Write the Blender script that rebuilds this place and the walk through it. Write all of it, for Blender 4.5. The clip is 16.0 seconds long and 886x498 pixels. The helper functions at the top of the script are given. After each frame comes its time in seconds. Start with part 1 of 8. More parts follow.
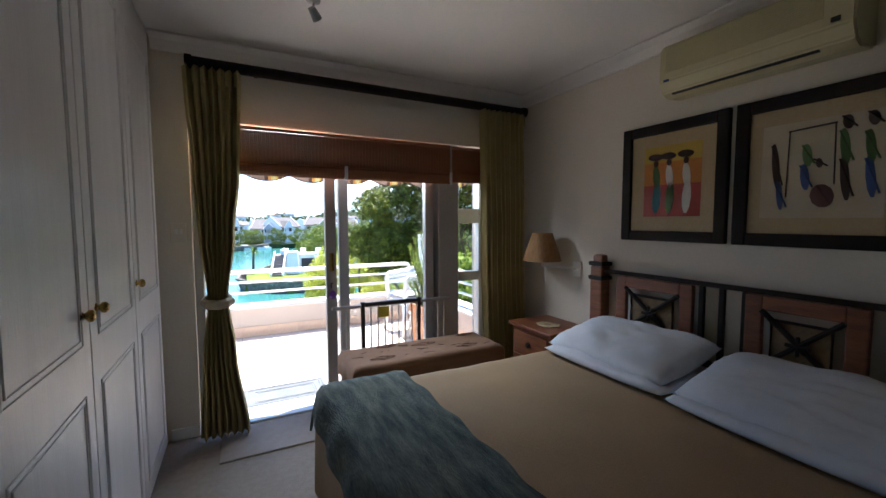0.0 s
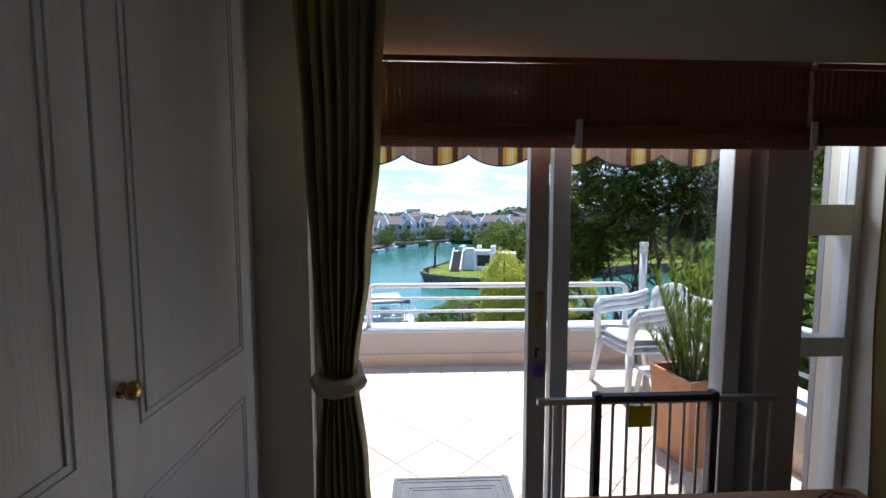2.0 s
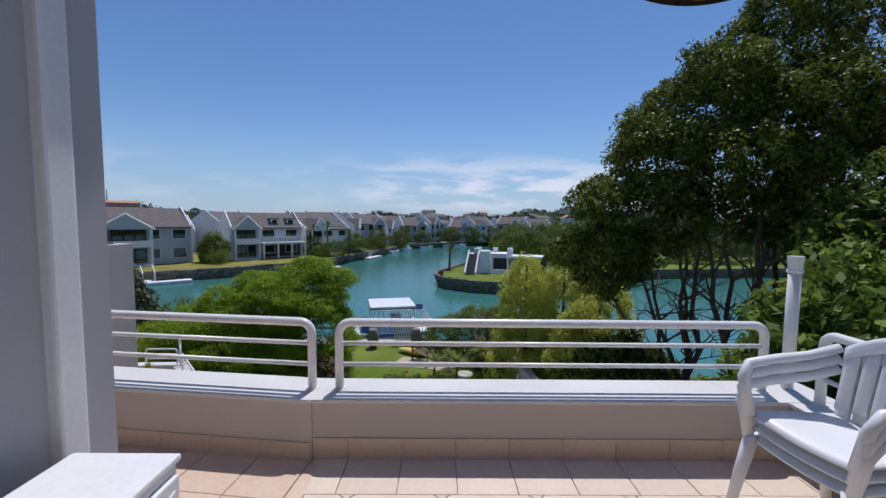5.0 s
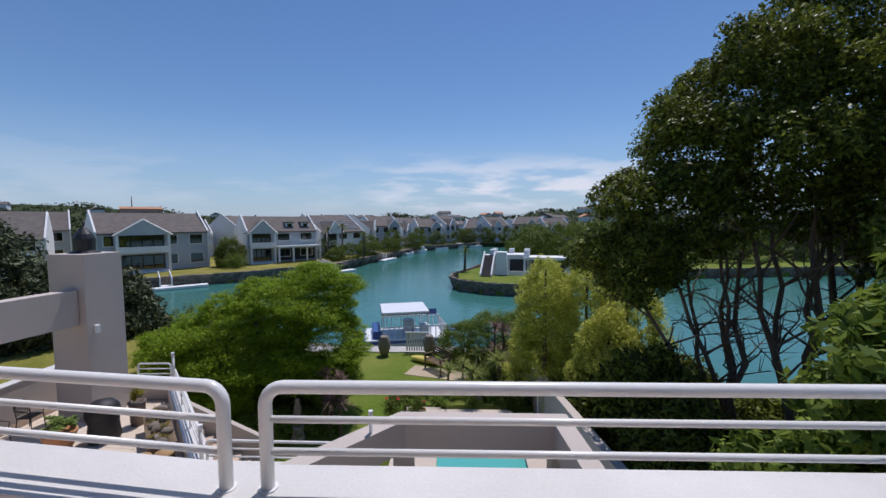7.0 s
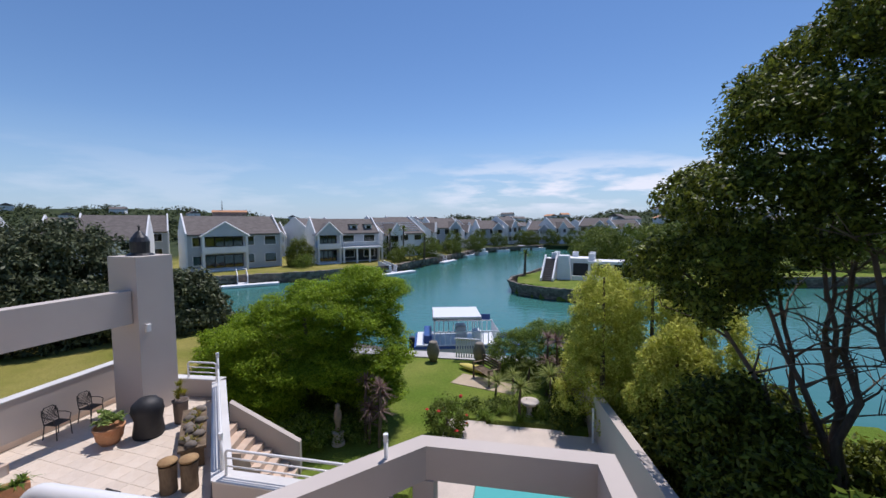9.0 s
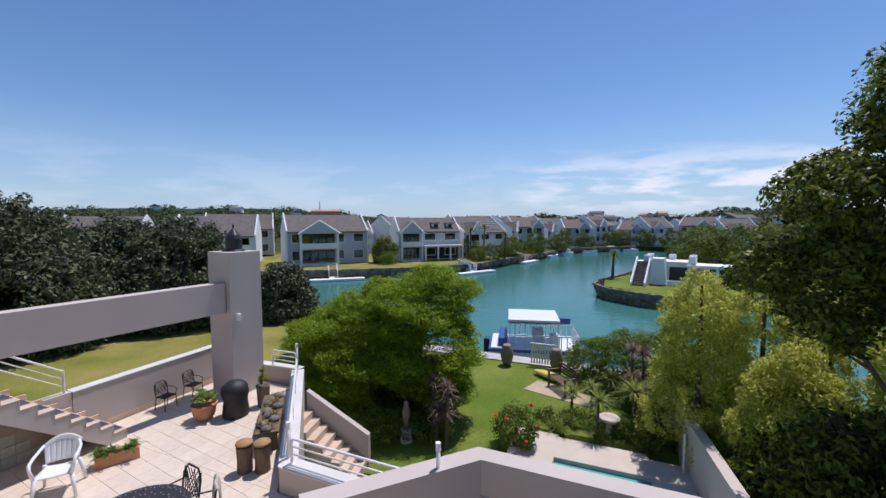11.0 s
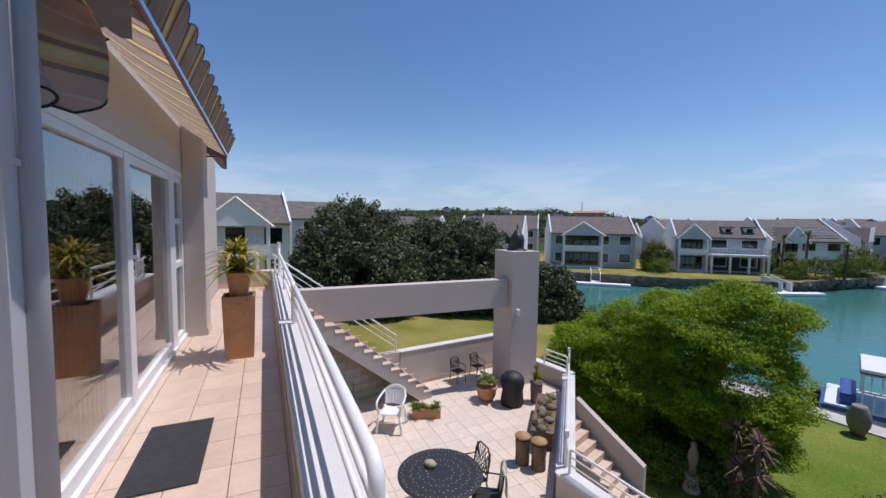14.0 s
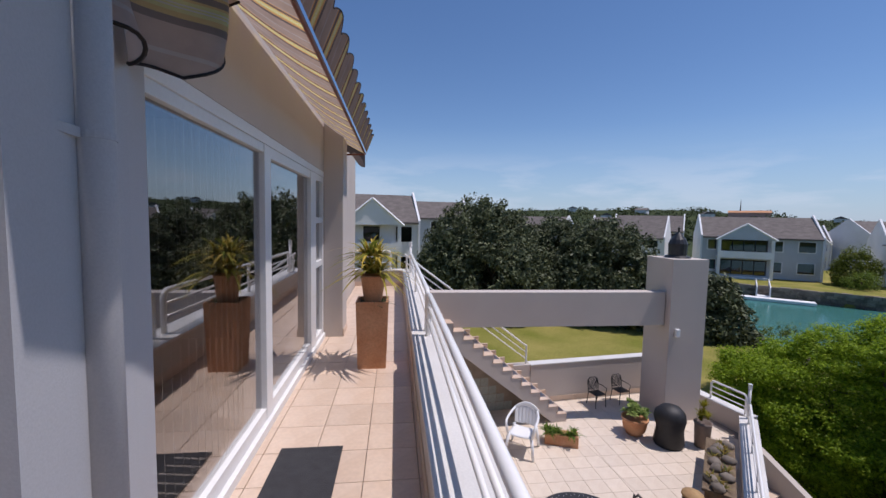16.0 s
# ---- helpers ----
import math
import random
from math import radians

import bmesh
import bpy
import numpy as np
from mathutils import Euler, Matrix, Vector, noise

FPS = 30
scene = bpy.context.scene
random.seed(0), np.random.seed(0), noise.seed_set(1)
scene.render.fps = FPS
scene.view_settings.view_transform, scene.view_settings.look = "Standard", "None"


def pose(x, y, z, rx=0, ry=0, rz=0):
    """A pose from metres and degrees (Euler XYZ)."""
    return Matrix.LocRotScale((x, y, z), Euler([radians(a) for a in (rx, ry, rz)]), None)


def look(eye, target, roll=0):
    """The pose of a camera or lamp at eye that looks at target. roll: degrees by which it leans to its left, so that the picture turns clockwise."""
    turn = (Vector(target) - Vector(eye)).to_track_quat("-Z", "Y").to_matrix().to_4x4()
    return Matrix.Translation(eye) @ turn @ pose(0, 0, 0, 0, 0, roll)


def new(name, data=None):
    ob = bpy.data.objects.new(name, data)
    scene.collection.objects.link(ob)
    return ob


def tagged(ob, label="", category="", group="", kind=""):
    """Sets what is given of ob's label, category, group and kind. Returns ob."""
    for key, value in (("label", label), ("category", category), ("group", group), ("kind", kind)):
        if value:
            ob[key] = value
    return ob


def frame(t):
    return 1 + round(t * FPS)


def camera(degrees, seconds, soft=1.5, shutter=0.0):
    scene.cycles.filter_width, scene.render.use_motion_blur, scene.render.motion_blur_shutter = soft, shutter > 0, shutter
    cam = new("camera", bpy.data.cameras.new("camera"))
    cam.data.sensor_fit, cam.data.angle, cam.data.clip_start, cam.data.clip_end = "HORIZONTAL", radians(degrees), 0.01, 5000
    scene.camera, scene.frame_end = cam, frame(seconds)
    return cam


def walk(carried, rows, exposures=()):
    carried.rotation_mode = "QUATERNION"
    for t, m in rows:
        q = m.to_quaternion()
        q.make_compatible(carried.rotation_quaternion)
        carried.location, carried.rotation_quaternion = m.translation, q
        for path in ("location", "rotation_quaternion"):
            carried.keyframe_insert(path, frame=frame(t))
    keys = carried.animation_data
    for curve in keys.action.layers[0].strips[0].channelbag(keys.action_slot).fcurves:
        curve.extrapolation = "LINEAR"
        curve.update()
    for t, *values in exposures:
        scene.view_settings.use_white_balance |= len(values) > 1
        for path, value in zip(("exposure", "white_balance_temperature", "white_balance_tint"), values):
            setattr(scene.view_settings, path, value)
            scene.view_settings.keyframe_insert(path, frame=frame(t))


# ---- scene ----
cam = camera(96.0, 16.0)
PATH = [
    (0, (0.124, -0.398, 1.438), (1.034, 1.378, 1.299), -0.1),
    (0.5, (0.187, -0.087, 1.446), (0.835, 1.8, 1.3), 0.0),
    (1, (0.219, 0.322, 1.438), (0.623, 2.276, 1.299), 0.1),
    (1.5, (0.264, 0.725, 1.453), (0.497, 2.707, 1.315), 0.2),
    (2, (0.292, 1.109, 1.49), (0.382, 3.101, 1.339), 0.0),
    (2.5, (0.287, 1.438, 1.479), (0.319, 3.432, 1.331), 0.3),
    (3, (0.318, 1.766, 1.466), (0.335, 3.76, 1.321), 0.1),
    (3.5, (0.342, 1.996, 1.463), (0.364, 3.99, 1.321), 0.2),
    (4, (0.336, 2.248, 1.454), (0.359, 4.243, 1.308), 0.5),
    (4.2, (0.328, 2.341, 1.455), (0.353, 4.336, 1.307), 0.5),
    (6.3, (0.374, 3.281, 1.435), (0.347, 5.276, 1.299), 0.0),
    (6.5, (0.377, 3.353, 1.453), (0.344, 5.348, 1.309), -0.3),
    (7, (0.482, 3.67, 1.461), (0.418, 5.664, 1.322), -0.3),
    (7.5, (0.565, 3.906, 1.446), (0.458, 5.899, 1.311), -0.5),
    (8, (0.746, 4.063, 1.477), (0.564, 6.05, 1.342), -0.4),
    (8.5, (0.881, 4.235, 1.494), (0.615, 6.213, 1.362), -0.4),
    (9, (0.997, 4.424, 1.501), (0.619, 6.384, 1.372), -0.4),
    (11.3, (1.327, 4.827, 1.523), (0.499, 6.643, 1.397), -0.2),
    (11.5, (1.374, 4.817, 1.523), (0.506, 6.615, 1.402), -0.2),
    (12, (1.374, 4.746, 1.548), (0.379, 6.477, 1.426), 0.1),
    (12.5, (1.307, 4.728, 1.57), (0.124, 6.336, 1.448), 0.4),
    (12.6, (1.243, 4.724, 1.58), (0.013, 6.295, 1.44), 0.2),
    (13, (1.119, 4.722, 1.584), (-0.286, 6.139, 1.455), 0.7),
    (13.5, (0.902, 4.736, 1.554), (-0.67, 5.966, 1.425), 0.6),
    (14, (0.644, 4.763, 1.544), (-1.063, 5.797, 1.411), 0.8),
    (14.5, (0.428, 4.798, 1.543), (-1.371, 5.662, 1.404), 0.9),
    (15, (0.182, 4.79, 1.542), (-1.686, 5.492, 1.397), 1.1),
    (15.5, (-0.008, 4.789, 1.53), (-1.914, 5.377, 1.39), 1.0),
    (16, (-0.16, 4.822, 1.545), (-2.097, 5.3, 1.401), 1.2),
]
walk(cam, [(t, look(e, g, r)) for t, e, g, r in PATH],
     exposures=[(0.0, 2.2, 5950, 11), (0.5, 2.1, 5950, 11), (1.0, 1.8, 5950, 11), (1.5, 1.4, 5950, 11), (2.0, 0.9, 5950, 12), (2.5, 0.42, 5950, 13), (3.0, 0.08, 5900, 14), (4.0, -0.2, 5900, 16), (6.0, -0.3, 6150, 17), (7.5, -0.28, 6150, 17), (9.0, -0.08, 6150, 18), (12.5, -0.05, 6150, 18), (16.0, -0.2, 6250, 20)])

# ---- light ----
SUN = Vector((0.10, 0.36, 0.93)).normalized()
sun_elev = math.asin(SUN.z)
sun_rot = math.atan2(SUN.x, SUN.y)
world = bpy.data.worlds.new("sky")
scene.world = world
world.use_nodes = True
wn = world.node_tree
bg = wn.nodes["Background"]
sky = wn.nodes.new("ShaderNodeTexSky")
sky.sky_type = "NISHITA"
sky.sun_disc = False
sky.sun_elevation = sun_elev
sky.sun_rotation = sun_rot
sky.air_density = 1.0
sky.dust_density = 0.05
sky.ozone_density = 3.5
bg.inputs[1].default_value = 0.115
hs = wn.nodes.new("ShaderNodeHueSaturation")
hs.inputs["Saturation"].default_value = 1.11
wn.links.new(sky.outputs[0], hs.inputs["Color"])
# thin fair-weather clouds low over the horizon
tcw = wn.nodes.new("ShaderNodeTexCoord")
mpw = wn.nodes.new("ShaderNodeMapping")
mpw.inputs["Scale"].default_value = (2.2, 2.2, 11.0)
wn.links.new(tcw.outputs["Generated"], mpw.inputs[0])
cn = wn.nodes.new("ShaderNodeTexNoise")
cn.inputs["Scale"].default_value = 2.3
cn.inputs["Detail"].default_value = 7
cn.inputs["Roughness"].default_value = 0.55
wn.links.new(mpw.outputs[0], cn.inputs["Vector"])
cr = wn.nodes.new("ShaderNodeValToRGB")
cr.color_ramp.elements[0].position, cr.color_ramp.elements[1].position = 0.45, 0.585
wn.links.new(cn.outputs[0], cr.inputs[0])
sz = wn.nodes.new("ShaderNodeSeparateXYZ")
wn.links.new(tcw.outputs["Generated"], sz.inputs[0])
br = wn.nodes.new("ShaderNodeValToRGB")
br.color_ramp.elements[0].position, br.color_ramp.elements[0].color = 0.015, (0, 0, 0, 1)
br.color_ramp.elements[1].position, br.color_ramp.elements[1].color = 0.17, (0, 0, 0, 1)
for pos in (0.05, 0.09):
    el = br.color_ramp.elements.new(pos)
    el.color = (1, 1, 1, 1)
wn.links.new(sz.outputs["Z"], br.inputs[0])
cm = wn.nodes.new("ShaderNodeMath")
cm.operation = "MULTIPLY"
wn.links.new(cr.outputs[0], cm.inputs[0])
wn.links.new(br.outputs[0], cm.inputs[1])
cmx = wn.nodes.new("ShaderNodeMix")
cmx.data_type = "RGBA"
# the cloud bank stands over the lagoon's end, with thinner wisps elsewhere
dtw = wn.nodes.new("ShaderNodeVectorMath")
dtw.operation = "DOT_PRODUCT"
dtw.inputs[1].default_value = (0.13, 0.99, 0.05)
wn.links.new(tcw.outputs["Generated"], dtw.inputs[0])
bkw = wn.nodes.new("ShaderNodeMapRange")
bkw.inputs["From Min"].default_value, bkw.inputs["From Max"].default_value = 0.93, 0.985
bkw.inputs["To Min"].default_value, bkw.inputs["To Max"].default_value = 0.22, 1.0
wn.links.new(dtw.outputs["Value"], bkw.inputs["Value"])
cmk = wn.nodes.new("ShaderNodeMath")
cmk.operation = "MULTIPLY"
wn.links.new(cm.outputs[0], cmk.inputs[0])
wn.links.new(bkw.outputs[0], cmk.inputs[1])
wn.links.new(cmk.outputs[0], cmx.inputs[0])
hz = wn.nodes.new("ShaderNodeValToRGB")
hz.color_ramp.elements[0].position, hz.color_ramp.elements[0].color = 0.0, (0.75, 0.75, 0.75, 1)
hz.color_ramp.elements[1].position, hz.color_ramp.elements[1].color = 0.22, (0, 0, 0, 1)
wn.links.new(sz.outputs["Z"], hz.inputs[0])
hm = wn.nodes.new("ShaderNodeMix")
hm.data_type = "RGBA"
wn.links.new(hz.outputs[0], hm.inputs[0])
wn.links.new(hs.outputs[0], hm.inputs["A"])
hm.inputs["B"].default_value = (3.0, 4.5, 6.2, 1)
wn.links.new(hm.outputs["Result"], cmx.inputs["A"])
cmx.inputs["B"].default_value = (7.4, 7.8, 8.4, 1)
wn.links.new(cmx.outputs["Result"], bg.inputs[0])
sun_data = bpy.data.lights.new("sun", "SUN")
sun_data.energy = 4.3
sun_data.angle = radians(0.5)
sun_data.color = (1.0, 0.95, 0.88)
sun = new("sun", sun_data)
sun.matrix_world = look((0, 0, 30), Vector((0, 0, 30)) - SUN)

# daylight of the sky through the balcony door, in the head of its opening
dl = bpy.data.lights.new("door_daylight", "AREA")
dl.shape, dl.size, dl.size_y = "RECTANGLE", 1.9, 0.13
dl.energy = 10
dl.spread = radians(125)
dl.color = (0.86, 0.94, 1.0)
dlo = new("door_daylight", dl)
dlo.matrix_world = look((0.95, 2.82, 1.965), (1.45, 0.5, 0.9))

# ---- helpers for building ----
rng = random.Random(7)


def thing(name, label, category, loc=(0, 0, 0), rz=0.0, group="", kind=""):
    ob = new(name)
    ob.empty_display_size = 0.1
    ob.matrix_basis = pose(loc[0], loc[1], loc[2], 0, 0, rz)
    return tagged(ob, label, category, group, kind)


def mesh_from(name, bm, mat, smooth=False):
    me = bpy.data.meshes.new(name)
    bmesh.ops.recalc_face_normals(bm, faces=bm.faces)
    bm.to_mesh(me)
    bm.free()
    if mat:
        me.materials.append(mat)
    if smooth:
        me.polygons.foreach_set("use_smooth", [True] * len(me.polygons))
    return me


def part(name, bm, mat, parent=None, label="", smooth=False):
    ob = new(name, mesh_from(name, bm, mat, smooth))
    if parent is not None:
        ob.parent = parent
    return tagged(ob, label)


def solo(name, bm, mat, label, category="", kind="", smooth=False, group=""):
    return tagged(part(name, bm, mat, None, label, smooth), "", category, group, kind)


def struct(name, bm, mat, label="", smooth=False):
    return tagged(part(name, bm, mat, None, label, smooth), "", "", "", "structure")


def box(bm, x0, y0, z0, x1, y1, z1, bev=0.0, m=None):
    r = bmesh.ops.create_cube(bm, size=1.0)
    vs = r["verts"]
    for v in vs:
        v.co = Vector((x0 + (v.co.x + 0.5) * (x1 - x0), y0 + (v.co.y + 0.5) * (y1 - y0), z0 + (v.co.z + 0.5) * (z1 - z0)))
    if bev > 0:
        es = list({e for v in vs for e in v.link_edges})
        out = bmesh.ops.bevel(bm, geom=es, offset=bev, segments=2, affect="EDGES", profile=0.6)
        vs = list({v for f in out["faces"] for v in f.verts} | {v for v in vs if v.is_valid})
    if m is not None:
        bmesh.ops.transform(bm, matrix=m, verts=vs)
    return vs


def bx(*a, **k):
    bm = bmesh.new()
    box(bm, *a, **k)
    return bm


def tube(bm, pts, r, n=8, closed=False, r1=None):
    """A round bar along pts; r to r1 along its length."""
    P = [Vector(p) for p in pts]
    rings = []
    k = len(P)
    ref = None
    for i, p in enumerate(P):
        if closed:
            d = P[(i + 1) % k] - P[i - 1]
        else:
            d = P[min(i + 1, k - 1)] - P[max(i - 1, 0)]
        d.normalize()
        if ref is None:
            ref = Vector((0, 0, 1)) if abs(d.z) < 0.9 else Vector((1, 0, 0))
        a = d.cross(ref)
        if a.length < 1e-4:
            a = d.cross(Vector((0, 1, 0)))
        a.normalize()
        b = a.cross(d).normalized()
        ref = b
        rr = r if r1 is None else r + (r1 - r) * i / max(1, k - 1)
        rings.append([bm.verts.new(p + rr * (math.cos(2 * math.pi * j / n) * a + math.sin(2 * math.pi * j / n) * b)) for j in range(n)])
    for i in range(k if closed else k - 1):
        A, B = rings[i], rings[(i + 1) % k]
        for j in range(n):
            bm.faces.new((A[j], A[(j + 1) % n], B[(j + 1) % n], B[j]))
    if not closed:
        bm.faces.new(rings[0])
        bm.faces.new(rings[-1])
    return bm


def tb(pts, r, n=8, **k):
    return tube(bmesh.new(), pts, r, n, **k)


def lathe(prof, n=24, bm=None, at=(0, 0, 0)):
    """A body of revolution: prof is a list of (radius, height)."""
    bm = bm or bmesh.new()
    rings = []
    for r, z in prof:
        if r < 1e-5:
            rings.append([bm.verts.new((at[0], at[1], at[2] + z))])
        else:
            rings.append([bm.verts.new((at[0] + r * math.cos(2 * math.pi * j / n), at[1] + r * math.sin(2 * math.pi * j / n), at[2] + z)) for j in range(n)])
    for A, B in zip(rings, rings[1:]):
        for j in range(n):
            q = [A[j % len(A)], A[(j + 1) % len(A)], B[(j + 1) % len(B)], B[j % len(B)]]
            u = []
            for v in q:
                if v not in u:
                    u.append(v)
            if len(u) > 2:
                bm.faces.new(u)
    return bm


def prism(poly, z0, z1, bm=None):
    """An upright prism over a plan polygon."""
    bm = bm or bmesh.new()
    lo = [bm.verts.new((x, y, z0)) for x, y in poly]
    hi = [bm.verts.new((x, y, z1)) for x, y in poly]
    n = len(poly)
    bm.faces.new(lo[::-1])
    bm.faces.new(hi)
    for i in range(n):
        bm.faces.new((lo[i], lo[(i + 1) % n], hi[(i + 1) % n], hi[i]))
    return bm


def extrude_yz(poly, x0, x1, bm=None, m=None):
    """A prism along x over a polygon in y and z."""
    bm = bm or bmesh.new()
    a = [bm.verts.new((x0, y, z)) for y, z in poly]
    b = [bm.verts.new((x1, y, z)) for y, z in poly]
    n = len(poly)
    bm.faces.new(a[::-1])
    bm.faces.new(b)
    for i in range(n):
        bm.faces.new((a[i], a[(i + 1) % n], b[(i + 1) % n], b[i]))
    if m is not None:
        bmesh.ops.transform(bm, matrix=m, verts=a + b)
    return bm


def sheet(nx, ny, f, bm=None, thick=0.0):
    """A grid of nx by ny cells over f(u, v) -> place; thick gives it a back."""
    bm = bm or bmesh.new()
    g = [[bm.verts.new(f(i / nx, j / ny)) for j in range(ny + 1)] for i in range(nx + 1)]
    fs = [bm.faces.new((g[i][j], g[i + 1][j], g[i + 1][j + 1], g[i][j + 1])) for i in range(nx) for j in range(ny)]
    if thick:
        bmesh.ops.recalc_face_normals(bm, faces=fs)
        bmesh.ops.solidify(bm, geom=fs, thickness=thick)
    return bm


# ---- materials ----
def nt(name):
    m = bpy.data.materials.new(name)
    m.use_nodes = True
    t = m.node_tree
    return m, t, t.nodes["Principled BSDF"]


def surface(name, c1, c2=None, scale=8.0, rough=0.6, bump=0.1, fine=80.0, metal=0.0, spec=0.5, stretch=(1, 1, 1), vary=0.0, island=False, dirt=0.25, space="Object", bdist=0.01):
    """Two-scale mottled surface: c1 to c2 in patches, fine grain, bump; vary: a shift of lightness from object to object."""
    m, t, b = nt(name)
    c2 = c2 or tuple(v * 0.8 for v in c1)
    N, L = t.nodes, t.links
    tc = N.new("ShaderNodeTexCoord")
    mp = N.new("ShaderNodeMapping")
    mp.inputs["Scale"].default_value = stretch
    L.new(tc.outputs[space], mp.inputs[0])
    n1 = N.new("ShaderNodeTexNoise")
    n1.inputs["Scale"].default_value = scale
    n1.inputs["Detail"].default_value = 6
    n2 = N.new("ShaderNodeTexNoise")
    n2.inputs["Scale"].default_value = fine
    n2.inputs["Detail"].default_value = 4
    L.new(mp.outputs[0], n1.inputs["Vector"])
    L.new(mp.outputs[0], n2.inputs["Vector"])
    ramp = N.new("ShaderNodeValToRGB")
    ramp.color_ramp.elements[0].position = 0.32
    ramp.color_ramp.elements[1].position = 0.68
    ramp.color_ramp.elements[0].color = (*c1, 1)
    ramp.color_ramp.elements[1].color = (*c2, 1)
    L.new(n1.outputs[0], ramp.inputs[0])
    mix = N.new("ShaderNodeMix")
    mix.data_type = "RGBA"
    mix.blend_type = "MULTIPLY"
    mix.inputs[0].default_value = dirt
    g = N.new("ShaderNodeValToRGB")
    g.color_ramp.elements[0].color = (0.45, 0.45, 0.45, 1)
    g.color_ramp.elements[0].position = 0.3
    g.color_ramp.elements[1].position = 0.65
    L.new(n2.outputs[0], g.inputs[0])
    L.new(ramp.outputs[0], mix.inputs["A"])
    L.new(g.outputs[0], mix.inputs["B"])
    col = mix.outputs["Result"]
    if vary:
        src = N.new("ShaderNodeNewGeometry").outputs["Random Per Island"] if island else N.new("ShaderNodeObjectInfo").outputs["Random"]
        mr = N.new("ShaderNodeMapRange")
        mr.inputs["To Min"].default_value = 1 - vary
        mr.inputs["To Max"].default_value = 1 + vary
        L.new(src, mr.inputs["Value"])
        hs = N.new("ShaderNodeHueSaturation")
        L.new(mr.outputs[0], hs.inputs["Value"])
        L.new(col, hs.inputs["Color"])
        col = hs.outputs[0]
    L.new(col, b.inputs["Base Color"])
    b.inputs["Roughness"].default_value = rough
    b.inputs["Metallic"].default_value = metal
    b.inputs["Specular IOR Level"].default_value = spec
    if bump:
        bp = N.new("ShaderNodeBump")
        bp.inputs["Strength"].default_value = bump
        bp.inputs["Distance"].default_value = bdist
        L.new(n2.outputs[0], bp.inputs["Height"])
        L.new(bp.outputs[0], b.inputs["Normal"])
    return m


def leaf_mat(name, c1, c2, trans=0.35, rough=0.5):
    m, t, b = nt(name)
    N, L = t.nodes, t.links
    geo = N.new("ShaderNodeNewGeometry")
    ramp = N.new("ShaderNodeValToRGB")
    ramp.color_ramp.elements[0].color = (*c1, 1)
    ramp.color_ramp.elements[1].color = (*c2, 1)
    L.new(geo.outputs["Random Per Island"], ramp.inputs[0])
    L.new(ramp.outputs[0], b.inputs["Base Color"])
    b.inputs["Roughness"].default_value = rough
    b.inputs["Specular IOR Level"].default_value = 0.15
    tr = N.new("ShaderNodeBsdfTranslucent")
    L.new(ramp.outputs[0], tr.inputs[0])
    mx = N.new("ShaderNodeMixShader")
    mx.inputs[0].default_value = trans
    L.new(b.outputs[0], mx.inputs[1])
    L.new(tr.outputs[0], mx.inputs[2])
    L.new(mx.outputs[0], t.nodes["Material Output"].inputs[0])
    return m


def glass_mat(name, tint=(1, 1, 1), mirror=0.03):
    """Thin window glass: clear, with a mirror's gloss that grows at a slant."""
    m, t, b = nt(name)
    N, L = t.nodes, t.links
    tr = N.new("ShaderNodeBsdfTransparent")
    tr.inputs[0].default_value = (*tint, 1)
    gl = N.new("ShaderNodeBsdfGlossy")
    gl.inputs["Roughness"].default_value = 0.005
    fr = N.new("ShaderNodeLayerWeight")
    fr.inputs["Blend"].default_value = 0.5
    pw = N.new("ShaderNodeMath")
    pw.operation = "POWER"
    pw.inputs[1].default_value = 4.0
    L.new(fr.outputs["Facing"], pw.inputs[0])
    ad = N.new("ShaderNodeMath")
    ad.operation = "MULTIPLY_ADD"
    ad.inputs[1].default_value = 0.9
    ad.inputs[2].default_value = mirror
    ad.use_clamp = True
    L.new(pw.outputs[0], ad.inputs[0])
    mx = N.new("ShaderNodeMixShader")
    L.new(ad.outputs[0], mx.inputs[0])
    L.new(tr.outputs[0], mx.inputs[1])
    L.new(gl.outputs[0], mx.inputs[2])
    L.new(mx.outputs[0], t.nodes["Material Output"].inputs[0])
    return m


M_WALL_IN = surface("cream_wall_paint", (0.74, 0.68, 0.58), (0.70, 0.64, 0.54), 1.5, 0.7, 0.05, 60, dirt=0.08)
M_CEIL = surface("white_ceiling_paint", (0.82, 0.80, 0.77), (0.78, 0.76, 0.73), 1.2, 0.8, 0.04, 50, dirt=0.06)
M_PLASTER = surface("warm_grey_plaster", (0.55, 0.49, 0.44), (0.51, 0.45, 0.405), 0.9, 0.85, 0.12, 150, dirt=0.12, bdist=0.004)
M_WHITEWALL = surface("pale_grey_outdoor_plaster", (0.47, 0.465, 0.475), (0.43, 0.425, 0.435), 0.9, 0.8, 0.12, 160, dirt=0.12, bdist=0.004)
M_COPING = surface("white_coping_paint", (0.68, 0.665, 0.64), (0.60, 0.585, 0.56), 2.0, 0.6, 0.08, 70, dirt=0.15)
M_WPAINT = surface("white_gloss_paint", (0.80, 0.80, 0.79), (0.74, 0.74, 0.73), 3.0, 0.32, 0.03, 40, dirt=0.1)
M_ALU = surface("white_coated_aluminium", (0.74, 0.74, 0.73), (0.70, 0.70, 0.69), 3.0, 0.35, 0.02, 40, dirt=0.08)
M_TILE = surface("peach_ceramic_tile", (0.60, 0.45, 0.34), (0.66, 0.52, 0.41), 5.0, 0.38, 0.04, 30, dirt=0.18, vary=0.06)
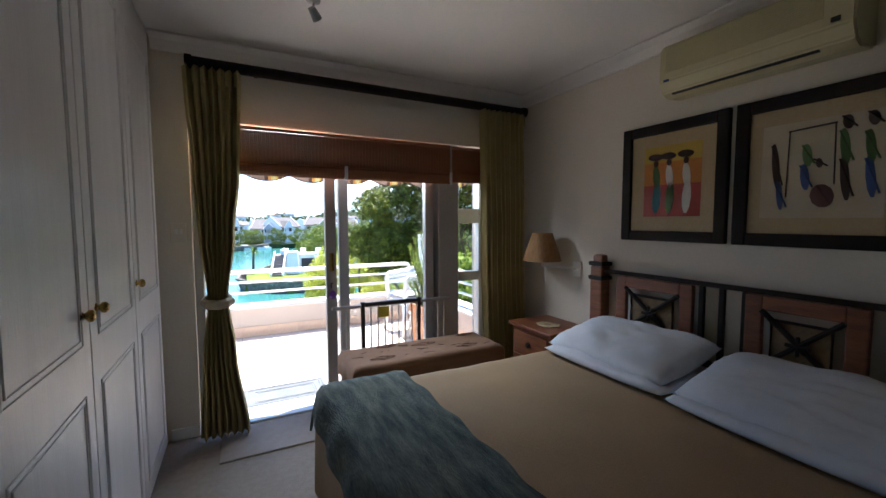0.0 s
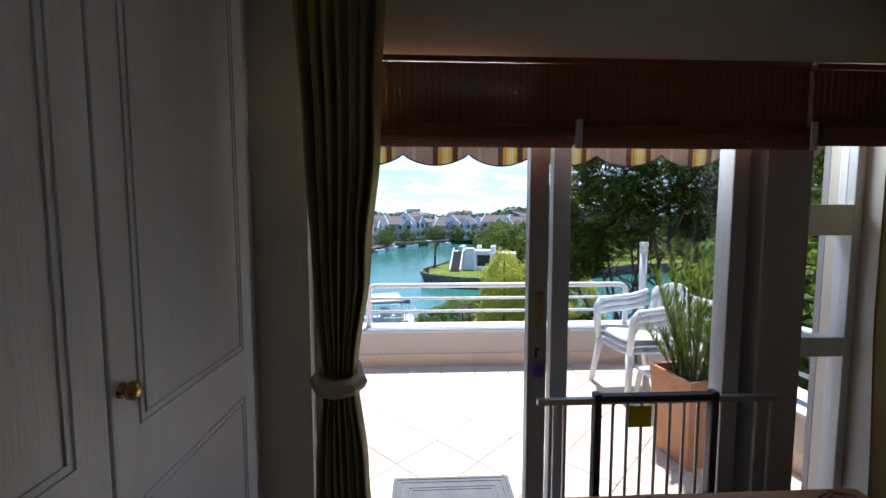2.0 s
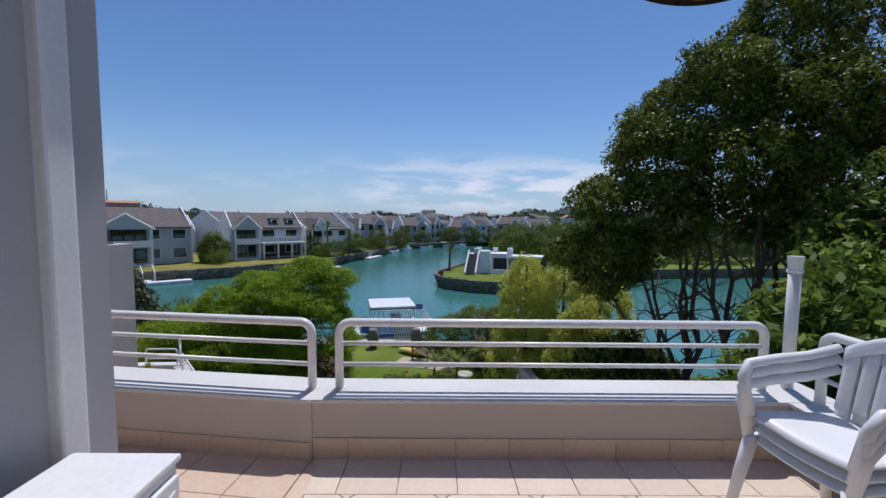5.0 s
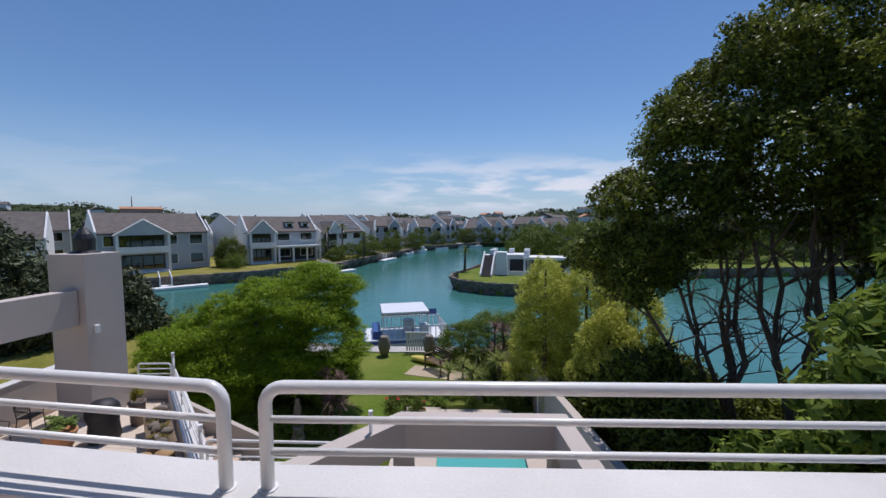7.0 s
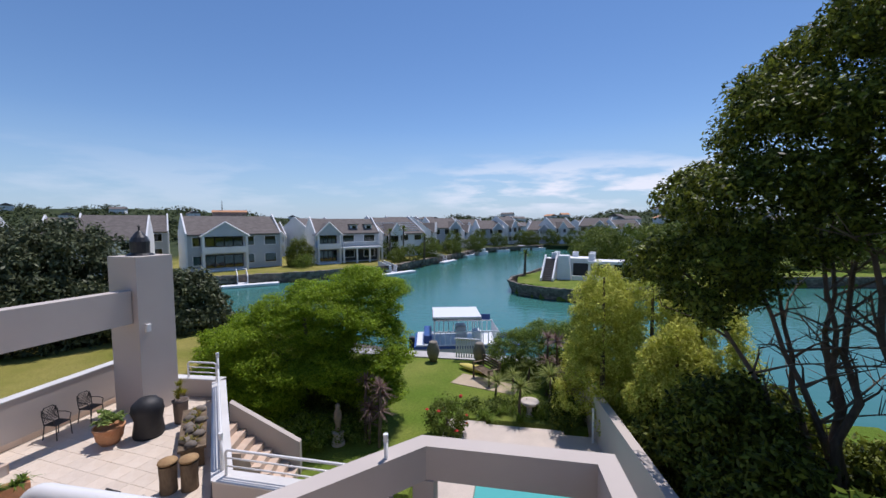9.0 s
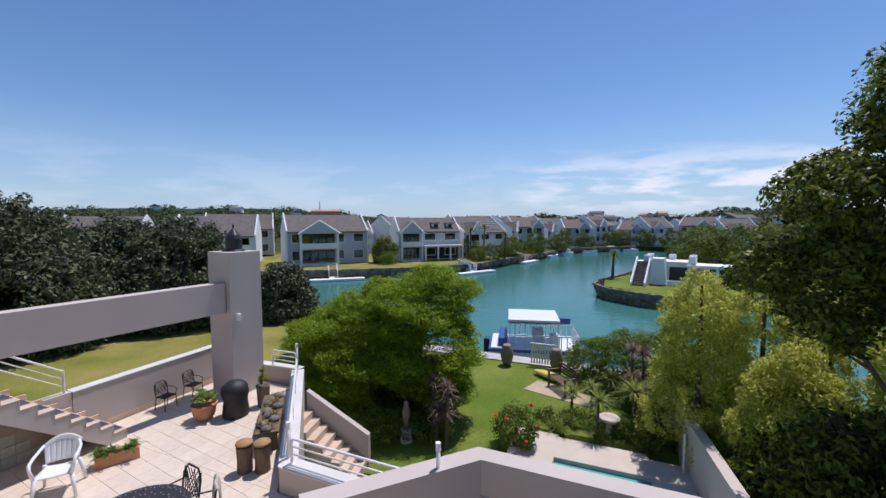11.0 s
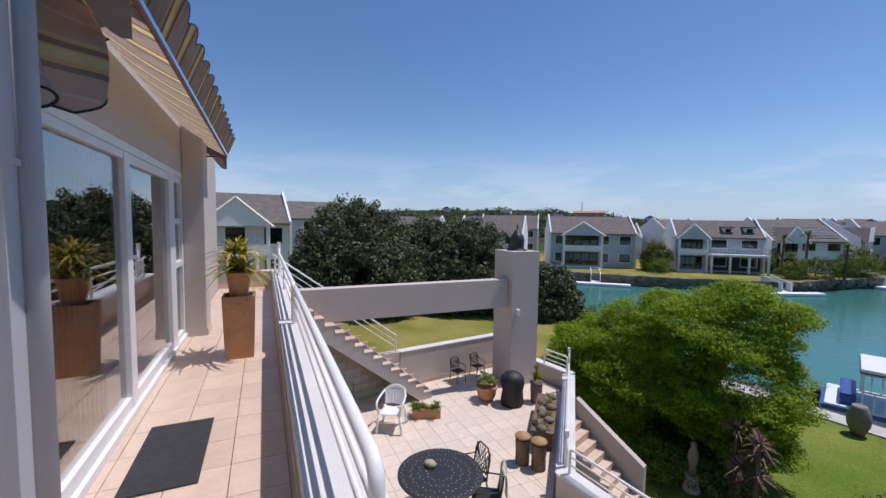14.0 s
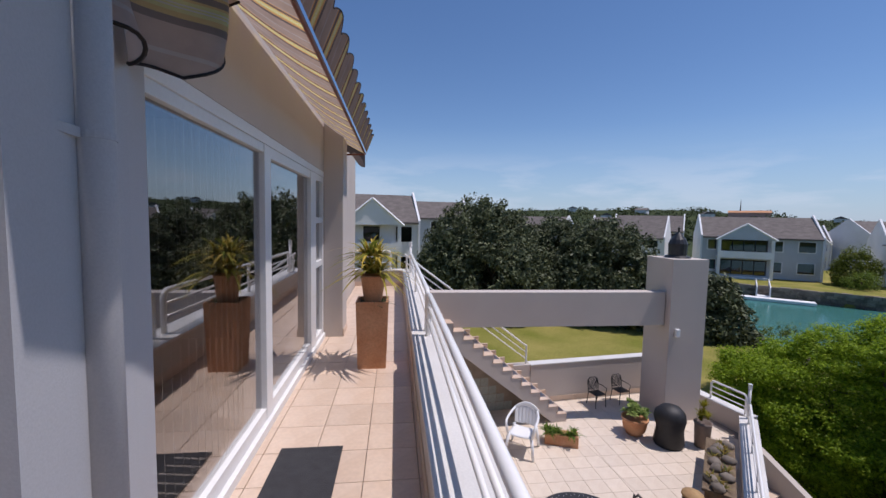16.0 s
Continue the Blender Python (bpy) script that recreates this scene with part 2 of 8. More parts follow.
M_TILE2 = surface("pale_pink_ceramic_tile", (0.66, 0.55, 0.44), (0.71, 0.61, 0.50), 5.0, 0.4, 0.04, 30, dirt=0.15, vary=0.05)
M_GROUT = surface("beige_grout", (0.30, 0.25, 0.20), (0.36, 0.30, 0.25), 6.0, 0.9, 0.2, 90)
M_CARPET = surface("oatmeal_carpet", (0.36, 0.30, 0.245), (0.31, 0.255, 0.205), 30.0, 0.95, 0.8, 260, dirt=0.35, bdist=0.006)
M_GRASS = surface("lawn_grass", (0.13, 0.22, 0.035), (0.20, 0.24, 0.05), 0.35, 0.9, 0.8, 45, dirt=0.55, bdist=0.04)
M_GLASS = glass_mat("window_glass")
M_GLASS_DARK = glass_mat("grey_window_glass", (0.72, 0.72, 0.74), 0.24)
M_STONE = surface("brown_shore_stone", (0.17, 0.14, 0.11), (0.26, 0.22, 0.18), 1.3, 0.9, 0.5, 12, dirt=0.5, vary=0.3)
M_ASPHALT_MAT = surface("charcoal_rubber", (0.028, 0.028, 0.032), (0.04, 0.04, 0.045), 14.0, 0.85, 0.6, 160, dirt=0.4)
M_BLACK = surface("black_painted_iron", (0.018, 0.018, 0.02), (0.03, 0.03, 0.032), 12, 0.45, 0.15, 90, dirt=0.3)
M_WOOD = surface("red_brown_wood", (0.17, 0.055, 0.025), (0.27, 0.095, 0.04), 5.0, 0.38, 0.1, 40, stretch=(1, 1, 8), dirt=0.4)
M_DARKWOOD = surface("near_black_wood", (0.016, 0.011, 0.010), (0.026, 0.018, 0.015), 6.0, 0.55, 0.1, 50, dirt=0.3, spec=0.2)
M_TERRA = surface("terracotta", (0.50, 0.215, 0.095), (0.60, 0.32, 0.17), 5.0, 0.8, 0.2, 50, dirt=0.35)
M_SOIL = surface("potting_soil", (0.05, 0.035, 0.025), (0.09, 0.065, 0.045), 20, 0.95, 0.9, 80)
M_PLASTIC = surface("white_plastic", (0.78, 0.79, 0.80), (0.74, 0.75, 0.76), 4, 0.35, 0.02, 60, dirt=0.06)

# ---- plan ----
# Bedroom: wardrobe front x -0.31, right wall x 2.50, door wall y 2.60 to 2.85. Balcony beyond, parapet face y 5.06.
# Walkway: turned by 7 degrees, s along it to the left from the bend, d outward.
TURN = radians(7.0)
BEND = (-0.42, 5.05)
US = (-math.cos(TURN), math.sin(TURN))
UN = (math.sin(TURN), math.cos(TURN))
# local x runs along -s, local y outward
MW = Matrix.Translation((BEND[0], BEND[1], 0)) @ Matrix.Rotation(-TURN, 4, "Z")


def W(s, d, z=0.0):
    return Vector((BEND[0] + s * US[0] + d * UN[0], BEND[1] + s * US[1] + d * UN[1], z))


ROOM_Z = 0.03
CEIL = 2.56
OPEN_L, OPEN_R, HEAD = -0.14, 2.12, 2.08

# bedroom shell
struct("floor_bedroom", bx(-1.0, -2.2, -0.2, 2.5, 2.60, ROOM_Z), M_CARPET, "oatmeal wall to wall carpet")
struct("ceiling_bedroom", bx(-1.1, -2.3, CEIL, 2.7, 2.86, CEIL + 0.2), M_CEIL, "white painted bedroom ceiling")
struct("wall_east", bx(2.50, -2.2, -0.2, 2.72, 2.85, CEIL), M_WALL_IN, "cream painted bedroom wall")
struct("wall_south", bx(-1.1, -2.42, -0.2, 2.72, -2.2, CEIL), M_WALL_IN, "cream painted back wall")
struct("wall_west", bx(-1.12, -2.2, -0.2, -1.0, 2.60, CEIL), M_WALL_IN, "cream painted wall behind the wardrobe")
bm = bmesh.new()
box(bm, -1.12, 2.60, -0.2, OPEN_L, 2.85, CEIL)
box(bm, OPEN_R, 2.60, -0.2, 2.50, 2.85, CEIL)
box(bm, OPEN_L, 2.60, HEAD, OPEN_R, 2.85, CEIL)
struct("wall_north", bm, M_WALL_IN, "cream wall with the wide balcony door opening")
bm = bmesh.new()
box(bm, -1.2, 2.853, -0.2, OPEN_L, 2.88, 3.4)
box(bm, OPEN_R, 2.853, -0.2, 2.75, 2.88, 3.4)
box(bm, OPEN_L, 2.853, HEAD, OPEN_R, 2.88, 3.4)
struct("wall_outer", bm, M_WHITEWALL, "white plastered outer wall round the balcony door")
# cornice: a hollow moulding along two walls
prof = [(0, 0), (-0.085, 0), (-0.085, -0.012), (-0.07, -0.02), (-0.045, -0.035), (-0.028, -0.062), (-0.018, -0.085), (0, -0.09)]
bm = extrude_yz([(2.599 + a, CEIL - 0.001 + b) for a, b in prof], -0.31, 2.499)
bmesh.ops.transform(bm, matrix=Matrix.Identity(4), verts=bm.verts)
struct("trim_cornice", bm, M_CEIL, "white moulded cornice")
bm = extrude_yz([(a, b) for a, b in prof], -2.2, 2.59, m=Matrix.Translation((2.499, 0, CEIL - 0.001)) @ Matrix.Rotation(radians(90), 4, "Z") @ Matrix.Scale(-1, 4, (0, 1, 0)))
struct("trim_cornice_side", bm, M_CEIL, "white moulded cornice")
bm = bmesh.new()
box(bm, -0.30, 2.585, ROOM_Z, OPEN_L, 2.599, ROOM_Z + 0.075, 0.004)
box(bm, OPEN_R, 2.585, ROOM_Z, 2.50, 2.599, ROOM_Z + 0.075, 0.004)
box(bm, 2.485, -2.2, ROOM_Z, 2.499, 2.585, ROOM_Z + 0.075, 0.004)
struct("baseboard", bm, M_WPAINT, "white painted baseboard")

# balcony slab and parapets
CW = 0.30   # parapet thickness
CZ = 0.345  # top of parapet under coping
A0 = W(9.0, 0)
slab = [(2.77, 2.85), (2.77, 5.36), (BEND[0] + 0.03, 5.36), tuple(W(9.3, 0.3)[:2]), tuple(W(9.3, -3.2)[:2]), (-1.2, 2.85)]
struct("floor_balcony", prism(slab, -0.30, -0.012), M_GROUT, "grouted slab of the tiled balcony")
bm = bmesh.new()
box(bm, BEND[0], 5.06, -0.29, 2.77, 5.06 + CW, CZ)
struct("parapet_front", bm, M_PLASTER, "low plastered balcony parapet")
bm = bmesh.new()
box(bm, -8.95, 0.0, -0.6, 0.0, CW, CZ)
bmesh.ops.transform(bm, matrix=MW, verts=bm.verts)
struct("parapet_walkway", bm, M_PLASTER, "low plastered walkway parapet")
bm = bmesh.new()
box(bm, 2.47, 2.89, -0.29, 2.77, 5.057, CZ)
struct("parapet_side", bm, M_PLASTER, "low plastered side parapet")
bm = bmesh.new()
box(bm, -9.20, -2.6, -0.6, -8.952, CW, CZ)
bmesh.ops.transform(bm, matrix=MW, verts=bm.verts)
struct("parapet_end", bm, M_PLASTER, "low plastered parapet at the walkway's end")
# copings
bm = bmesh.new()
box(bm, BEND[0] - 0.012, 5.045, CZ + 0.001, 2.785, 5.06 + CW + 0.015, CZ + 0.026, 0.006)
struct("coping_front", bm, M_COPING, "white painted parapet coping")
bm = bmesh.new()
box(bm, -9.2, -0.015, CZ + 0.002, -0.002, CW + 0.015, CZ + 0.028, 0.006)
bmesh.ops.transform(bm, matrix=MW, verts=bm.verts)
struct("coping_walkway", bm, M_COPING, "white painted walkway coping")
bm = bmesh.new()
box(bm, 2.455, 2.89, CZ + 0.001, 2.785, 5.042, CZ + 0.026, 0.006)
struct("coping_side", bm, M_COPING, "white painted side coping")
bm = bmesh.new()
box(bm, -9.22, -2.6, CZ + 0.001, -8.94, -0.02, CZ + 0.026, 0.006)
bmesh.ops.transform(bm, matrix=MW, verts=bm.verts)
struct("coping_end", bm, M_COPING, "white painted coping at the walkway's end")

# pier between the bedroom balcony and the walkway
pier = [(-0.955, 4.29), (-1.13, 2.88), tuple(W(1.1, -2.2)[:2]), tuple(W(1.24, -1.18)[:2]), tuple(W(1.24, -1.06)[:2]), tuple(W(1.02, -0.985)[:2])]
struct("wall_pier", prism(pier, -0.25, 3.4), M_WHITEWALL, "white plastered wall beside the balcony")
# slab added out of view, sized so its shadow falls on the pier wall
struct("shade_slab", bx(-1.7, 2.86, 3.02, -0.80, 4.95, 3.14), M_WHITEWALL, "unseen white slab added to shade the pier")
# living room front, d -1.14, openings between s 1.15 and 4.95
bm = bmesh.new()
box(bm, -8.94, -1.45, -0.25, -4.95, -1.10, 2.9)
box(bm, -4.95, -1.30, 2.12, -0.80, -1.10, 3.4)
box(bm, -4.95, -1.30, -0.25, -1.10, -1.19, 0.0)
bmesh.ops.transform(bm, matrix=MW, verts=bm.verts)
struct("wall_living", bm, M_PLASTER, "plastered front wall of the living room")
bm = bmesh.new()
box(bm, -5.35, -1.099, -0.012, -4.95, -0.86, 2.9, 0.01)
bmesh.ops.transform(bm, matrix=MW, verts=bm.verts)
struct("wall_column", bm, M_PLASTER, "plastered column beside the living room door")
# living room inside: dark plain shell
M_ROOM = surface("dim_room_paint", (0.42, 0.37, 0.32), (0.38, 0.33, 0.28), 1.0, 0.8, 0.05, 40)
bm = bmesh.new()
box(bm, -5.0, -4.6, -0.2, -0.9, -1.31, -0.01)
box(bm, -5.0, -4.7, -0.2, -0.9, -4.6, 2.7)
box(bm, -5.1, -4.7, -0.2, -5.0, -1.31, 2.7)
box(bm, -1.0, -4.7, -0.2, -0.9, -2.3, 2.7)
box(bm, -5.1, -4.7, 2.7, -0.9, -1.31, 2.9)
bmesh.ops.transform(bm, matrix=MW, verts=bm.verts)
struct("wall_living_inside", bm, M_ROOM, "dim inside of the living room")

# ---- land and water ----
WATER = -6.1
SHORE = [(-120, -20), (-60, 13), (-21, 27.5), (-10, 24.4), (-5.5, 23.4), (0, 23.4), (4.2, 23.4), (8, 21), (13, 18.6), (19, 16), (30, 11), (90, -25),
         (150, 40), (75, 62), (30, 56), (15, 47.5), (9.5, 44.0), (6.1, 43.9), (3.9, 44.5), (1.2, 46.6), (0.1, 49), (0.3, 52), (3, 58), (8, 75), (14, 95), (18, 118),
         (7, 121), (-8.8, 105), (-12, 88), (-15, 76.6), (-18.7, 62), (-26.8, 53.2), (-37.4, 46), (-75, 22), (-120, -2)]


def inside(px, py, poly):
    """Which of the points lie inside the polygon (arrays)."""
    r = np.zeros(px.shape, bool)
    n = len(poly)
    for i in range(n):
        x0, y0 = poly[i]
        x1, y1 = poly[(i + 1) % n]
        c = (y0 > py) != (y1 > py)
        with np.errstate(divide="ignore", invalid="ignore"):
            xi = (x1 - x0) * (py - y0) / (y1 - y0) + x0
        r ^= c & (px < xi)
    return r


def spaced(lo, hi, a, b, step):
    """Coordinates from lo to hi, evenly step apart between a and b and growing beyond."""
    c = list(np.arange(a, b + step / 2, step))
    d = step
    while c[-1] < hi:
        d *= 1.25
        c.append(c[-1] + d)
    d = step
    while c[0] > lo:
        d *= 1.25
        c.insert(0, c[0] - d)
    return np.array(c)


def land_height(X, Y):
    z = np.full(X.shape, -4.95)
    r = np.hypot(X, Y)
    # neighbour's lawn, on a higher terrace
    left = np.clip((-9.05 - X) / 0.01, 0, 1) * np.clip((30 - Y) / 8, 0, 1)
    z = z + left * (1.25 + 0.35 * np.clip((16 - Y) / 10, 0, 1.5)) * np.clip((27.5 + (X + 21) * 0.2 - Y) / 6, 0, 1)
    # hills far off
    ang = np.degrees(np.arctan2(-X, Y))
    ridge = 9.5 + 10 * np.exp(-((ang + 14) / 11.0) ** 2) + 17 * np.exp(-((ang - 52) / 13.0) ** 2) + 4 * np.sin(ang * 0.21) + 2.0 * np.sin(ang * 0.9)
    z = z + np.clip((r - 170) / 330, 0, 1) ** 1.4 * np.maximum(ridge, 3)
    z = z - np.clip((r - 900) / 1500, 0, 1) * 40
    return z


gx = spaced(-2500, 2500, -60, 60, 0.8)
gy = spaced(-2500, 2500, -30, 125, 0.8)
GX, GY = np.meshgrid(gx, gy, indexing="ij")
GZ = land_height(GX, GY)
GZ[inside(GX, GY, SHORE)] = -8.0
GZ[(GX > -9.2) & (GX < 4.2) & (GY > 4.0) & (GY < 17.2) & ((GX > -1.2) | (GY < 12.5))] -= 1.6   # under the house, the terrace and the pool deck
nxg, nyg = GX.shape
idx = np.arange(nxg * nyg).reshape(nxg, nyg)
quads = np.stack([idx[:-1, :-1], idx[1:, :-1], idx[1:, 1:], idx[:-1, 1:]], -1).reshape(-1, 4)
me = bpy.data.meshes.new("ground")
me.from_pydata(np.stack([GX, GY, GZ], -1).reshape(-1, 3).tolist(), [], quads.tolist())
# grass near, bush-covered hills far
m, t, b = nt("ground_cover")
N, L = t.nodes, t.links
tc = N.new("ShaderNodeTexCoord")
n1 = N.new("ShaderNodeTexNoise")
n1.inputs["Scale"].default_value = 0.35
n1.inputs["Detail"].default_value = 5
n2 = N.new("ShaderNodeTexNoise")
n2.inputs["Scale"].default_value = 28.0
n2.inputs["Detail"].default_value = 6
n3 = N.new("ShaderNodeTexNoise")
n3.inputs["Scale"].default_value = 0.06
n3.inputs["Detail"].default_value = 8
n3.inputs["Roughness"].default_value = 0.75
for n in (n1, n2, n3):
    L.new(tc.outputs["Object"], n.inputs["Vector"])
r1 = N.new("ShaderNodeValToRGB")
r1.color_ramp.elements[0].color = (0.12, 0.19, 0.026, 1)
r1.color_ramp.elements[1].color = (0.23, 0.26, 0.06, 1)
r1.color_ramp.elements[0].position = 0.35
r1.color_ramp.elements[1].position = 0.68
L.new(n1.outputs[0], r1.inputs[0])
r2 = N.new("ShaderNodeValToRGB")
r2.color_ramp.elements[0].color = (0.45, 0.45, 0.4, 1)
r2.color_ramp.elements[1].color = (1.15, 1.15, 1.0, 1)
r2.color_ramp.elements[0].position = 0.3
r2.color_ramp.elements[1].position = 0.7
L.new(n2.outputs[0], r2.inputs[0])
# the neighbour's lawn is drier
rdry = N.new("ShaderNodeValToRGB")
rdry.color_ramp.elements[0].color = (0.19, 0.20, 0.04, 1)
rdry.color_ramp.elements[1].color = (0.35, 0.30, 0.10, 1)
rdry.color_ramp.elements[0].position, rdry.color_ramp.elements[1].position = 0.32, 0.66
L.new(n1.outputs[0], rdry.inputs[0])
sxyz = N.new("ShaderNodeSeparateXYZ")
L.new(tc.outputs["Object"], sxyz.inputs[0])
mdry = N.new("ShaderNodeMapRange")
mdry.inputs["From Min"].default_value, mdry.inputs["From Max"].default_value = -8.9, -9.2
L.new(sxyz.outputs["X"], mdry.inputs["Value"])
mxd = N.new("ShaderNodeMix")
mxd.data_type = "RGBA"
L.new(mdry.outputs[0], mxd.inputs[0])
L.new(r1.outputs[0], mxd.inputs["A"])
L.new(rdry.outputs[0], mxd.inputs["B"])
mu = N.new("ShaderNodeMix")
mu.data_type, mu.blend_type = "RGBA", "MULTIPLY"
mu.inputs[0].default_value = 0.8
L.new(mxd.outputs["Result"], mu.inputs["A"])
L.new(r2.outputs[0], mu.inputs["B"])
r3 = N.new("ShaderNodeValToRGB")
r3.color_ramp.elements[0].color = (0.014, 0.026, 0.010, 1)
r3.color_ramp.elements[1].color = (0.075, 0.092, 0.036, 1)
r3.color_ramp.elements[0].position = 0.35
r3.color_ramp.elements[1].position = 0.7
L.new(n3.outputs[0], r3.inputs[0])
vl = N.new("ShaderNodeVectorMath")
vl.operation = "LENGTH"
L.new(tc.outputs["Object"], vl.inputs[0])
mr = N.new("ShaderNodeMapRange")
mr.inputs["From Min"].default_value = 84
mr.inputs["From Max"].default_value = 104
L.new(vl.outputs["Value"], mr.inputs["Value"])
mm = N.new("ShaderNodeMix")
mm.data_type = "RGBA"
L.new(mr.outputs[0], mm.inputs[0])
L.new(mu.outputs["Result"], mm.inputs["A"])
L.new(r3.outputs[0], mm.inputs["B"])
L.new(mm.outputs["Result"], b.inputs["Base Color"])
b.inputs["Roughness"].default_value = 0.95
b.inputs["Specular IOR Level"].default_value = 0.1
bp = N.new("ShaderNodeBump")
bp.inputs["Strength"].default_value = 0.7
bp.inputs["Distance"].default_value = 0.03
L.new(n2.outputs[0], bp.inputs["Height"])
L.new(bp.outputs[0], b.inputs["Normal"])
me.materials.append(m)
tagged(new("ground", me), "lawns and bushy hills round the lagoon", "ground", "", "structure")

m, t, b = nt("lagoon_water")
N, L = t.nodes, t.links
b.inputs["Base Color"].default_value = (0.050, 0.175, 0.155, 1)
b.inputs["Roughness"].default_value = 0.12
b.inputs["IOR"].default_value = 1.33
tc = N.new("ShaderNodeTexCoord")
mp = N.new("ShaderNodeMapping")
mp.inputs["Scale"].default_value = (0.5, 1.2, 1)
L.new(tc.outputs["Object"], mp.inputs[0])
nz = N.new("ShaderNodeTexNoise")
nz.inputs["Scale"].default_value = 2.2
nz.inputs["Detail"].default_value = 5
L.new(mp.outputs[0], nz.inputs["Vector"])
bp = N.new("ShaderNodeBump")
bp.inputs["Strength"].default_value = 0.35
bp.inputs["Distance"].default_value = 0.08
L.new(nz.outputs[0], bp.inputs["Height"])
L.new(bp.outputs[0], b.inputs["Normal"])
bm = bmesh.new()
vs = [bm.verts.new((x, y, WATER)) for x, y in ((-160, -60), (160, -60), (160, 150), (-160, 150))]
bm.faces.new(vs)
struct("water", bm, m, "turquoise lagoon water")

# ---- bedroom ----
M_DOORPAINT = surface("white_grained_door_paint", (0.74, 0.74, 0.75), (0.69, 0.69, 0.70), 3.0, 0.38, 0.35, 26, stretch=(6, 6, 0.5), dirt=0.06, bdist=0.003)
M_BRASS = surface("polished_brass", (0.62, 0.42, 0.13), (0.55, 0.36, 0.10), 9, 0.25, 0.05, 50, metal=1.0)
M_CREAM = surface("aged_cream_plastic", (0.62, 0.56, 0.33), (0.58, 0.52, 0.30), 4, 0.4, 0.03, 40, dirt=0.08)
M_SPREAD = surface("camel_bedspread", (0.40, 0.265, 0.14), (0.34, 0.225, 0.12), 2.2, 0.9, 0.4, 170, dirt=0.25, bdist=0.004)
M_VALANCE = surface("cream_cotton", (0.55, 0.47, 0.34), (0.50, 0.42, 0.30), 3, 0.9, 0.3, 120, dirt=0.2)
M_LINEN = surface("white_cotton", (0.64, 0.65, 0.68), (0.60, 0.61, 0.65), 5, 0.85, 0.25, 30, dirt=0.08, bdist=0.01)
M_THROW = surface("sage_and_teal_throw", (0.06, 0.09, 0.085), (0.22, 0.24, 0.19), 7.0, 0.95, 0.9, 55, stretch=(5, 0.8, 1), dirt=0.6, bdist=0.012)
M_CURTAIN = surface("olive_curtain_cloth", (0.46, 0.37, 0.16), (0.38, 0.305, 0.125), 5, 0.85, 0.3, 150, dirt=0.2)
M_BAMBOO = surface("red_brown_bamboo_slats", (0.34, 0.11, 0.035), (0.20, 0.065, 0.022), 4, 0.55, 0.9, 3, stretch=(30, 1, 160), dirt=0.5, bdist=0.004)
M_OTTO = surface("tan_upholstery", (0.27, 0.15, 0.085), (0.22, 0.12, 0.065), 5, 0.85, 0.3, 120, dirt=0.25)
M_PRINT = surface("brown_fabric_print", (0.10, 0.05, 0.04), (0.13, 0.07, 0.05), 12, 0.9, 0.2, 100)
M_HIDE = surface("tan_hide_panel", (0.30, 0.20, 0.10), (0.22, 0.14, 0.07), 14, 0.7, 0.5, 60, dirt=0.4)
M_WICKER = surface("woven_cane", (0.42, 0.22, 0.08), (0.30, 0.15, 0.05), 60, 0.7, 0.9, 120, stretch=(1, 1, 0.3), dirt=0.5)
M_MATBOARD = surface("buff_picture_mount", (0.52, 0.40, 0.23), (0.48, 0.37, 0.21), 5, 0.8, 0.05, 90)
M_RUG = surface("beige_rug", (0.42, 0.35, 0.29), (0.38, 0.31, 0.25), 20, 0.95, 0.7, 190, dirt=0.3)
M_CHROME = surface("grey_satin_metal", (0.45, 0.45, 0.46), (0.40, 0.40, 0.41), 6, 0.35, 0.03, 40, metal=0.8)
M_DOORALU = surface("grey_white_door_frame", (0.44, 0.43, 0.42), (0.39, 0.38, 0.37), 3.0, 0.4, 0.03, 40, dirt=0.1)


def flat_mat(name, c, rough=0.6):
    return surface(name, c, tuple(v * 0.88 for v in c), 9, rough, 0.03, 60, dirt=0.12)


def ring(bm, y0, z0, y1, z1, x, r):
    tube(bm, [(x, y0, z0), (x, y1, z0), (x, y1, z1), (x, y0, z1)], r, 6, closed=True)


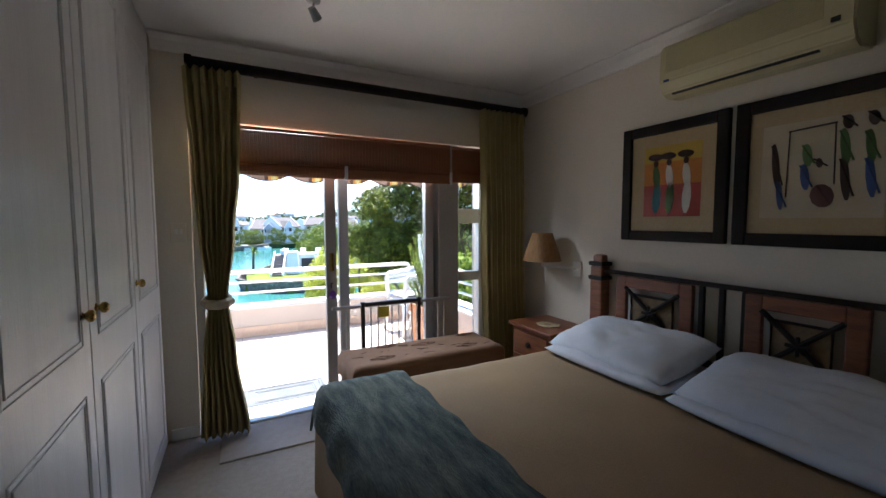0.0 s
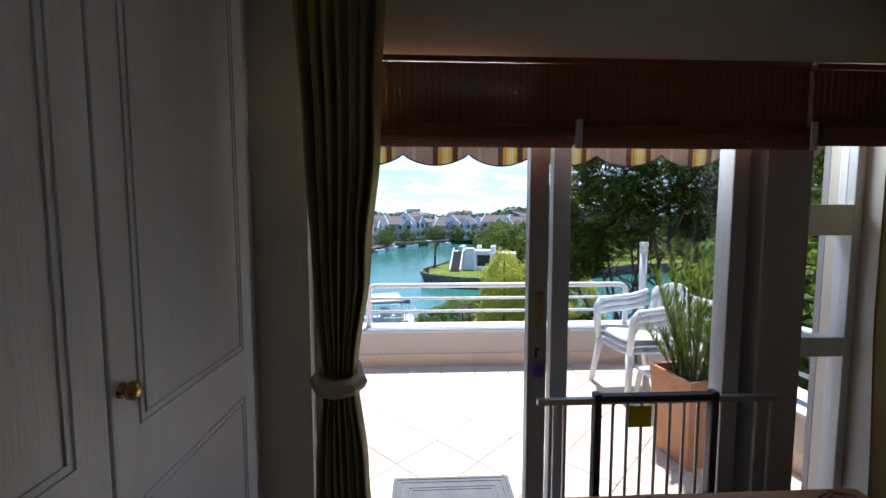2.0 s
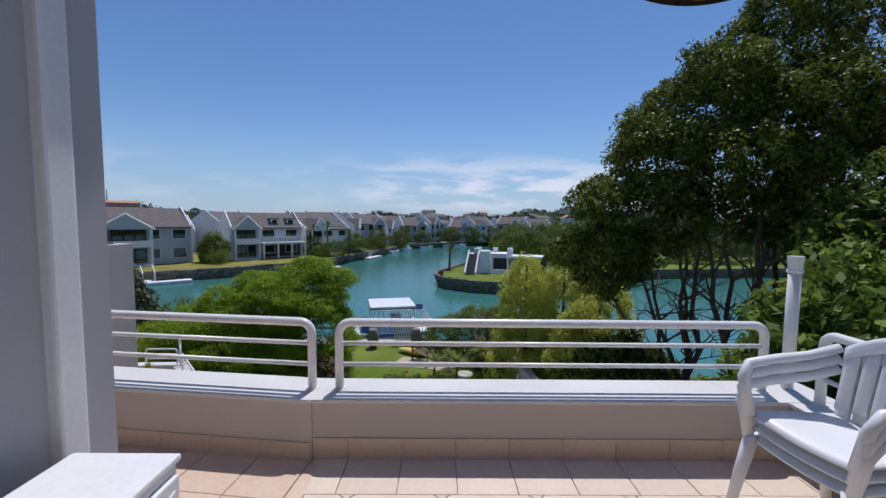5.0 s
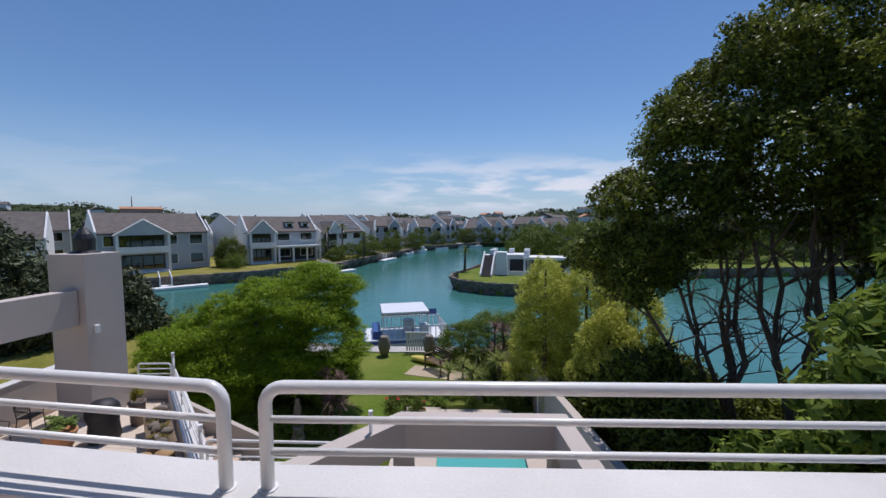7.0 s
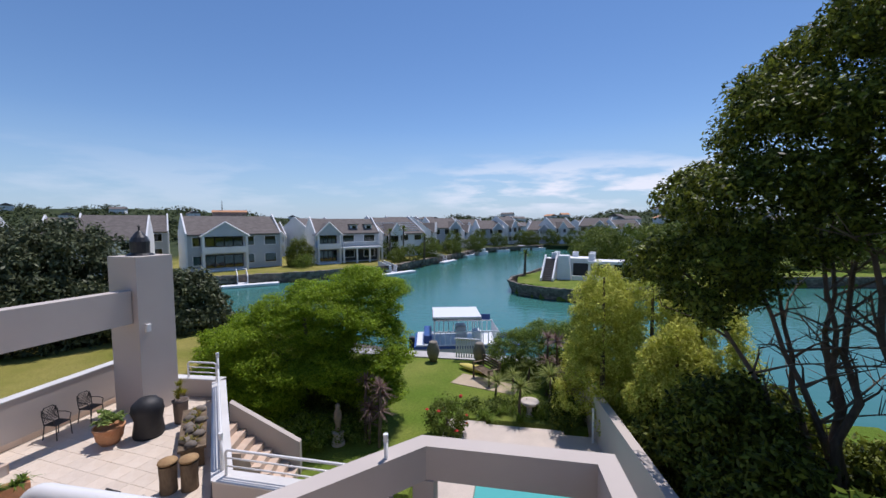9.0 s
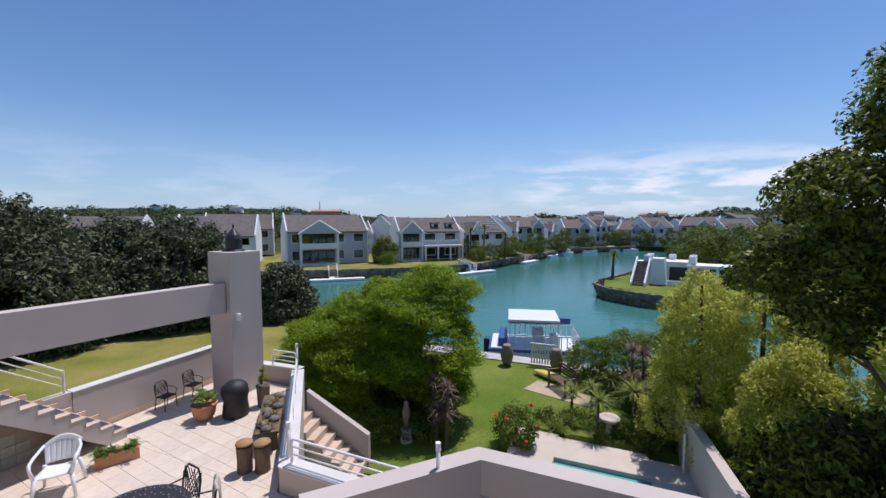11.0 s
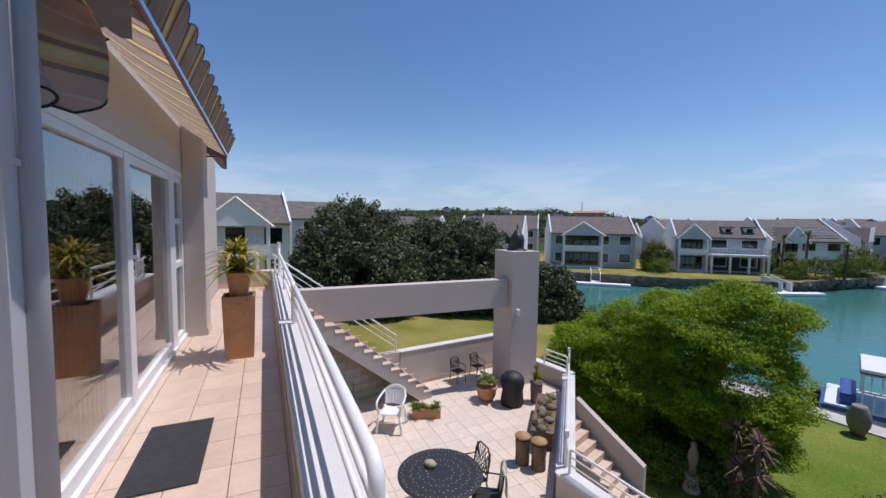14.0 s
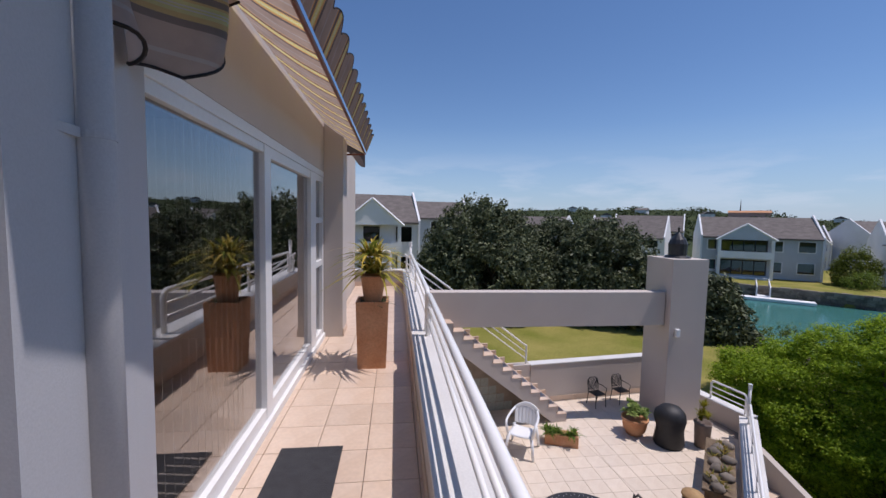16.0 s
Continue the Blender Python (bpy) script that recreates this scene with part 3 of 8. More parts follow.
# wardrobe along the left wall: carcass, doors with routed panels, brass knobs
ward = thing("wardrobe", "white grained built-in wardrobe with brass knobs", "wardrobe", (0, 0, 0))
part("carcass", bx(-0.98, -2.16, ROOM_Z, -0.335, 2.595, CEIL - 0.002), M_DOORPAINT, ward)
part("plinth", bx(-0.36, -2.16, ROOM_Z, -0.322, 2.59, ROOM_Z + 0.07), M_DOORPAINT, ward)
for i, (ya, yb) in enumerate([(-2.10, -1.30), (-1.28, -0.66), (-0.65, -0.03), (-0.02, 0.605), (0.612, 1.237), (1.244, 1.868), (1.876, 2.50)]):
    d = part("door", bx(-0.334, ya, ROOM_Z + 0.075, -0.31, yb, CEIL - 0.03, 0.004), M_DOORPAINT, ward)
    bm = bmesh.new()
    for q in (0.0, 0.018):
        ring(bm, ya + 0.075 + q, 1.06 + q, yb - 0.075 - q, 2.34 - q, -0.3095, 0.0038)
        ring(bm, ya + 0.075 + q, 0.16 + q, yb - 0.075 - q, 0.90 - q, -0.3095, 0.0038)
    part("panel_moulding", bm, M_DOORPAINT, d)
    ky = yb - 0.07 if i % 2 == 0 and i < 6 else ya + 0.035
    ky = {4: 1.17, 5: 1.31, 6: 1.905}.get(i, ky)
    bm = lathe([(0.0, 0.034), (0.012, 0.034), (0.019, 0.026), (0.019, 0.018), (0.010, 0.010), (0.009, 0.004), (0.016, 0.001), (0.016, -0.002)], 16)
    bmesh.ops.transform(bm, matrix=Matrix.Translation((-0.31, ky, 1.15)) @ Matrix.Rotation(radians(90), 4, "Y"), verts=bm.verts)
    part("knob", bm, M_BRASS, d, "round brass knob", True)


# bed: base, bedspread, headboard
def soft_slab(x0, y0, x1, y1, z0, z1, r=0.06, wob=0.006, seed=0.0, nx=26, ny=26):
    """A cushioned block with a rounded top edge and slight unevenness."""
    def f(u, v):
        a, c = u * 2 - 1, v * 2 - 1
        k = max(abs(a), abs(c))
        x, y = (x0 + x1) / 2 + a * (x1 - x0) / 2, (y0 + y1) / 2 + c * (y1 - y0) / 2
        ex = max(0.0, min(x - x0, x1 - x, y - y0, y1 - y))
        z = z1 if ex > r else z1 - r + math.sqrt(max(0, r * r - (r - ex) ** 2))
        return Vector((x, y, z + wob * noise.noise(Vector((x * 5 + seed, y * 5, seed)))))
    us = [0, 0.004, 0.015, 0.04] + [0.07 + 0.86 * i / nx for i in range(nx + 1)] + [0.96, 0.985, 0.996, 1]
    bm = bmesh.new()
    g = [[bm.verts.new(f(u, v)) for v in us] for u in us]
    n = len(us)
    for i in range(n - 1):
        for j in range(n - 1):
            bm.faces.new((g[i][j], g[i + 1][j], g[i + 1][j + 1], g[i][j + 1]))
    loop = [g[i][0] for i in range(n)] + [g[n - 1][j] for j in range(1, n)] + [g[i][n - 1] for i in range(n - 2, -1, -1)] + [g[0][j] for j in range(n - 2, 0, -1)]
    low = []
    for k, v in enumerate(loop):
        w = 0.012 * math.sin(k * 0.9 + seed) if wob > 0.004 else 0
        cx, cy = v.co.x - (x0 + x1) / 2, v.co.y - (y0 + y1) / 2
        low.append(bm.verts.new((v.co.x + w * (1 if cx > 0 else -1) * (abs(cx) * 2 > (x1 - x0) * 0.98), v.co.y + w * (abs(cy) * 2 > (y1 - y0) * 0.98), z0)))
    m = len(loop)
    for k in range(m):
        bm.faces.new((loop[k], low[k], low[(k + 1) % m], loop[(k + 1) % m]))
    bm.faces.new(low)
    return bm


bed = thing("bed", "made double bed with camel bedspread and dark carved headboard", "bed", (0, 0, 0))
part("base", bx(0.50, -0.33, ROOM_Z, 2.36, 1.50, 0.30, 0.02), M_VALANCE, bed)
part("bedspread", soft_slab(0.43, -0.42, 2.36, 1.575, 0.10, 0.615, 0.07, 0.012, 3.1), M_SPREAD, bed, "camel coloured bedspread", True)
hx = 2.42
for y in (1.615, -0.46):
    p = part("post", bx(hx - 0.045, y - 0.05, ROOM_Z, hx + 0.045, y + 0.05, 1.12, 0.012), M_WOOD, bed)
    bm = bx(hx - 0.035, y - 0.04, 1.12, hx + 0.035, y + 0.04, 1.20, 0.02)
    part("finial", bm, M_WOOD, p)
    for z in (1.02, 1.12):
        part("collar", bx(hx - 0.055, y - 0.06, z, hx + 0.055, y + 0.06, z + 0.03, 0.008), M_DARKWOOD, p)
part("top_rail", bx(hx - 0.018, -0.41, 1.075, hx + 0.018, 1.565, 1.10, 0.006), M_DARKWOOD, bed)
part("bottom_rail", bx(hx - 0.018, -0.41, 0.62, hx + 0.018, 1.565, 0.66, 0.006), M_DARKWOOD, bed)
for y in (0.905, 0.80, 0.69, 0.25, 0.145):
    part("spindle", bx(hx - 0.012, y - 0.014, 0.66, hx + 0.012, y + 0.014, 1.074, 0.004), M_DARKWOOD, bed)
for y0, y1 in ((0.95, 1.46), (0.23, 0.685), (-0.36, 0.12)):
    f = part("panel_frame", bx(hx - 0.02, y0, 0.662, hx + 0.014, y0 + 0.075, 1.073, 0.008), M_WOOD, bed)
    bm = bmesh.new()
    box(bm, hx - 0.02, y1 - 0.075, 0.662, hx + 0.014, y1, 1.073, 0.008)
    box(bm, hx - 0.021, y0 + 0.075, 1.0, hx + 0.013, y1 - 0.075, 1.073, 0.008)
    box(bm, hx - 0.021, y0 + 0.075, 0.662, hx + 0.013, y1 - 0.075, 0.72, 0.008)
    part("panel_rail", bm, M_WOOD, bed)
    c0, c1, z0, z1 = y0 + 0.085, y1 - 0.085, 0.73, 0.99
    part("hide_panel", bx(hx - 0.006, c0 + 0.03, z0 + 0.02, hx + 0.004, c1 - 0.03, z1 - 0.03, 0.002), M_HIDE, f, "tan hide inset panel")
    bm = bmesh.new()
    ring(bm, c0 + 0.03, z0 + 0.02, c1 - 0.03, z1 - 0.03, hx - 0.012, 0.010)
    tube(bm, [(hx - 0.022, c0 - 0.01, z0 - 0.01), (hx - 0.022, c1 + 0.01, z1 + 0.01)], 0.013, 6)
    tube(bm, [(hx - 0.024, c0 - 0.01, z1 + 0.01), (hx - 0.024, c1 + 0.01, z0 - 0.01)], 0.013, 6)
    part("cross_bars", bm, M_DARKWOOD, f)
    bm = bmesh.new()
    for k in range(4):
        a = math.pi * k / 4
        cy, cz = (c0 + c1) / 2, (z0 + z1) / 2
        tube(bm, [(hx - 0.034, cy - 0.045 * math.cos(a), cz - 0.045 * math.sin(a)), (hx - 0.034, cy + 0.045 * math.cos(a), cz + 0.045 * math.sin(a))], 0.009, 6)
    part("star_boss", bm, M_DARKWOOD, f)


def pillow(name, label, cx, cy, z, lx, ly, h, tilt, seed):
    def mk(sgn):
        def f(u, v):
            a, c = u * 2 - 1, v * 2 - 1
            e = max(0.0, (1 - abs(a) ** 3.2) * (1 - abs(c) ** 3.2)) ** 0.42
            w = noise.noise(Vector((a * 2.3 + seed, c * 2.3, seed * 2))) * 0.024 + noise.noise(Vector((a * 6 + seed, c * 5, seed))) * 0.013 + abs(noise.noise(Vector((a * 9 + c * 3, c * 11 - a * 4, seed)))) * 0.010
            return Vector((a * lx / 2 * (1 - 0.03 * c * c), c * ly / 2 * (1 - 0.03 * a * a), sgn * h / 2 * e + (w * e if sgn > 0 else 0)))
        return f
    bm = sheet(30, 30, mk(1))
    sheet(30, 30, mk(-1), bm)
    bmesh.ops.remove_doubles(bm, verts=bm.verts, dist=0.0008)
    ob = solo(name, bm, M_LINEN, label, "pillow", "", True, "pillows on the bed")
    ob.matrix_basis = Matrix.Translation((cx, cy, z)) @ Matrix.Rotation(radians(tilt), 4, "Y")
    return ob


pillow("pillow", "plump white cotton pillow on the bed", 2.10, 1.13, 0.722, 0.52, 0.78, 0.15, -12, 1.7)
pillow("pillow", "plump white cotton pillow on the bed", 2.08, 0.20, 0.722, 0.54, 0.98, 0.15, -12, 4.2)
pillow("pillow", "flat white under-pillow on the bedspread", 2.05, 1.10, 0.65, 0.52, 0.80, 0.075, 0, 6.0)
pillow("pillow", "flat white under-pillow on the bedspread", 2.03, 0.20, 0.65, 0.54, 1.00, 0.075, 0, 8.0)


# throw laid over the foot of the bed
def throw_f(u, v):
    x = 0.41 + 0.48 * u
    y = 1.645 - 2.1 * v
    z = 0.64
    s = v * 2.1
    if s < 0.10:
        z = 0.64 - (0.10 - s) * 1.2
        y = 1.645 - s * 0.5
    if u < 0.1:
        z -= (0.1 - u) * 1.4
        x = 0.41 + 0.48 * u * 0.7
    return Vector((x + 0.008 * math.sin(y * 21), y, z + 0.007 * noise.noise(Vector((x * 22, y * 12, 5)))))


solo("throw_blanket", sheet(28, 70, throw_f, thick=0.012), M_THROW, "mottled sage and teal throw over the bed's foot", "blanket", smooth=True)

# ottoman chest
ott = thing("ottoman", "upholstered tan ottoman with brown line pattern", "ottoman", (0, 0, 0))
ott.matrix_basis = Matrix.Translation((0.02, 0.72, -0.002)) @ Matrix.Diagonal((1.0, 0.712, 1.06, 1.0))
part("chest", bx(0.73, 1.86, ROOM_Z, 1.85, 2.41, 0.36, 0.03), M_OTTO, ott)
part("seat_pad", soft_slab(0.71, 1.84, 1.87, 2.43, 0.34, 0.485, 0.05, 0.005, 9.0, 18, 18), M_OTTO, ott, "padded lid", True)
bm = bmesh.new()
for cx, cy, r in ((0.95, 2.0, 0.09), (1.32, 2.22, 0.10), (1.60, 1.98, 0.09), (1.05, 2.32, 0.08), (1.72, 2.33, 0.07)):
    tube(bm, [(cx - r, cy, 0.4875), (cx, cy + r * 0.6, 0.4875), (cx + r, cy, 0.4875), (cx, cy - r * 0.6, 0.4875)], 0.0022, 4, closed=True)
    tube(bm, [(cx - r * 0.5, cy, 0.4875), (cx, cy + r * 0.3, 0.4875), (cx + r * 0.5, cy, 0.4875), (cx, cy - r * 0.3, 0.4875)], 0.0018, 4, closed=True)
for k in range(16):
    a, c = 0.8 + 0.95 * rng.random(), 1.92 + 0.42 * rng.random()
    tube(bm, [(a, c, 0.4875), (a + 0.09 * rng.uniform(-1, 1), c + 0.05 * rng.uniform(0.3, 1), 0.4875)], 0.0018, 4)
tagged(part("printed_pattern", bm, M_PRINT, ott, "brown diamonds and strokes"), kind="stuff")

# nightstand
ns = thing("nightstand", "red-brown wooden nightstand with two drawers", "nightstand", (0, 0, 0))
part("carcass", bx(2.10, 1.76, ROOM_Z + 0.02, 2.484, 2.20, 0.60, 0.008), M_WOOD, ns)
part("top", bx(2.07, 1.73, 0.60, 2.484, 2.23, 0.63, 0.01), M_WOOD, ns)
for z0, z1 in ((0.40, 0.57), (0.20, 0.38)):
    d = part("drawer", bx(2.088, 1.79, z0, 2.10, 2.17, z1, 0.005), M_WOOD, ns)
    bm = lathe([(0, 0.03), (0.02, 0.025), (0.022, 0.01), (0.012, 0)], 12)
    bmesh.ops.transform(bm, matrix=Matrix.Translation((2.088, 1.98, (z0 + z1) / 2)) @ Matrix.Rotation(radians(-90), 4, "Y"), verts=bm.verts)
    part("knob", bm, M_DARKWOOD, d, "dark turned knob", True)
bm = bmesh.new()
for k in range(9):
    a = k * 0.7
    prism([(2.25 + 0.05 * math.cos(a) + 0.03 * math.cos(j), 1.95 + 0.07 * math.sin(a) + 0.035 * math.sin(j)) for j in (0, 1.2, 2.5, 3.7, 5.0)], 0.6305, 0.633 + 0.0008 * k, bm)
solo("doily", bm, M_MATBOARD, "cream crocheted doily on the nightstand", "doily")

# wall lamp with cane shade
lamp = thing("wall_lamp", "swing-arm wall lamp with a woven cane shade", "lamp", (0, 0, 0))
part("wall_plate", bx(2.484, 1.86, 1.0, 2.499, 1.94, 1.12, 0.004), M_WPAINT, lamp)
part("arm", tb([(2.485, 1.90, 1.06), (2.44, 1.92, 1.07), (2.36, 2.10, 1.07), (2.33, 2.13, 1.07), (2.33, 2.13, 1.16)], 0.009, 8), M_WPAINT, lamp)
part("cord", tb([(2.35, 2.12, 1.065), (2.352, 2.123, 1.0), (2.36, 2.12, 0.95)], 0.004, 6), M_WPAINT, lamp)
bm = bmesh.new()
for rr in (0.0, 0.005):
    prof = [(0.155 - rr, 0), (0.145 - rr, 0.03), (0.128 - rr, 0.09), (0.10 - rr, 0.17), (0.082 - rr, 0.225)]
    lathe(prof, 32, bm, (2.33, 2.13, 1.115))
part("shade", bm, M_WICKER, lamp, "honey woven cane shade", True)

# pictures
M_GLASS_PIC = glass_mat("picture_glass", (1, 1, 1), 0.008)
M_RED, M_ORANGE = flat_mat("brick_red_ink", (0.38, 0.055, 0.04)), flat_mat("orange_ink", (0.55, 0.21, 0.03))
M_YEL, M_TEAL, M_GREEN = flat_mat("yellow_ink", (0.55, 0.38, 0.05)), flat_mat("teal_ink", (0.06, 0.22, 0.24)), flat_mat("green_ink", (0.10, 0.20, 0.06))
M_INKW, M_INKB, M_INKBLUE = flat_mat("white_ink", (0.7, 0.68, 0.62)), flat_mat("dark_brown_ink", (0.06, 0.035, 0.03)), flat_mat("blue_ink", (0.05, 0.10, 0.28))


def picture(label, y0, y1, z0, z1):
    p = thing("framed_picture", label, "picture", (0, 0, 0), group="pictures over the bed")
    fw = 0.064
    for nm, a in (("frame_side", (2.466, y0, z0, 2.498, y0 + fw, z1)), ("frame_side", (2.466, y1 - fw, z0, 2.498, y1, z1)),
                  ("frame_rail", (2.467, y0 + fw, z1 - fw, 2.498, y1 - fw, z1)), ("frame_rail", (2.467, y0 + fw, z0, 2.498, y1 - fw, z0 + fw))):
        part(nm, bx(*a, bev=0.008), M_DARKWOOD, p)
    part("mount", bx(2.486, y0 + fw, z0 + fw, 2.497, y1 - fw, z1 - fw), M_MATBOARD, p, "buff card mount")
    g = part("glass", bx(2.476, y0 + fw, z0 + fw, 2.479, y1 - fw, z1 - fw), M_GLASS_PIC, p)
    g.visible_shadow = False
    return p


def blob(bm, x, yc, zc, ry, rz, lean=0.0, n=10):
    vs = [(yc + ry * math.cos(2 * math.pi * j / n) + lean * rz * math.sin(2 * math.pi * j / n), zc + rz * math.sin(2 * math.pi * j / n)) for j in range(n)]
    extrude_yz(vs, x, x + 0.002, bm)


p1 = picture("black framed print of bright shapes on red", 0.83, 1.49, 1.31, 2.04)
# seen from the room, y falls to the right
part("print_red", bx(2.4845, 0.975, 1.465, 2.4855, 1.335, 1.66), M_RED, p1)
part("print_orange", bx(2.4844, 0.975, 1.66, 2.4855, 1.335, 1.80), M_ORANGE, p1)
part("print_yellow", bx(2.4845, 0.975, 1.80, 2.4855, 1.335, 1.90), M_YEL, p1)
for yc, body, legs in ((1.25, M_GREEN, M_TEAL), (1.165, M_INKW, M_GREEN), (1.06, M_INKW, M_INKW)):
    bm = bmesh.new()
    blob(bm, 2.482, yc, 1.71, 0.024, 0.075, 0.1)
    part("print_figure", bm, body, p1)
    bm = bmesh.new()
    blob(bm, 2.482, yc - 0.004, 1.58, 0.027, 0.10, -0.05)
    part("print_figure", bm, legs, p1)
    bm = bmesh.new()
    blob(bm, 2.4815, yc + 0.01, 1.835, 0.05, 0.022, 0.2)
    blob(bm, 2.4815, yc + 0.005, 1.795, 0.016, 0.02)
    part("print_basket", bm, M_INKB, p1)
p2 = picture("black framed buff print of shapes round a pot", 0.07, 0.80, 1.31, 2.04)
part("print_ground", bx(2.4845, 0.24, 1.45, 2.4855, 0.68, 1.90), flat_mat("pale_buff_paper", (0.56, 0.48, 0.34)), p2)
for yc, w, zc, h, mt in ((0.62, 0.026, 1.70, 0.13, M_INKB), (0.60, 0.022, 1.56, 0.08, M_INKBLUE), (0.50, 0.03, 1.74, 0.06, M_GREEN), (0.505, 0.028, 1.64, 0.07, M_INKBLUE),
                         (0.37, 0.028, 1.76, 0.09, M_GREEN), (0.365, 0.026, 1.62, 0.11, M_INKB), (0.29, 0.026, 1.75, 0.08, M_GREEN), (0.285, 0.026, 1.62, 0.10, M_INKBLUE),
                         (0.365, 0.03, 1.865, 0.035, M_INKB), (0.285, 0.03, 1.865, 0.035, M_INKB), (0.455, 0.02, 1.70, 0.025, M_INKB), (0.44, 0.07, 1.55, 0.06, flat_mat("maroon_ink", (0.12, 0.03, 0.03)))):
    bm = bmesh.new()
    blob(bm, 2.482, yc, zc, w * 0.62, h * 0.9, 0.10)
    tube(bm, [(2.4825, yc - 0.03, zc - h * 0.7), (2.4825, yc + 0.02, zc + h * 0.8)], 0.004, 4)
    part("print_figure", bm, mt, p2)
bm = bmesh.new()
tube(bm, [(2.483, 0.575, 1.86), (2.483, 0.40, 1.87)], 0.004, 4)
tube(bm, [(2.483, 0.57, 1.86), (2.483, 0.575, 1.55)], 0.003, 4)
tube(bm, [(2.483, 0.405, 1.87), (2.483, 0.40, 1.60)], 0.003, 4)
part("print_posts", bm, M_INKB, p2)

# air conditioner over the pictures
ac = thing("air_conditioner", "cream split air conditioner on the wall", "air conditioner", (0, 0, 0))
prof = [(2.499, 2.15), (2.36, 2.135), (2.31, 2.16), (2.285, 2.22), (2.29, 2.40), (2.33, 2.43), (2.499, 2.43)]
bm = bmesh.new()
a = [bm.verts.new((x, 0.30, z)) for x, z in prof]
c = [bm.verts.new((x, 1.12, z)) for x, z in prof]
bm.faces.new(a)
bm.faces.new(c[::-1])
for i in range(len(prof)):
    j = (i + 1) % len(prof)
    bm.faces.new((a[i], a[j], c[j], c[i]))
bmesh.ops.bevel(bm, geom=bm.edges[:], offset=0.008, segments=2, affect="EDGES")
part("housing", bm, M_CREAM, ac)
bm = bmesh.new()
for k in range(14):
    z = 2.265 + 0.0095 * k
    box(bm, 2.281 + 0.0003 * k, 0.40, z, 2.288, 1.08, z + 0.004)
part("intake_grille", bm, M_CREAM, ac)
part("air_slot", bx(2.318, 0.42, 2.147, 2.335, 1.06, 2.158), M_BLACK, ac, "dark outlet slot")
part("display", bx(2.281, 0.345, 2.235, 2.29, 0.375, 2.255), M_BLACK, ac)
part("badge", bx(2.283, 1.06, 2.215, 2.292, 1.09, 2.228, 0.003), M_INKBLUE, ac)

# curtain pole, curtains, blinds
pole = thing("curtain_pole", "thick near-black wooden curtain pole", "curtain pole", (0, 0, 0))
part("pole", tb([(-0.10, 2.50, 2.40), (2.40, 2.50, 2.40)], 0.034, 16), M_DARKWOOD, pole, smooth=True)
for x in (-0.13, 2.40):
    part("end_cap", tb([(x, 2.50, 2.40), (x + 0.035, 2.50, 2.40)], 0.042, 16), M_DARKWOOD, pole)
for x in (0.25, 2.05):
    part("bracket", bx(x, 2.5, 2.39, x + 0.02, 2.599, 2.41), M_DARKWOOD, pole)


def curtain(label, prof, folds, amp, tie=None, seed=0):
    """prof: rows of (z, left x, right x)."""
    def f(u, v):
        z = prof[0][0] + (prof[-1][0] - prof[0][0]) * v
        l, r = prof[-1][1], prof[-1][2]
        for (za, la, ra), (zb, lb, rb) in zip(prof, prof[1:]):
            if za >= z >= zb:
                k = (za - z) / (za - zb)
                k = k * k * (3 - 2 * k)
                l, r = la + (lb - la) * k, ra + (rb - ra) * k
        ph = u * folds * 2 * math.pi + 0.5 * math.sin(v * 5 + seed) + seed
        sq = min(1.0, (r - l) / (prof[0][2] - prof[0][1]) + 0.35)
        y = 2.485 + amp * sq * math.sin(ph) + 0.3 * amp * math.sin(2.3 * ph + 1) + 0.012 * noise.noise(Vector((u * 4, v * 3, seed)))
        return Vector((l + (r - l) * (u + 0.25 / folds / 6 * math.sin(2 * ph)), y, z))
    c = thing("curtain", label, "curtain", (0, 0, 0), group="olive curtains at the balcony door")
    part("cloth", sheet(folds * 14, 40, f, thick=0.003), M_CURTAIN, c, smooth=True)
    if tie:
        bm = bmesh.new()
        tube(bm, [(tie[0], 2.46, 0.93), (tie[0] + 0.02, 2.428, 0.925), ((tie[0] + tie[1]) / 2, 2.415, 0.92), (tie[1] - 0.02, 2.428, 0.925), (tie[1], 2.46, 0.93), (tie[1] - 0.02, 2.53, 0.95), (tie[0] + 0.02, 2.53, 0.95)], 0.032, 8, closed=True)
        part("tie_back", bm, flat_mat("cream_crochet", (0.46, 0.38, 0.25)), c, "cream crocheted tie-back")
    for k in range(folds):
        x = prof[0][1] + (prof[0][2] - prof[0][1]) * (k + 0.5) / folds
        part("pleat", bx(x - 0.012, 2.455, 2.27, x + 0.012, 2.475, 2.362, 0.006), M_CURTAIN, c)
    return c


curtain("olive curtain drawn into a waist by a tie-back", [(2.37, -0.15, 0.165), (1.75, -0.12, 0.14), (1.35, -0.10, 0.10), (0.95, -0.065, 0.05), (0.6, -0.10, 0.085), (0.05, -0.13, 0.15)], 7, 0.034, (-0.075, 0.06), 0.4)
curtain("olive curtain hanging straight beside the window", [(2.37, 1.96, 2.41), (1.2, 1.98, 2.42), (0.05, 2.02, 2.47)], 9, 0.034, None, 2.0)


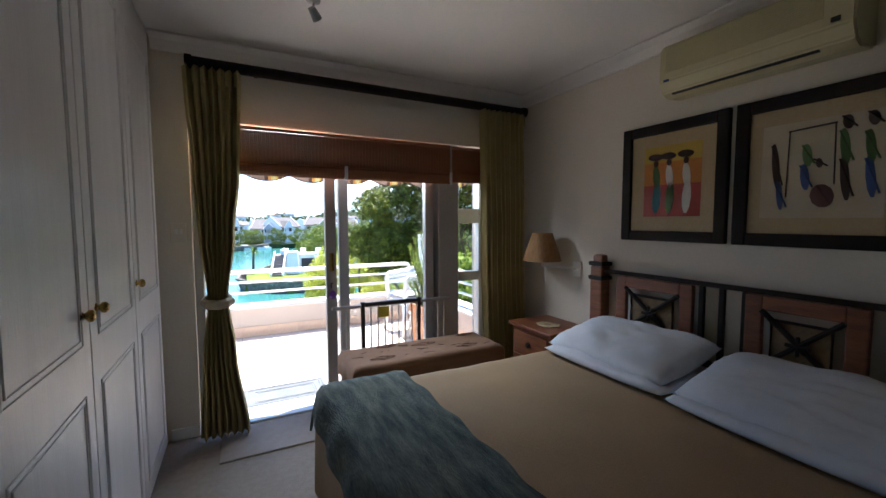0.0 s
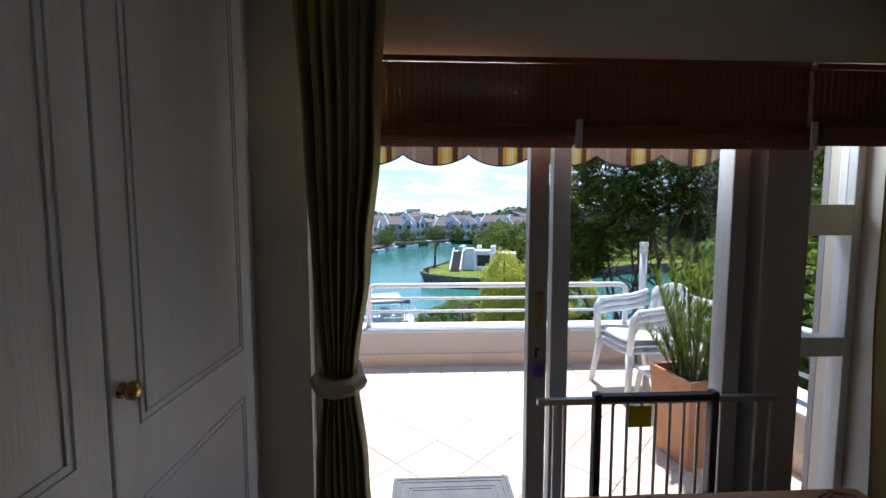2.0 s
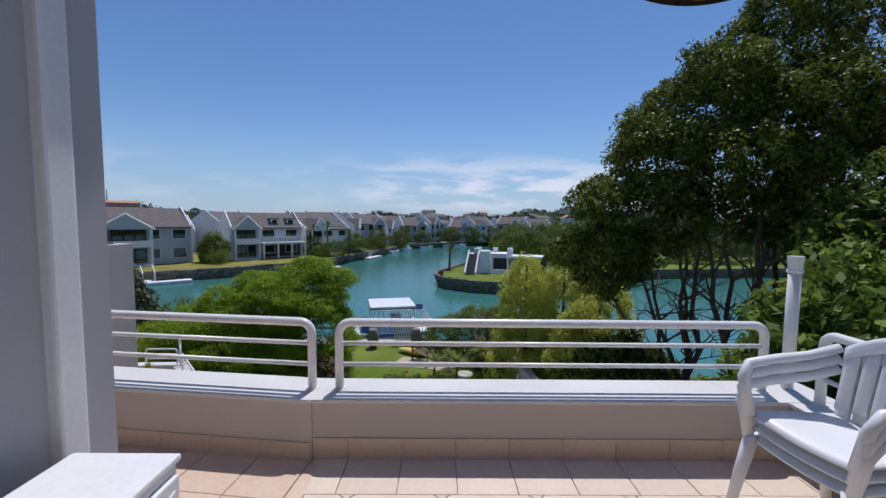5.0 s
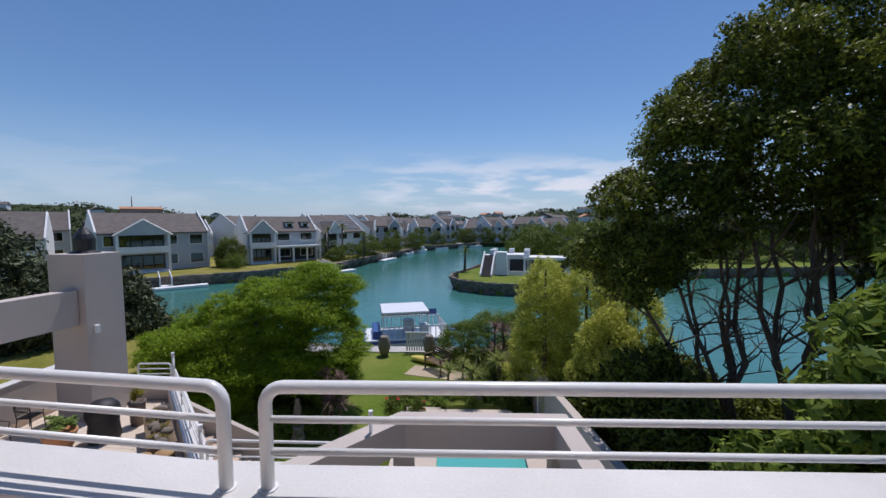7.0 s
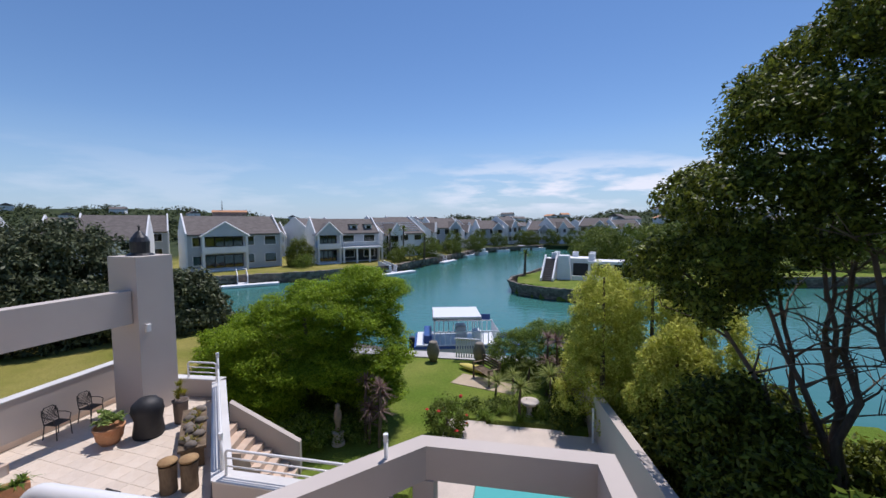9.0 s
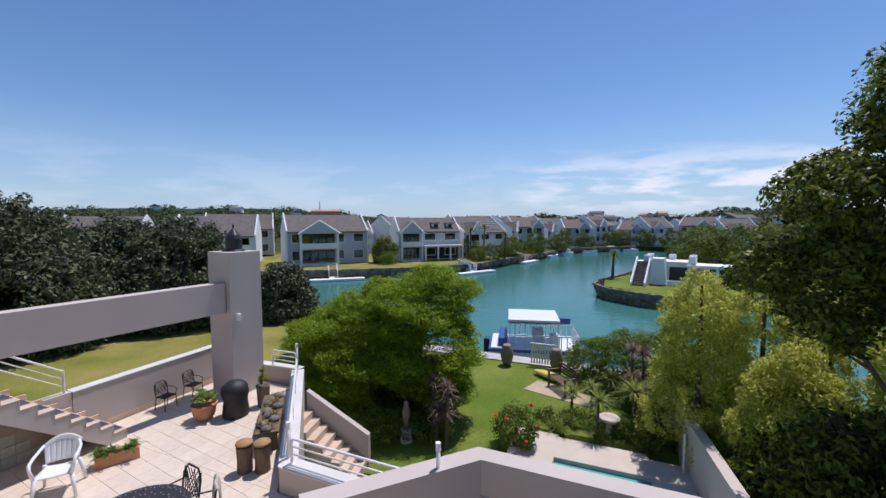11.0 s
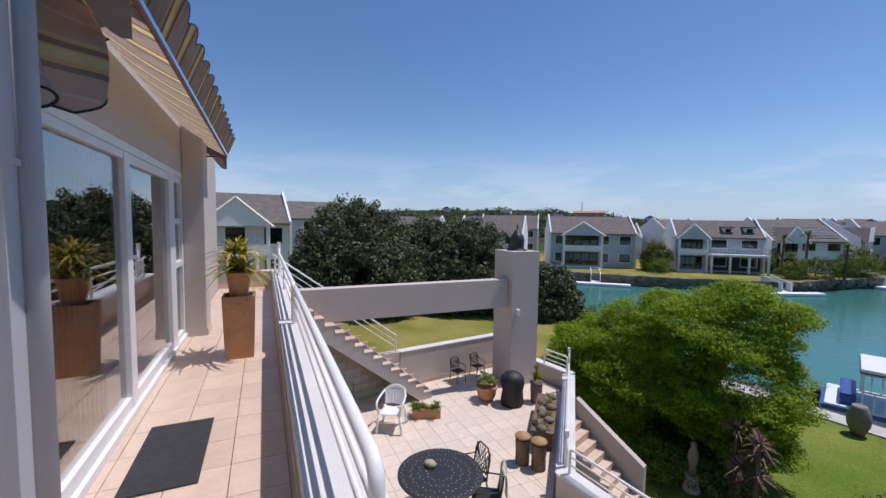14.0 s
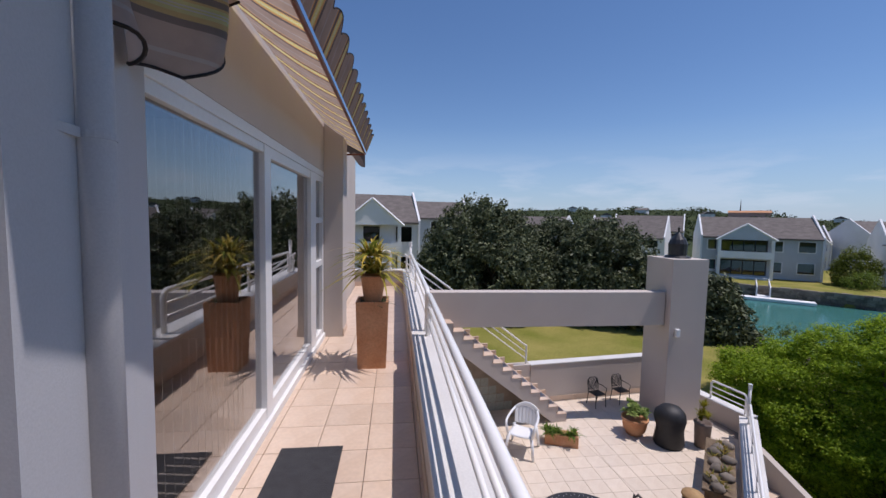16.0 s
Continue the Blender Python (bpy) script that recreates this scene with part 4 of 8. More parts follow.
def blind(x0, x1, top, low, split=None):
    b = thing("bamboo_blind", "red-brown bamboo roll-up blind half lowered", "blind", (0, 0, 0), group="bamboo blinds")
    part("head_rail", bx(x0, 2.545, top - 0.02, x1, 2.575, top, 0.003), M_BAMBOO, b)
    n = int((top - 0.02 - (low + 0.02)) / 0.0065)
    bm = bmesh.new()
    for k in range(n):
        z = top - 0.022 - 0.0065 * k
        box(bm, x0, 2.553 + 0.0015 * math.sin(k * 0.5), z - 0.0062, x1, 2.5575 + 0.0015 * math.sin(k * 0.5), z)
    part("slats", bm, M_BAMBOO, b)
    bm = bmesh.new()
    sg = [(x0, x1)] if not split else [(x0, split - 0.01), (split + 0.01, x1)]
    for a, c in sg:
        for k in range(22):
            ang = 2 * math.pi * k / 22
            y, z = 2.548 + 0.036 * math.cos(ang), low + 0.036 * math.sin(ang)
            tube(bm, [(a, y, z), (c, y, z)], 0.0052, 5)
    tagged(part("roll", bm, M_BAMBOO, b, "rolled lower edge"), kind="stuff")
    bm = bmesh.new()
    m = max(2, int((x1 - x0) / 0.024))
    for k in range(m):
        x = x0 + 0.012 + (x1 - x0 - 0.024) * k / (m - 1)
        tube(bm, [(x, 2.551, top - 0.02), (x, 2.549, low + 0.03), (x, 2.508, low + 0.01), (x, 2.508, low - 0.015), (x, 2.535, low - 0.041)], 0.0016, 4)
    part("stitch_threads", bm, flat_mat("pale_thread", (0.30, 0.16, 0.07)), b)
    for x in ((split,) if split else ()) + (x1 - 0.02,):
        part("webbing_strap", bx(x - 0.012, 2.500, low - 0.05, x + 0.012, 2.506, low + 0.05, 0.002), M_LINEN, b, "white webbing strap")
    return b


blind(0.10, 1.705, 2.06, 1.785, 0.83)
blind(1.725, 2.06, 2.055, 1.80)

# sliding balcony door and side window
door = tagged(new("door_1"), "white aluminium sliding balcony door standing open", "", "", "structure")
part("door_frame", bx(OPEN_L, 2.66, 0.02, OPEN_L + 0.05, 2.80, HEAD, 0.004), M_DOORALU, door)
part("door_frame", bx(OPEN_L + 0.05, 2.66, HEAD - 0.06, 1.64, 2.80, HEAD, 0.004), M_DOORALU, door)
part("door_track", bx(OPEN_L + 0.05, 2.62, -0.005, 1.64, 2.86, 0.04, 0.006), M_ALU, door, "white aluminium sill track")
part("door_frame", bx(1.64, 2.64, 0.0, 1.83, 2.82, HEAD, 0.006), M_DOORALU, door)


def leaf(x0, x1, y, s0, s1):
    l = part("door_leaf", bx(x0, y - 0.028, 0.042, x0 + s0, y + 0.028, HEAD - 0.062, 0.005), M_DOORALU, door)
    part("stile", bx(x1 - s1, y - 0.028, 0.042, x1, y + 0.028, HEAD - 0.062, 0.005), M_DOORALU, l)
    part("bottom_rail", bx(x0 + s0, y - 0.021, 0.042, x1 - s1, y + 0.021, 0.13, 0.005), M_DOORALU, l)
    part("top_rail", bx(x0 + s0, y - 0.021, HEAD - 0.13, x1 - s1, y + 0.021, HEAD - 0.062, 0.005), M_DOORALU, l)
    g = part("pane", bx(x0 + s0, y - 0.003, 0.13, x1 - s1, y + 0.003, HEAD - 0.13), M_GLASS, l)
    g.visible_shadow = False
    return l


l1 = leaf(0.705, 1.60, 2.70, 0.078, 0.07)
leaf(0.82, 1.638, 2.765, 0.075, 0.08)
part("handle", bx(0.730, 2.650, 1.06, 0.758, 2.672, 1.20, 0.008), M_BRASS, l1, "bronze pull handle")
part("lock", bx(0.735, 2.662, 0.93, 0.753, 2.674, 0.97, 0.003), M_BLACK, l1)
keys = thing("key_ring", "keys with a purple tag hanging from the door lock", "keys", (0, 0, 0))
bm = lathe([(0, -0.035), (0.018, -0.03), (0.026, -0.01), (0.024, 0.012), (0.012, 0.028), (0, 0.03)], 12)
bmesh.ops.transform(bm, matrix=Matrix.Translation((0.745, 2.652, 0.885)) @ Matrix.Scale(0.35, 4, (0, 1, 0)), verts=bm.verts)
part("tag", bm, flat_mat("purple_plastic", (0.17, 0.06, 0.42), 0.4), keys, "purple plastic tag", True)
part("key", bx(0.741, 2.650, 0.90, 0.751, 2.661, 0.965, 0.001), M_CHROME, keys)
win = tagged(new("window_1"), "white framed side window with top and bottom lights", "", "", "structure")
part("window_frame", bx(1.832, 2.70, 0.0, 1.868, 2.77, HEAD, 0.004), M_ALU, win)
part("window_frame", bx(OPEN_R - 0.04, 2.70, 0.0, OPEN_R - 0.002, 2.77, HEAD, 0.004), M_ALU, win)
for z0, z1 in ((0.0, 0.05), (0.90, 0.985), (1.42, 1.55), (HEAD - 0.04, HEAD)):
    part("transom", bx(1.868, 2.702, z0, OPEN_R - 0.04, 2.768, z1, 0.004), M_ALU, win)
for z0, z1 in ((0.05, 0.90), (0.985, 1.42), (1.55, HEAD - 0.04)):
    g = part("pane", bx(1.868, 2.733, z0, OPEN_R - 0.04, 2.738, z1), M_GLASS, win)
    g.visible_shadow = False

# safety gate across the fixed leaf
gate = thing("safety_gate", "grey and black child safety gate in the doorway", "gate", (0, 0, 0))
part("frame_bar", bx(0.72, 2.565, 0.775, 1.71, 2.59, 0.80, 0.006), M_CHROME, gate)
part("bottom_bar", bx(0.80, 2.565, 0.06, 1.64, 2.59, 0.085, 0.006), M_CHROME, gate)
for x in (0.79, 0.83, 1.60, 1.66):
    part("fixed_bar", tb([(x, 2.578, 0.075), (x, 2.578, 0.785)], 0.008, 8), M_CHROME, gate)
for x in (0.955, 1.42):
    part("gate_post", bx(x - 0.014, 2.558, 0.06, x + 0.014, 2.596, 0.82, 0.006), M_BLACK, gate, "black latch post")
part("gate_rail", bx(0.97, 2.56, 0.785, 1.41, 2.594, 0.812, 0.006), M_BLACK, gate)
for k in range(7):
    x = 1.02 + 0.057 * k
    part("bar", tb([(x, 2.578, 0.075), (x, 2.578, 0.79)], 0.006, 8), M_CHROME, gate)
part("warning_tag", bx(1.07, 2.552, 0.69, 1.16, 2.556, 0.775, 0.002), flat_mat("yellow_plastic", (0.62, 0.55, 0.03), 0.4), gate, "yellow warning tag")
part("wall_cup", tb([(0.70, 2.578, 0.06), (0.73, 2.578, 0.06)], 0.025, 12), M_WPAINT, gate)

# mats, switch, ceiling spot
solo("rug", soft_slab(-0.02, 2.17, 0.74, 2.575, ROOM_Z + 0.001, ROOM_Z + 0.012, 0.006, 0.002, 2, 10, 10), M_RUG, "thin beige rug inside the balcony door", "rug")
mat = thing("door_mat", "grey ribbed rubber mat outside the balcony door", "mat", (0, 0, 0))
M_MAT1 = surface("grey_rubber_mat", (0.16, 0.17, 0.18), (0.12, 0.13, 0.14), 8, 0.8, 0.5, 120, dirt=0.4)
part("mat_base", bx(0.11, 2.90, 0.0, 0.765, 3.30, 0.008, 0.003), M_MAT1, mat)
bm = bmesh.new()
for q in (0.02, 0.045, 0.09, 0.11):
    tube(bm, [(0.11 + q, 2.90 + q, 0.008), (0.765 - q, 2.90 + q, 0.008), (0.765 - q, 3.30 - q, 0.008), (0.11 + q, 3.30 - q, 0.008)], 0.004, 6, closed=True)
part("ribs", bm, M_MAT1, mat)
sw = thing("wall_switch", "cream double wall switch plate", "switch", (0, 0, 0))
part("plate", bx(-0.255, 2.588, 1.31, -0.17, 2.5985, 1.43, 0.003), M_WALL_IN, sw)
for x in (-0.225, -0.2):
    part("rocker", bx(x - 0.008, 2.583, 1.36, x + 0.008, 2.589, 1.39, 0.002), M_WPAINT, sw)
# small spot fitting on the ceiling
spot = thing("ceiling_spotlight", "small chrome spotlight fitting on the ceiling, unlit", "spotlight", (0.50, 1.77, CEIL))
part("rose", lathe([(0, 0), (0.035, 0), (0.035, -0.012), (0.012, -0.02), (0, -0.02)], 16), M_CHROME, spot)
part("stem", tb([(0, 0, -0.018), (0, 0, -0.055)], 0.006, 8), M_CHROME, spot)
part("head", tb([(-0.012, -0.012, -0.05), (0.022, 0.022, -0.085)], 0.018, 12, r1=0.026), M_CHROME, spot)

# ---- rails ----
M_RAIL = surface("white_enamelled_tube", (0.82, 0.81, 0.79), (0.78, 0.77, 0.75), 3.0, 0.28, 0.02, 40, dirt=0.06)


def arc_loop(a, b, top, low, r=0.075, k=5):
    """The bent tube of a rail from foot a, up, along and down to foot b."""
    a, b = Vector(a), Vector(b)
    d = (b - a).normalized()
    pts = [Vector((a.x, a.y, low)), Vector((a.x, a.y, top - r))]
    for i in range(1, k + 1):
        t = i / k * math.pi / 2
        p = a + d * (r * (1 - math.cos(t)))
        pts.append(Vector((p.x, p.y, top - r + r * math.sin(t))))
    for i in range(k + 1):
        t = i / k * math.pi / 2
        p = b - d * (r * (1 - math.sin(t)))
        pts.append(Vector((p.x, p.y, top - r + r * math.cos(t))))
    pts.append(Vector((b.x, b.y, low)))
    return pts


def railing(label, a, b, top=0.80, low=0.37, mids=(0.665, 0.53), r=0.027, rm=0.0155, posts=0):
    rl = thing("railing", label, "railing", (0, 0, 0), group="white tube railings")
    part("handrail", tb(arc_loop(a, b, top, low), r, 12), M_RAIL, rl, smooth=True)
    for z in mids:
        part("rail", tb([(a[0], a[1], z), (b[0], b[1], z)], rm, 8), M_RAIL, rl, smooth=True)
    A, B = Vector((a[0], a[1], 0)), Vector((b[0], b[1], 0))
    for k in range(posts):
        p = A.lerp(B, (k + 1) / (posts + 1))
        part("post", tb([(p.x, p.y, low), (p.x, p.y, top)], r * 0.8, 10), M_RAIL, rl, smooth=True)
    for p in (A, B):
        part("foot_plate", tb([(p.x, p.y, low), (p.x, p.y, low + 0.008)], r * 1.5, 12), M_RAIL, rl)
    return rl


LB = "white enamelled tube railing on the parapet"
railing(LB, (-0.29, 5.21), (2.42, 5.21))
railing(LB, W(0.06, 0.15)[:2], W(3.68, 0.15)[:2])
railing(LB, W(3.86, 0.15)[:2], W(8.45, 0.15)[:2], posts=1)
railing(LB, (2.62, 5.02), (2.62, 2.98))
railing(LB, W(9.08, -0.30)[:2], W(9.08, -2.3)[:2])


def capped_post(p, z0, z1, r=0.033):
    c = thing("rail_post", "tall white capped round post", "post", (0, 0, 0), group="white capped posts")
    part("shaft", tb([(p[0], p[1], z0), (p[0], p[1], z1 - 0.10)], r * 0.9, 12), M_RAIL, c, smooth=True)
    part("cap", lathe([(r, z1 - 0.11), (r * 1.15, z1 - 0.105), (r * 1.15, z1 - 0.09), (r, z1 - 0.085), (r, z1 - 0.045), (r * 1.12, z1 - 0.04), (r * 1.12, z1), (0, z1)], 12, None, (p[0], p[1], 0)), M_RAIL, c)


capped_post((2.63, 5.26), 0.37, 1.24, 0.04)
capped_post(W(8.62, 0.15), 0.37, 1.05)

# ---- balcony things ----
# awnings: striped cloth with scalloped valance
m, t, b = nt("striped_awning_cloth")
N, L = t.nodes, t.links
tc = N.new("ShaderNodeTexCoord")
sep = N.new("ShaderNodeSeparateXYZ")
L.new(tc.outputs["Object"], sep.inputs[0])
fr = N.new("ShaderNodeMath")
fr.operation = "MULTIPLY"
fr.inputs[1].default_value = 1 / 0.365
L.new(sep.outputs["X"], fr.inputs[0])
fc = N.new("ShaderNodeMath")
fc.operation = "FRACT"
L.new(fr.outputs[0], fc.inputs[0])
rp = N.new("ShaderNodeValToRGB")
rp.color_ramp.interpolation = "CONSTANT"
TA, DK, OR, YE, CRM, GY_ = (0.22, 0.155, 0.12), (0.055, 0.03, 0.022), (0.42, 0.20, 0.05), (0.50, 0.40, 0.10), (0.56, 0.50, 0.33), (0.25, 0.22, 0.20)
stops = [(0.0, OR), (0.055, YE), (0.10, CRM), (0.115, YE), (0.135, CRM), (0.15, YE), (0.195, OR), (0.22, DK), (0.30, OR), (0.335, GY_), (0.36, TA), (0.62, GY_), (0.66, TA), (0.92, DK)]
els = rp.color_ramp.elements
els[0].color, els[1].position, els[1].color = (*stops[0][1], 1), stops[1][0], (*stops[1][1], 1)
for p, c in stops[2:]:
    e = els.new(p)
    e.color = (*c, 1)
L.new(fc.outputs[0], rp.inputs[0])
nz = N.new("ShaderNodeTexNoise")
nz.inputs["Scale"].default_value = 9
nz.inputs["Detail"].default_value = 6
L.new(tc.outputs["Object"], nz.inputs["Vector"])
mu = N.new("ShaderNodeMix")
mu.data_type, mu.blend_type = "RGBA", "MULTIPLY"
mu.inputs[0].default_value = 0.45
L.new(rp.outputs[0], mu.inputs["A"])
L.new(nz.outputs[0], mu.inputs["B"])
L.new(mu.outputs["Result"], b.inputs["Base Color"])
b.inputs["Roughness"].default_value = 0.9
tr = N.new("ShaderNodeBsdfTranslucent")
L.new(mu.outputs["Result"], tr.inputs[0])
mx = N.new("ShaderNodeMixShader")
mx.inputs[0].default_value = 0.45
L.new(b.outputs[0], mx.inputs[1])
L.new(tr.outputs[0], mx.inputs[2])
L.new(mx.outputs[0], t.nodes["Material Output"].inputs[0])
M_AWN = m
M_AWNBAR = surface("red_brown_awning_bar", (0.20, 0.055, 0.03), (0.16, 0.045, 0.025), 4, 0.45, 0.05, 50)


# the living room's awning is of the same cloth, colours lifted for light shining through
M_AWN2 = M_AWN.copy()
M_AWN2.name = "backlit_awning_cloth"
for e in M_AWN2.node_tree.nodes["Color Ramp"].color_ramp.elements:
    e.color = tuple(min(0.75, 0.10 + 1.45 * v) for v in e.color[:3]) + (1,)
M_AWN2.node_tree.nodes["Mix Shader"].inputs[0].default_value = 0.6


# its loose end, where the stripes run level, colours lifted again for that light
M_FLAP = M_AWN2.copy()
M_FLAP.name = "backlit_awning_end_cloth"
ft = M_FLAP.node_tree
ft.links.new(ft.nodes["Separate XYZ"].outputs["Z"], ft.nodes["Math"].inputs[0])
for e in ft.nodes["Color Ramp"].color_ramp.elements:
    e.color = tuple(min(0.78, 0.08 + 1.35 * v) for v in e.color[:3]) + (1,)


def awning(label, m4, x0, x1, back, front, drop, pitch=0.365, off=0.0, ends=True, up=False, cloth=M_AWN):
    """back, front: (y, z) of the cloth's wall and front edges; drop: depth of the valance."""
    aw = thing("awning", label, "awning", (0, 0, 0), group="striped awnings")
    aw.matrix_basis = m4
    (yb, zb), (yf, zf) = back, front
    def top(u, v):
        x = x0 + (x1 - x0) * u
        return Vector((x, yb + (yf - yb) * v, zb + (zf - zb) * v - 0.02 * math.sin(math.pi * v) + 0.004 * noise.noise(Vector((x * 6, v * 3, 1)))))
    part("cloth", sheet(int((x1 - x0) / 0.06), 8, top), cloth, aw, smooth=True)
    def val(u, v):
        x = x0 + (x1 - x0) * u
        ph = ((x - off) / pitch) % 1.0
        dep = drop * ((0.76 + 0.24 * math.sin(math.pi * ph) ** 0.5) if up else (0.62 + 0.38 * math.sin(math.pi * ph) ** 0.7))
        if up:
            return Vector((x, yf + 0.02 + 0.07 * v + 0.03 * math.sin(math.pi * ph) * v, zf + 0.02 + 1.1 * dep * v))
        return Vector((x, yf + 0.012 + 0.012 * math.sin(x * 11) * v, zf - 0.005 - dep * v))
    part("valance", sheet(int((x1 - x0) / 0.012), 4, val), cloth, aw, "scalloped striped valance")
    bm = bmesh.new()
    n = int((x1 - x0) / 0.012)
    tube(bm, [val(i / n, 1.0) for i in range(n + 1)], 0.004, 5)
    part("binding", bm, M_DARKWOOD, aw, "dark edge binding")
    part("front_bar", tb([(x0, yf, zf), (x1, yf, zf)], 0.014, 8), M_AWNBAR, aw)
    for x in (x0 + 0.02, x1 - 0.02):
        part("arm", tb([(x, yb, zb - 0.30), (x, yf, zf - 0.01)], 0.012, 8), M_AWNBAR, aw)
    if ends:
        for x in (x0, x1):
            def side(u, v, x=x):
                y = yb + (yf - yb) * u
                zt = zb + (zf - zb) * u
                return Vector((x + 0.01 * math.sin(u * 6) * v, y, zt - (drop * (0.75 + 0.2 * math.sin(u * 9))) * v))
            part("side_wing", sheet(12, 5, side), cloth, aw)
    return aw


awning("striped brown and yellow awning over the balcony door", Matrix.Identity(4), -0.32, 2.50, (2.885, 2.33), (3.34, 1.965), 0.175, 0.365, 0.17)
awning("striped awning folded out over the living room window", MW, -5.50, -0.95, (-1.085, 2.72), (-0.63, 2.45), 0.22, 0.30, 0.1, True, True, M_AWN2)


# the near end of that awning hangs loose in folds
def loose(u, v):
    q = 0.72 + 0.95 * u
    zb = 1.98 + max(0.0, q - 1.17) * 1.05 + 0.02 * math.sin(u * 19)
    zt = 2.72 - 0.10 * abs(math.sin(u * 5))
    return Vector((-q + 0.03 * math.sin(v * 6 + u * 4), -0.92 + 0.10 * math.sin(u * 13) * v + 0.05 * math.sin(u * 7 + v * 5), zt + (zb - zt) * v))


aw2 = thing("awning_flap", "loose striped awning end hanging in folds", "awning", (0, 0, 0))
aw2.matrix_basis = MW
part("cloth", sheet(44, 20, loose), M_FLAP, aw2, smooth=True)
part("binding", tb([loose(i / 40, 1.0) for i in range(41)], 0.006, 5), M_DARKWOOD, aw2)

# downpipe on the pier
dp = thing("downpipe", "grey-white painted round downpipe on the wall", "downpipe", (0, 0, 0))
part("pipe", tb([(-1.255, 4.262, 0.0), (-1.255, 4.262, 3.38)], 0.042, 18), M_WHITEWALL, dp, smooth=True)
for z in (0.42, 1.72):
    part("clip", bx(-1.21, 4.235, z - 0.012, -1.12, 4.262, z + 0.012, 0.003), M_WHITEWALL, dp)
    part("clip", tb([(-1.255, 4.262, z - 0.008), (-1.255, 4.262, z + 0.008)], 0.0445, 18), M_WHITEWALL, dp)
dp2 = thing("downpipe", "square white downpipe beside the balcony door", "downpipe", (0, 0, 0))
part("pipe", bx(-1.06, 4.05, 0.0, -0.945, 4.16, 3.38, 0.012), M_WPAINT, dp2)

# outdoor air conditioner unit
ou = thing("outdoor_unit", "white outdoor air conditioner unit on the balcony floor", "air conditioner", (0.05, 0, 0))
part("casing", bx(-0.93, 3.14, 0.06, -0.585, 4.02, 0.63, 0.012), M_WPAINT, ou)
part("lid", bx(-0.94, 3.13, 0.631, -0.575, 4.03, 0.655, 0.008), M_WPAINT, ou)
part("service_panel", bx(-0.585, 3.76, 0.09, -0.565, 4.0, 0.60, 0.008), M_WPAINT, ou)
bm = bmesh.new()
for k in range(4):
    tube(bm, [(-0.562, 3.79 + 0.0, 0.20 + 0.10 * k), (-0.562, 3.97, 0.26 + 0.10 * k)], 0.004, 5)
part("panel_rib", bm, M_WPAINT, ou)
part("fan_recess", bx(-0.584, 3.20, 0.10, -0.58, 3.73, 0.58), M_BLACK, ou, "dark fan opening")
bm = bmesh.new()
for k in range(16):
    y = 3.205 + 0.0345 * k
    tube(bm, [(-0.574, y, 0.10), (-0.574, y, 0.58)], 0.003, 4)
for k in range(15):
    z = 0.105 + 0.0335 * k
    tube(bm, [(-0.571, 3.20, z), (-0.571, 3.73, z)], 0.003, 4)
tagged(part("fan_grille", bm, M_WPAINT, ou, "white wire grille"), kind="stuff")
for y in (3.25, 3.9):
    part("foot", bx(-0.9, y - 0.03, 0.0, -0.6, y + 0.03, 0.06, 0.004), M_BLACK, ou)


# plastic armchair
def plastic_chair(label, m4, stack=1, group="white plastic chairs", gap=0.10):
    ch = thing("plastic_chair", label, "chair", (0, 0, 0), group=group)
    ch.matrix_basis = m4
    for k in range(stack):
        dz, dx = 0.055 * k, 0.0
        def seat(u, v):
            a, c = u * 2 - 1, v
            return Vector((a * (0.235 - 0.03 * c), -0.23 + 0.45 * c, 0.42 + dz - 0.03 * c - 0.02 * (1 - a * a) + (0.0 if c > 0.06 else -0.02)))
        part("seat", sheet(10, 10, seat, thick=0.012), M_PLASTIC, ch, smooth=True)
        bm = bmesh.new()
        for sx in (-1, 1):
            for k2 in range(2):
                y0 = -0.23 if k2 == 0 else 0.20
                y1 = -0.28 if k2 == 0 else 0.29
                if k == 0:
                    lg = bmesh.new()
                    for q in range(1):
                        tube(lg, [(sx * 0.215, y0, 0.41), (sx * 0.245, (y0 + y1) / 2, 0.2), (sx * 0.265, y1, 0.0)], 0.032, 8, r1=0.022)
                    part("leg", lg, M_PLASTIC, ch, smooth=True)
        bm.free()
        for sx in (-1, 1):
            pts = [(sx * 0.225, -0.24, 0.40 + dz), (sx * 0.265, -0.25, 0.58 + dz), (sx * 0.275, -0.21, 0.64 + dz), (sx * 0.28, -0.05, 0.655 + dz), (sx * 0.265, 0.12, 0.67 + dz), (sx * 0.22, 0.24, 0.72 + dz)]
            part("arm", tb(pts, 0.024, 8), M_PLASTIC, ch, smooth=True)
        def back(u, v):
            a = u * 2 - 1
            w = 0.215 + 0.03 * v
            top = 0.82 - 0.11 * a * a
            return Vector((a * w, 0.215 + 0.10 * v - 0.05 * a * a + 0.05, 0.41 + dz + (top - 0.41) * v))
        for i in range(7):
            u0, u1 = (i + gap) / 7, (i + 1 - gap) / 7
            part("back_slat", sheet(3, 8, lambda u, v: back(u0 + (u1 - u0) * u, 0.02 + 0.80 * v), thick=0.010), M_PLASTIC, ch, smooth=True)
        part("back_rim", sheet(16, 3, lambda u, v: back(u, 0.80 + 0.2 * v), thick=0.014), M_PLASTIC, ch, smooth=True)
    return ch


plastic_chair("stacked white plastic armchairs in the balcony corner", pose(2.14, 4.42, 0, 0, 0, -83), 3)

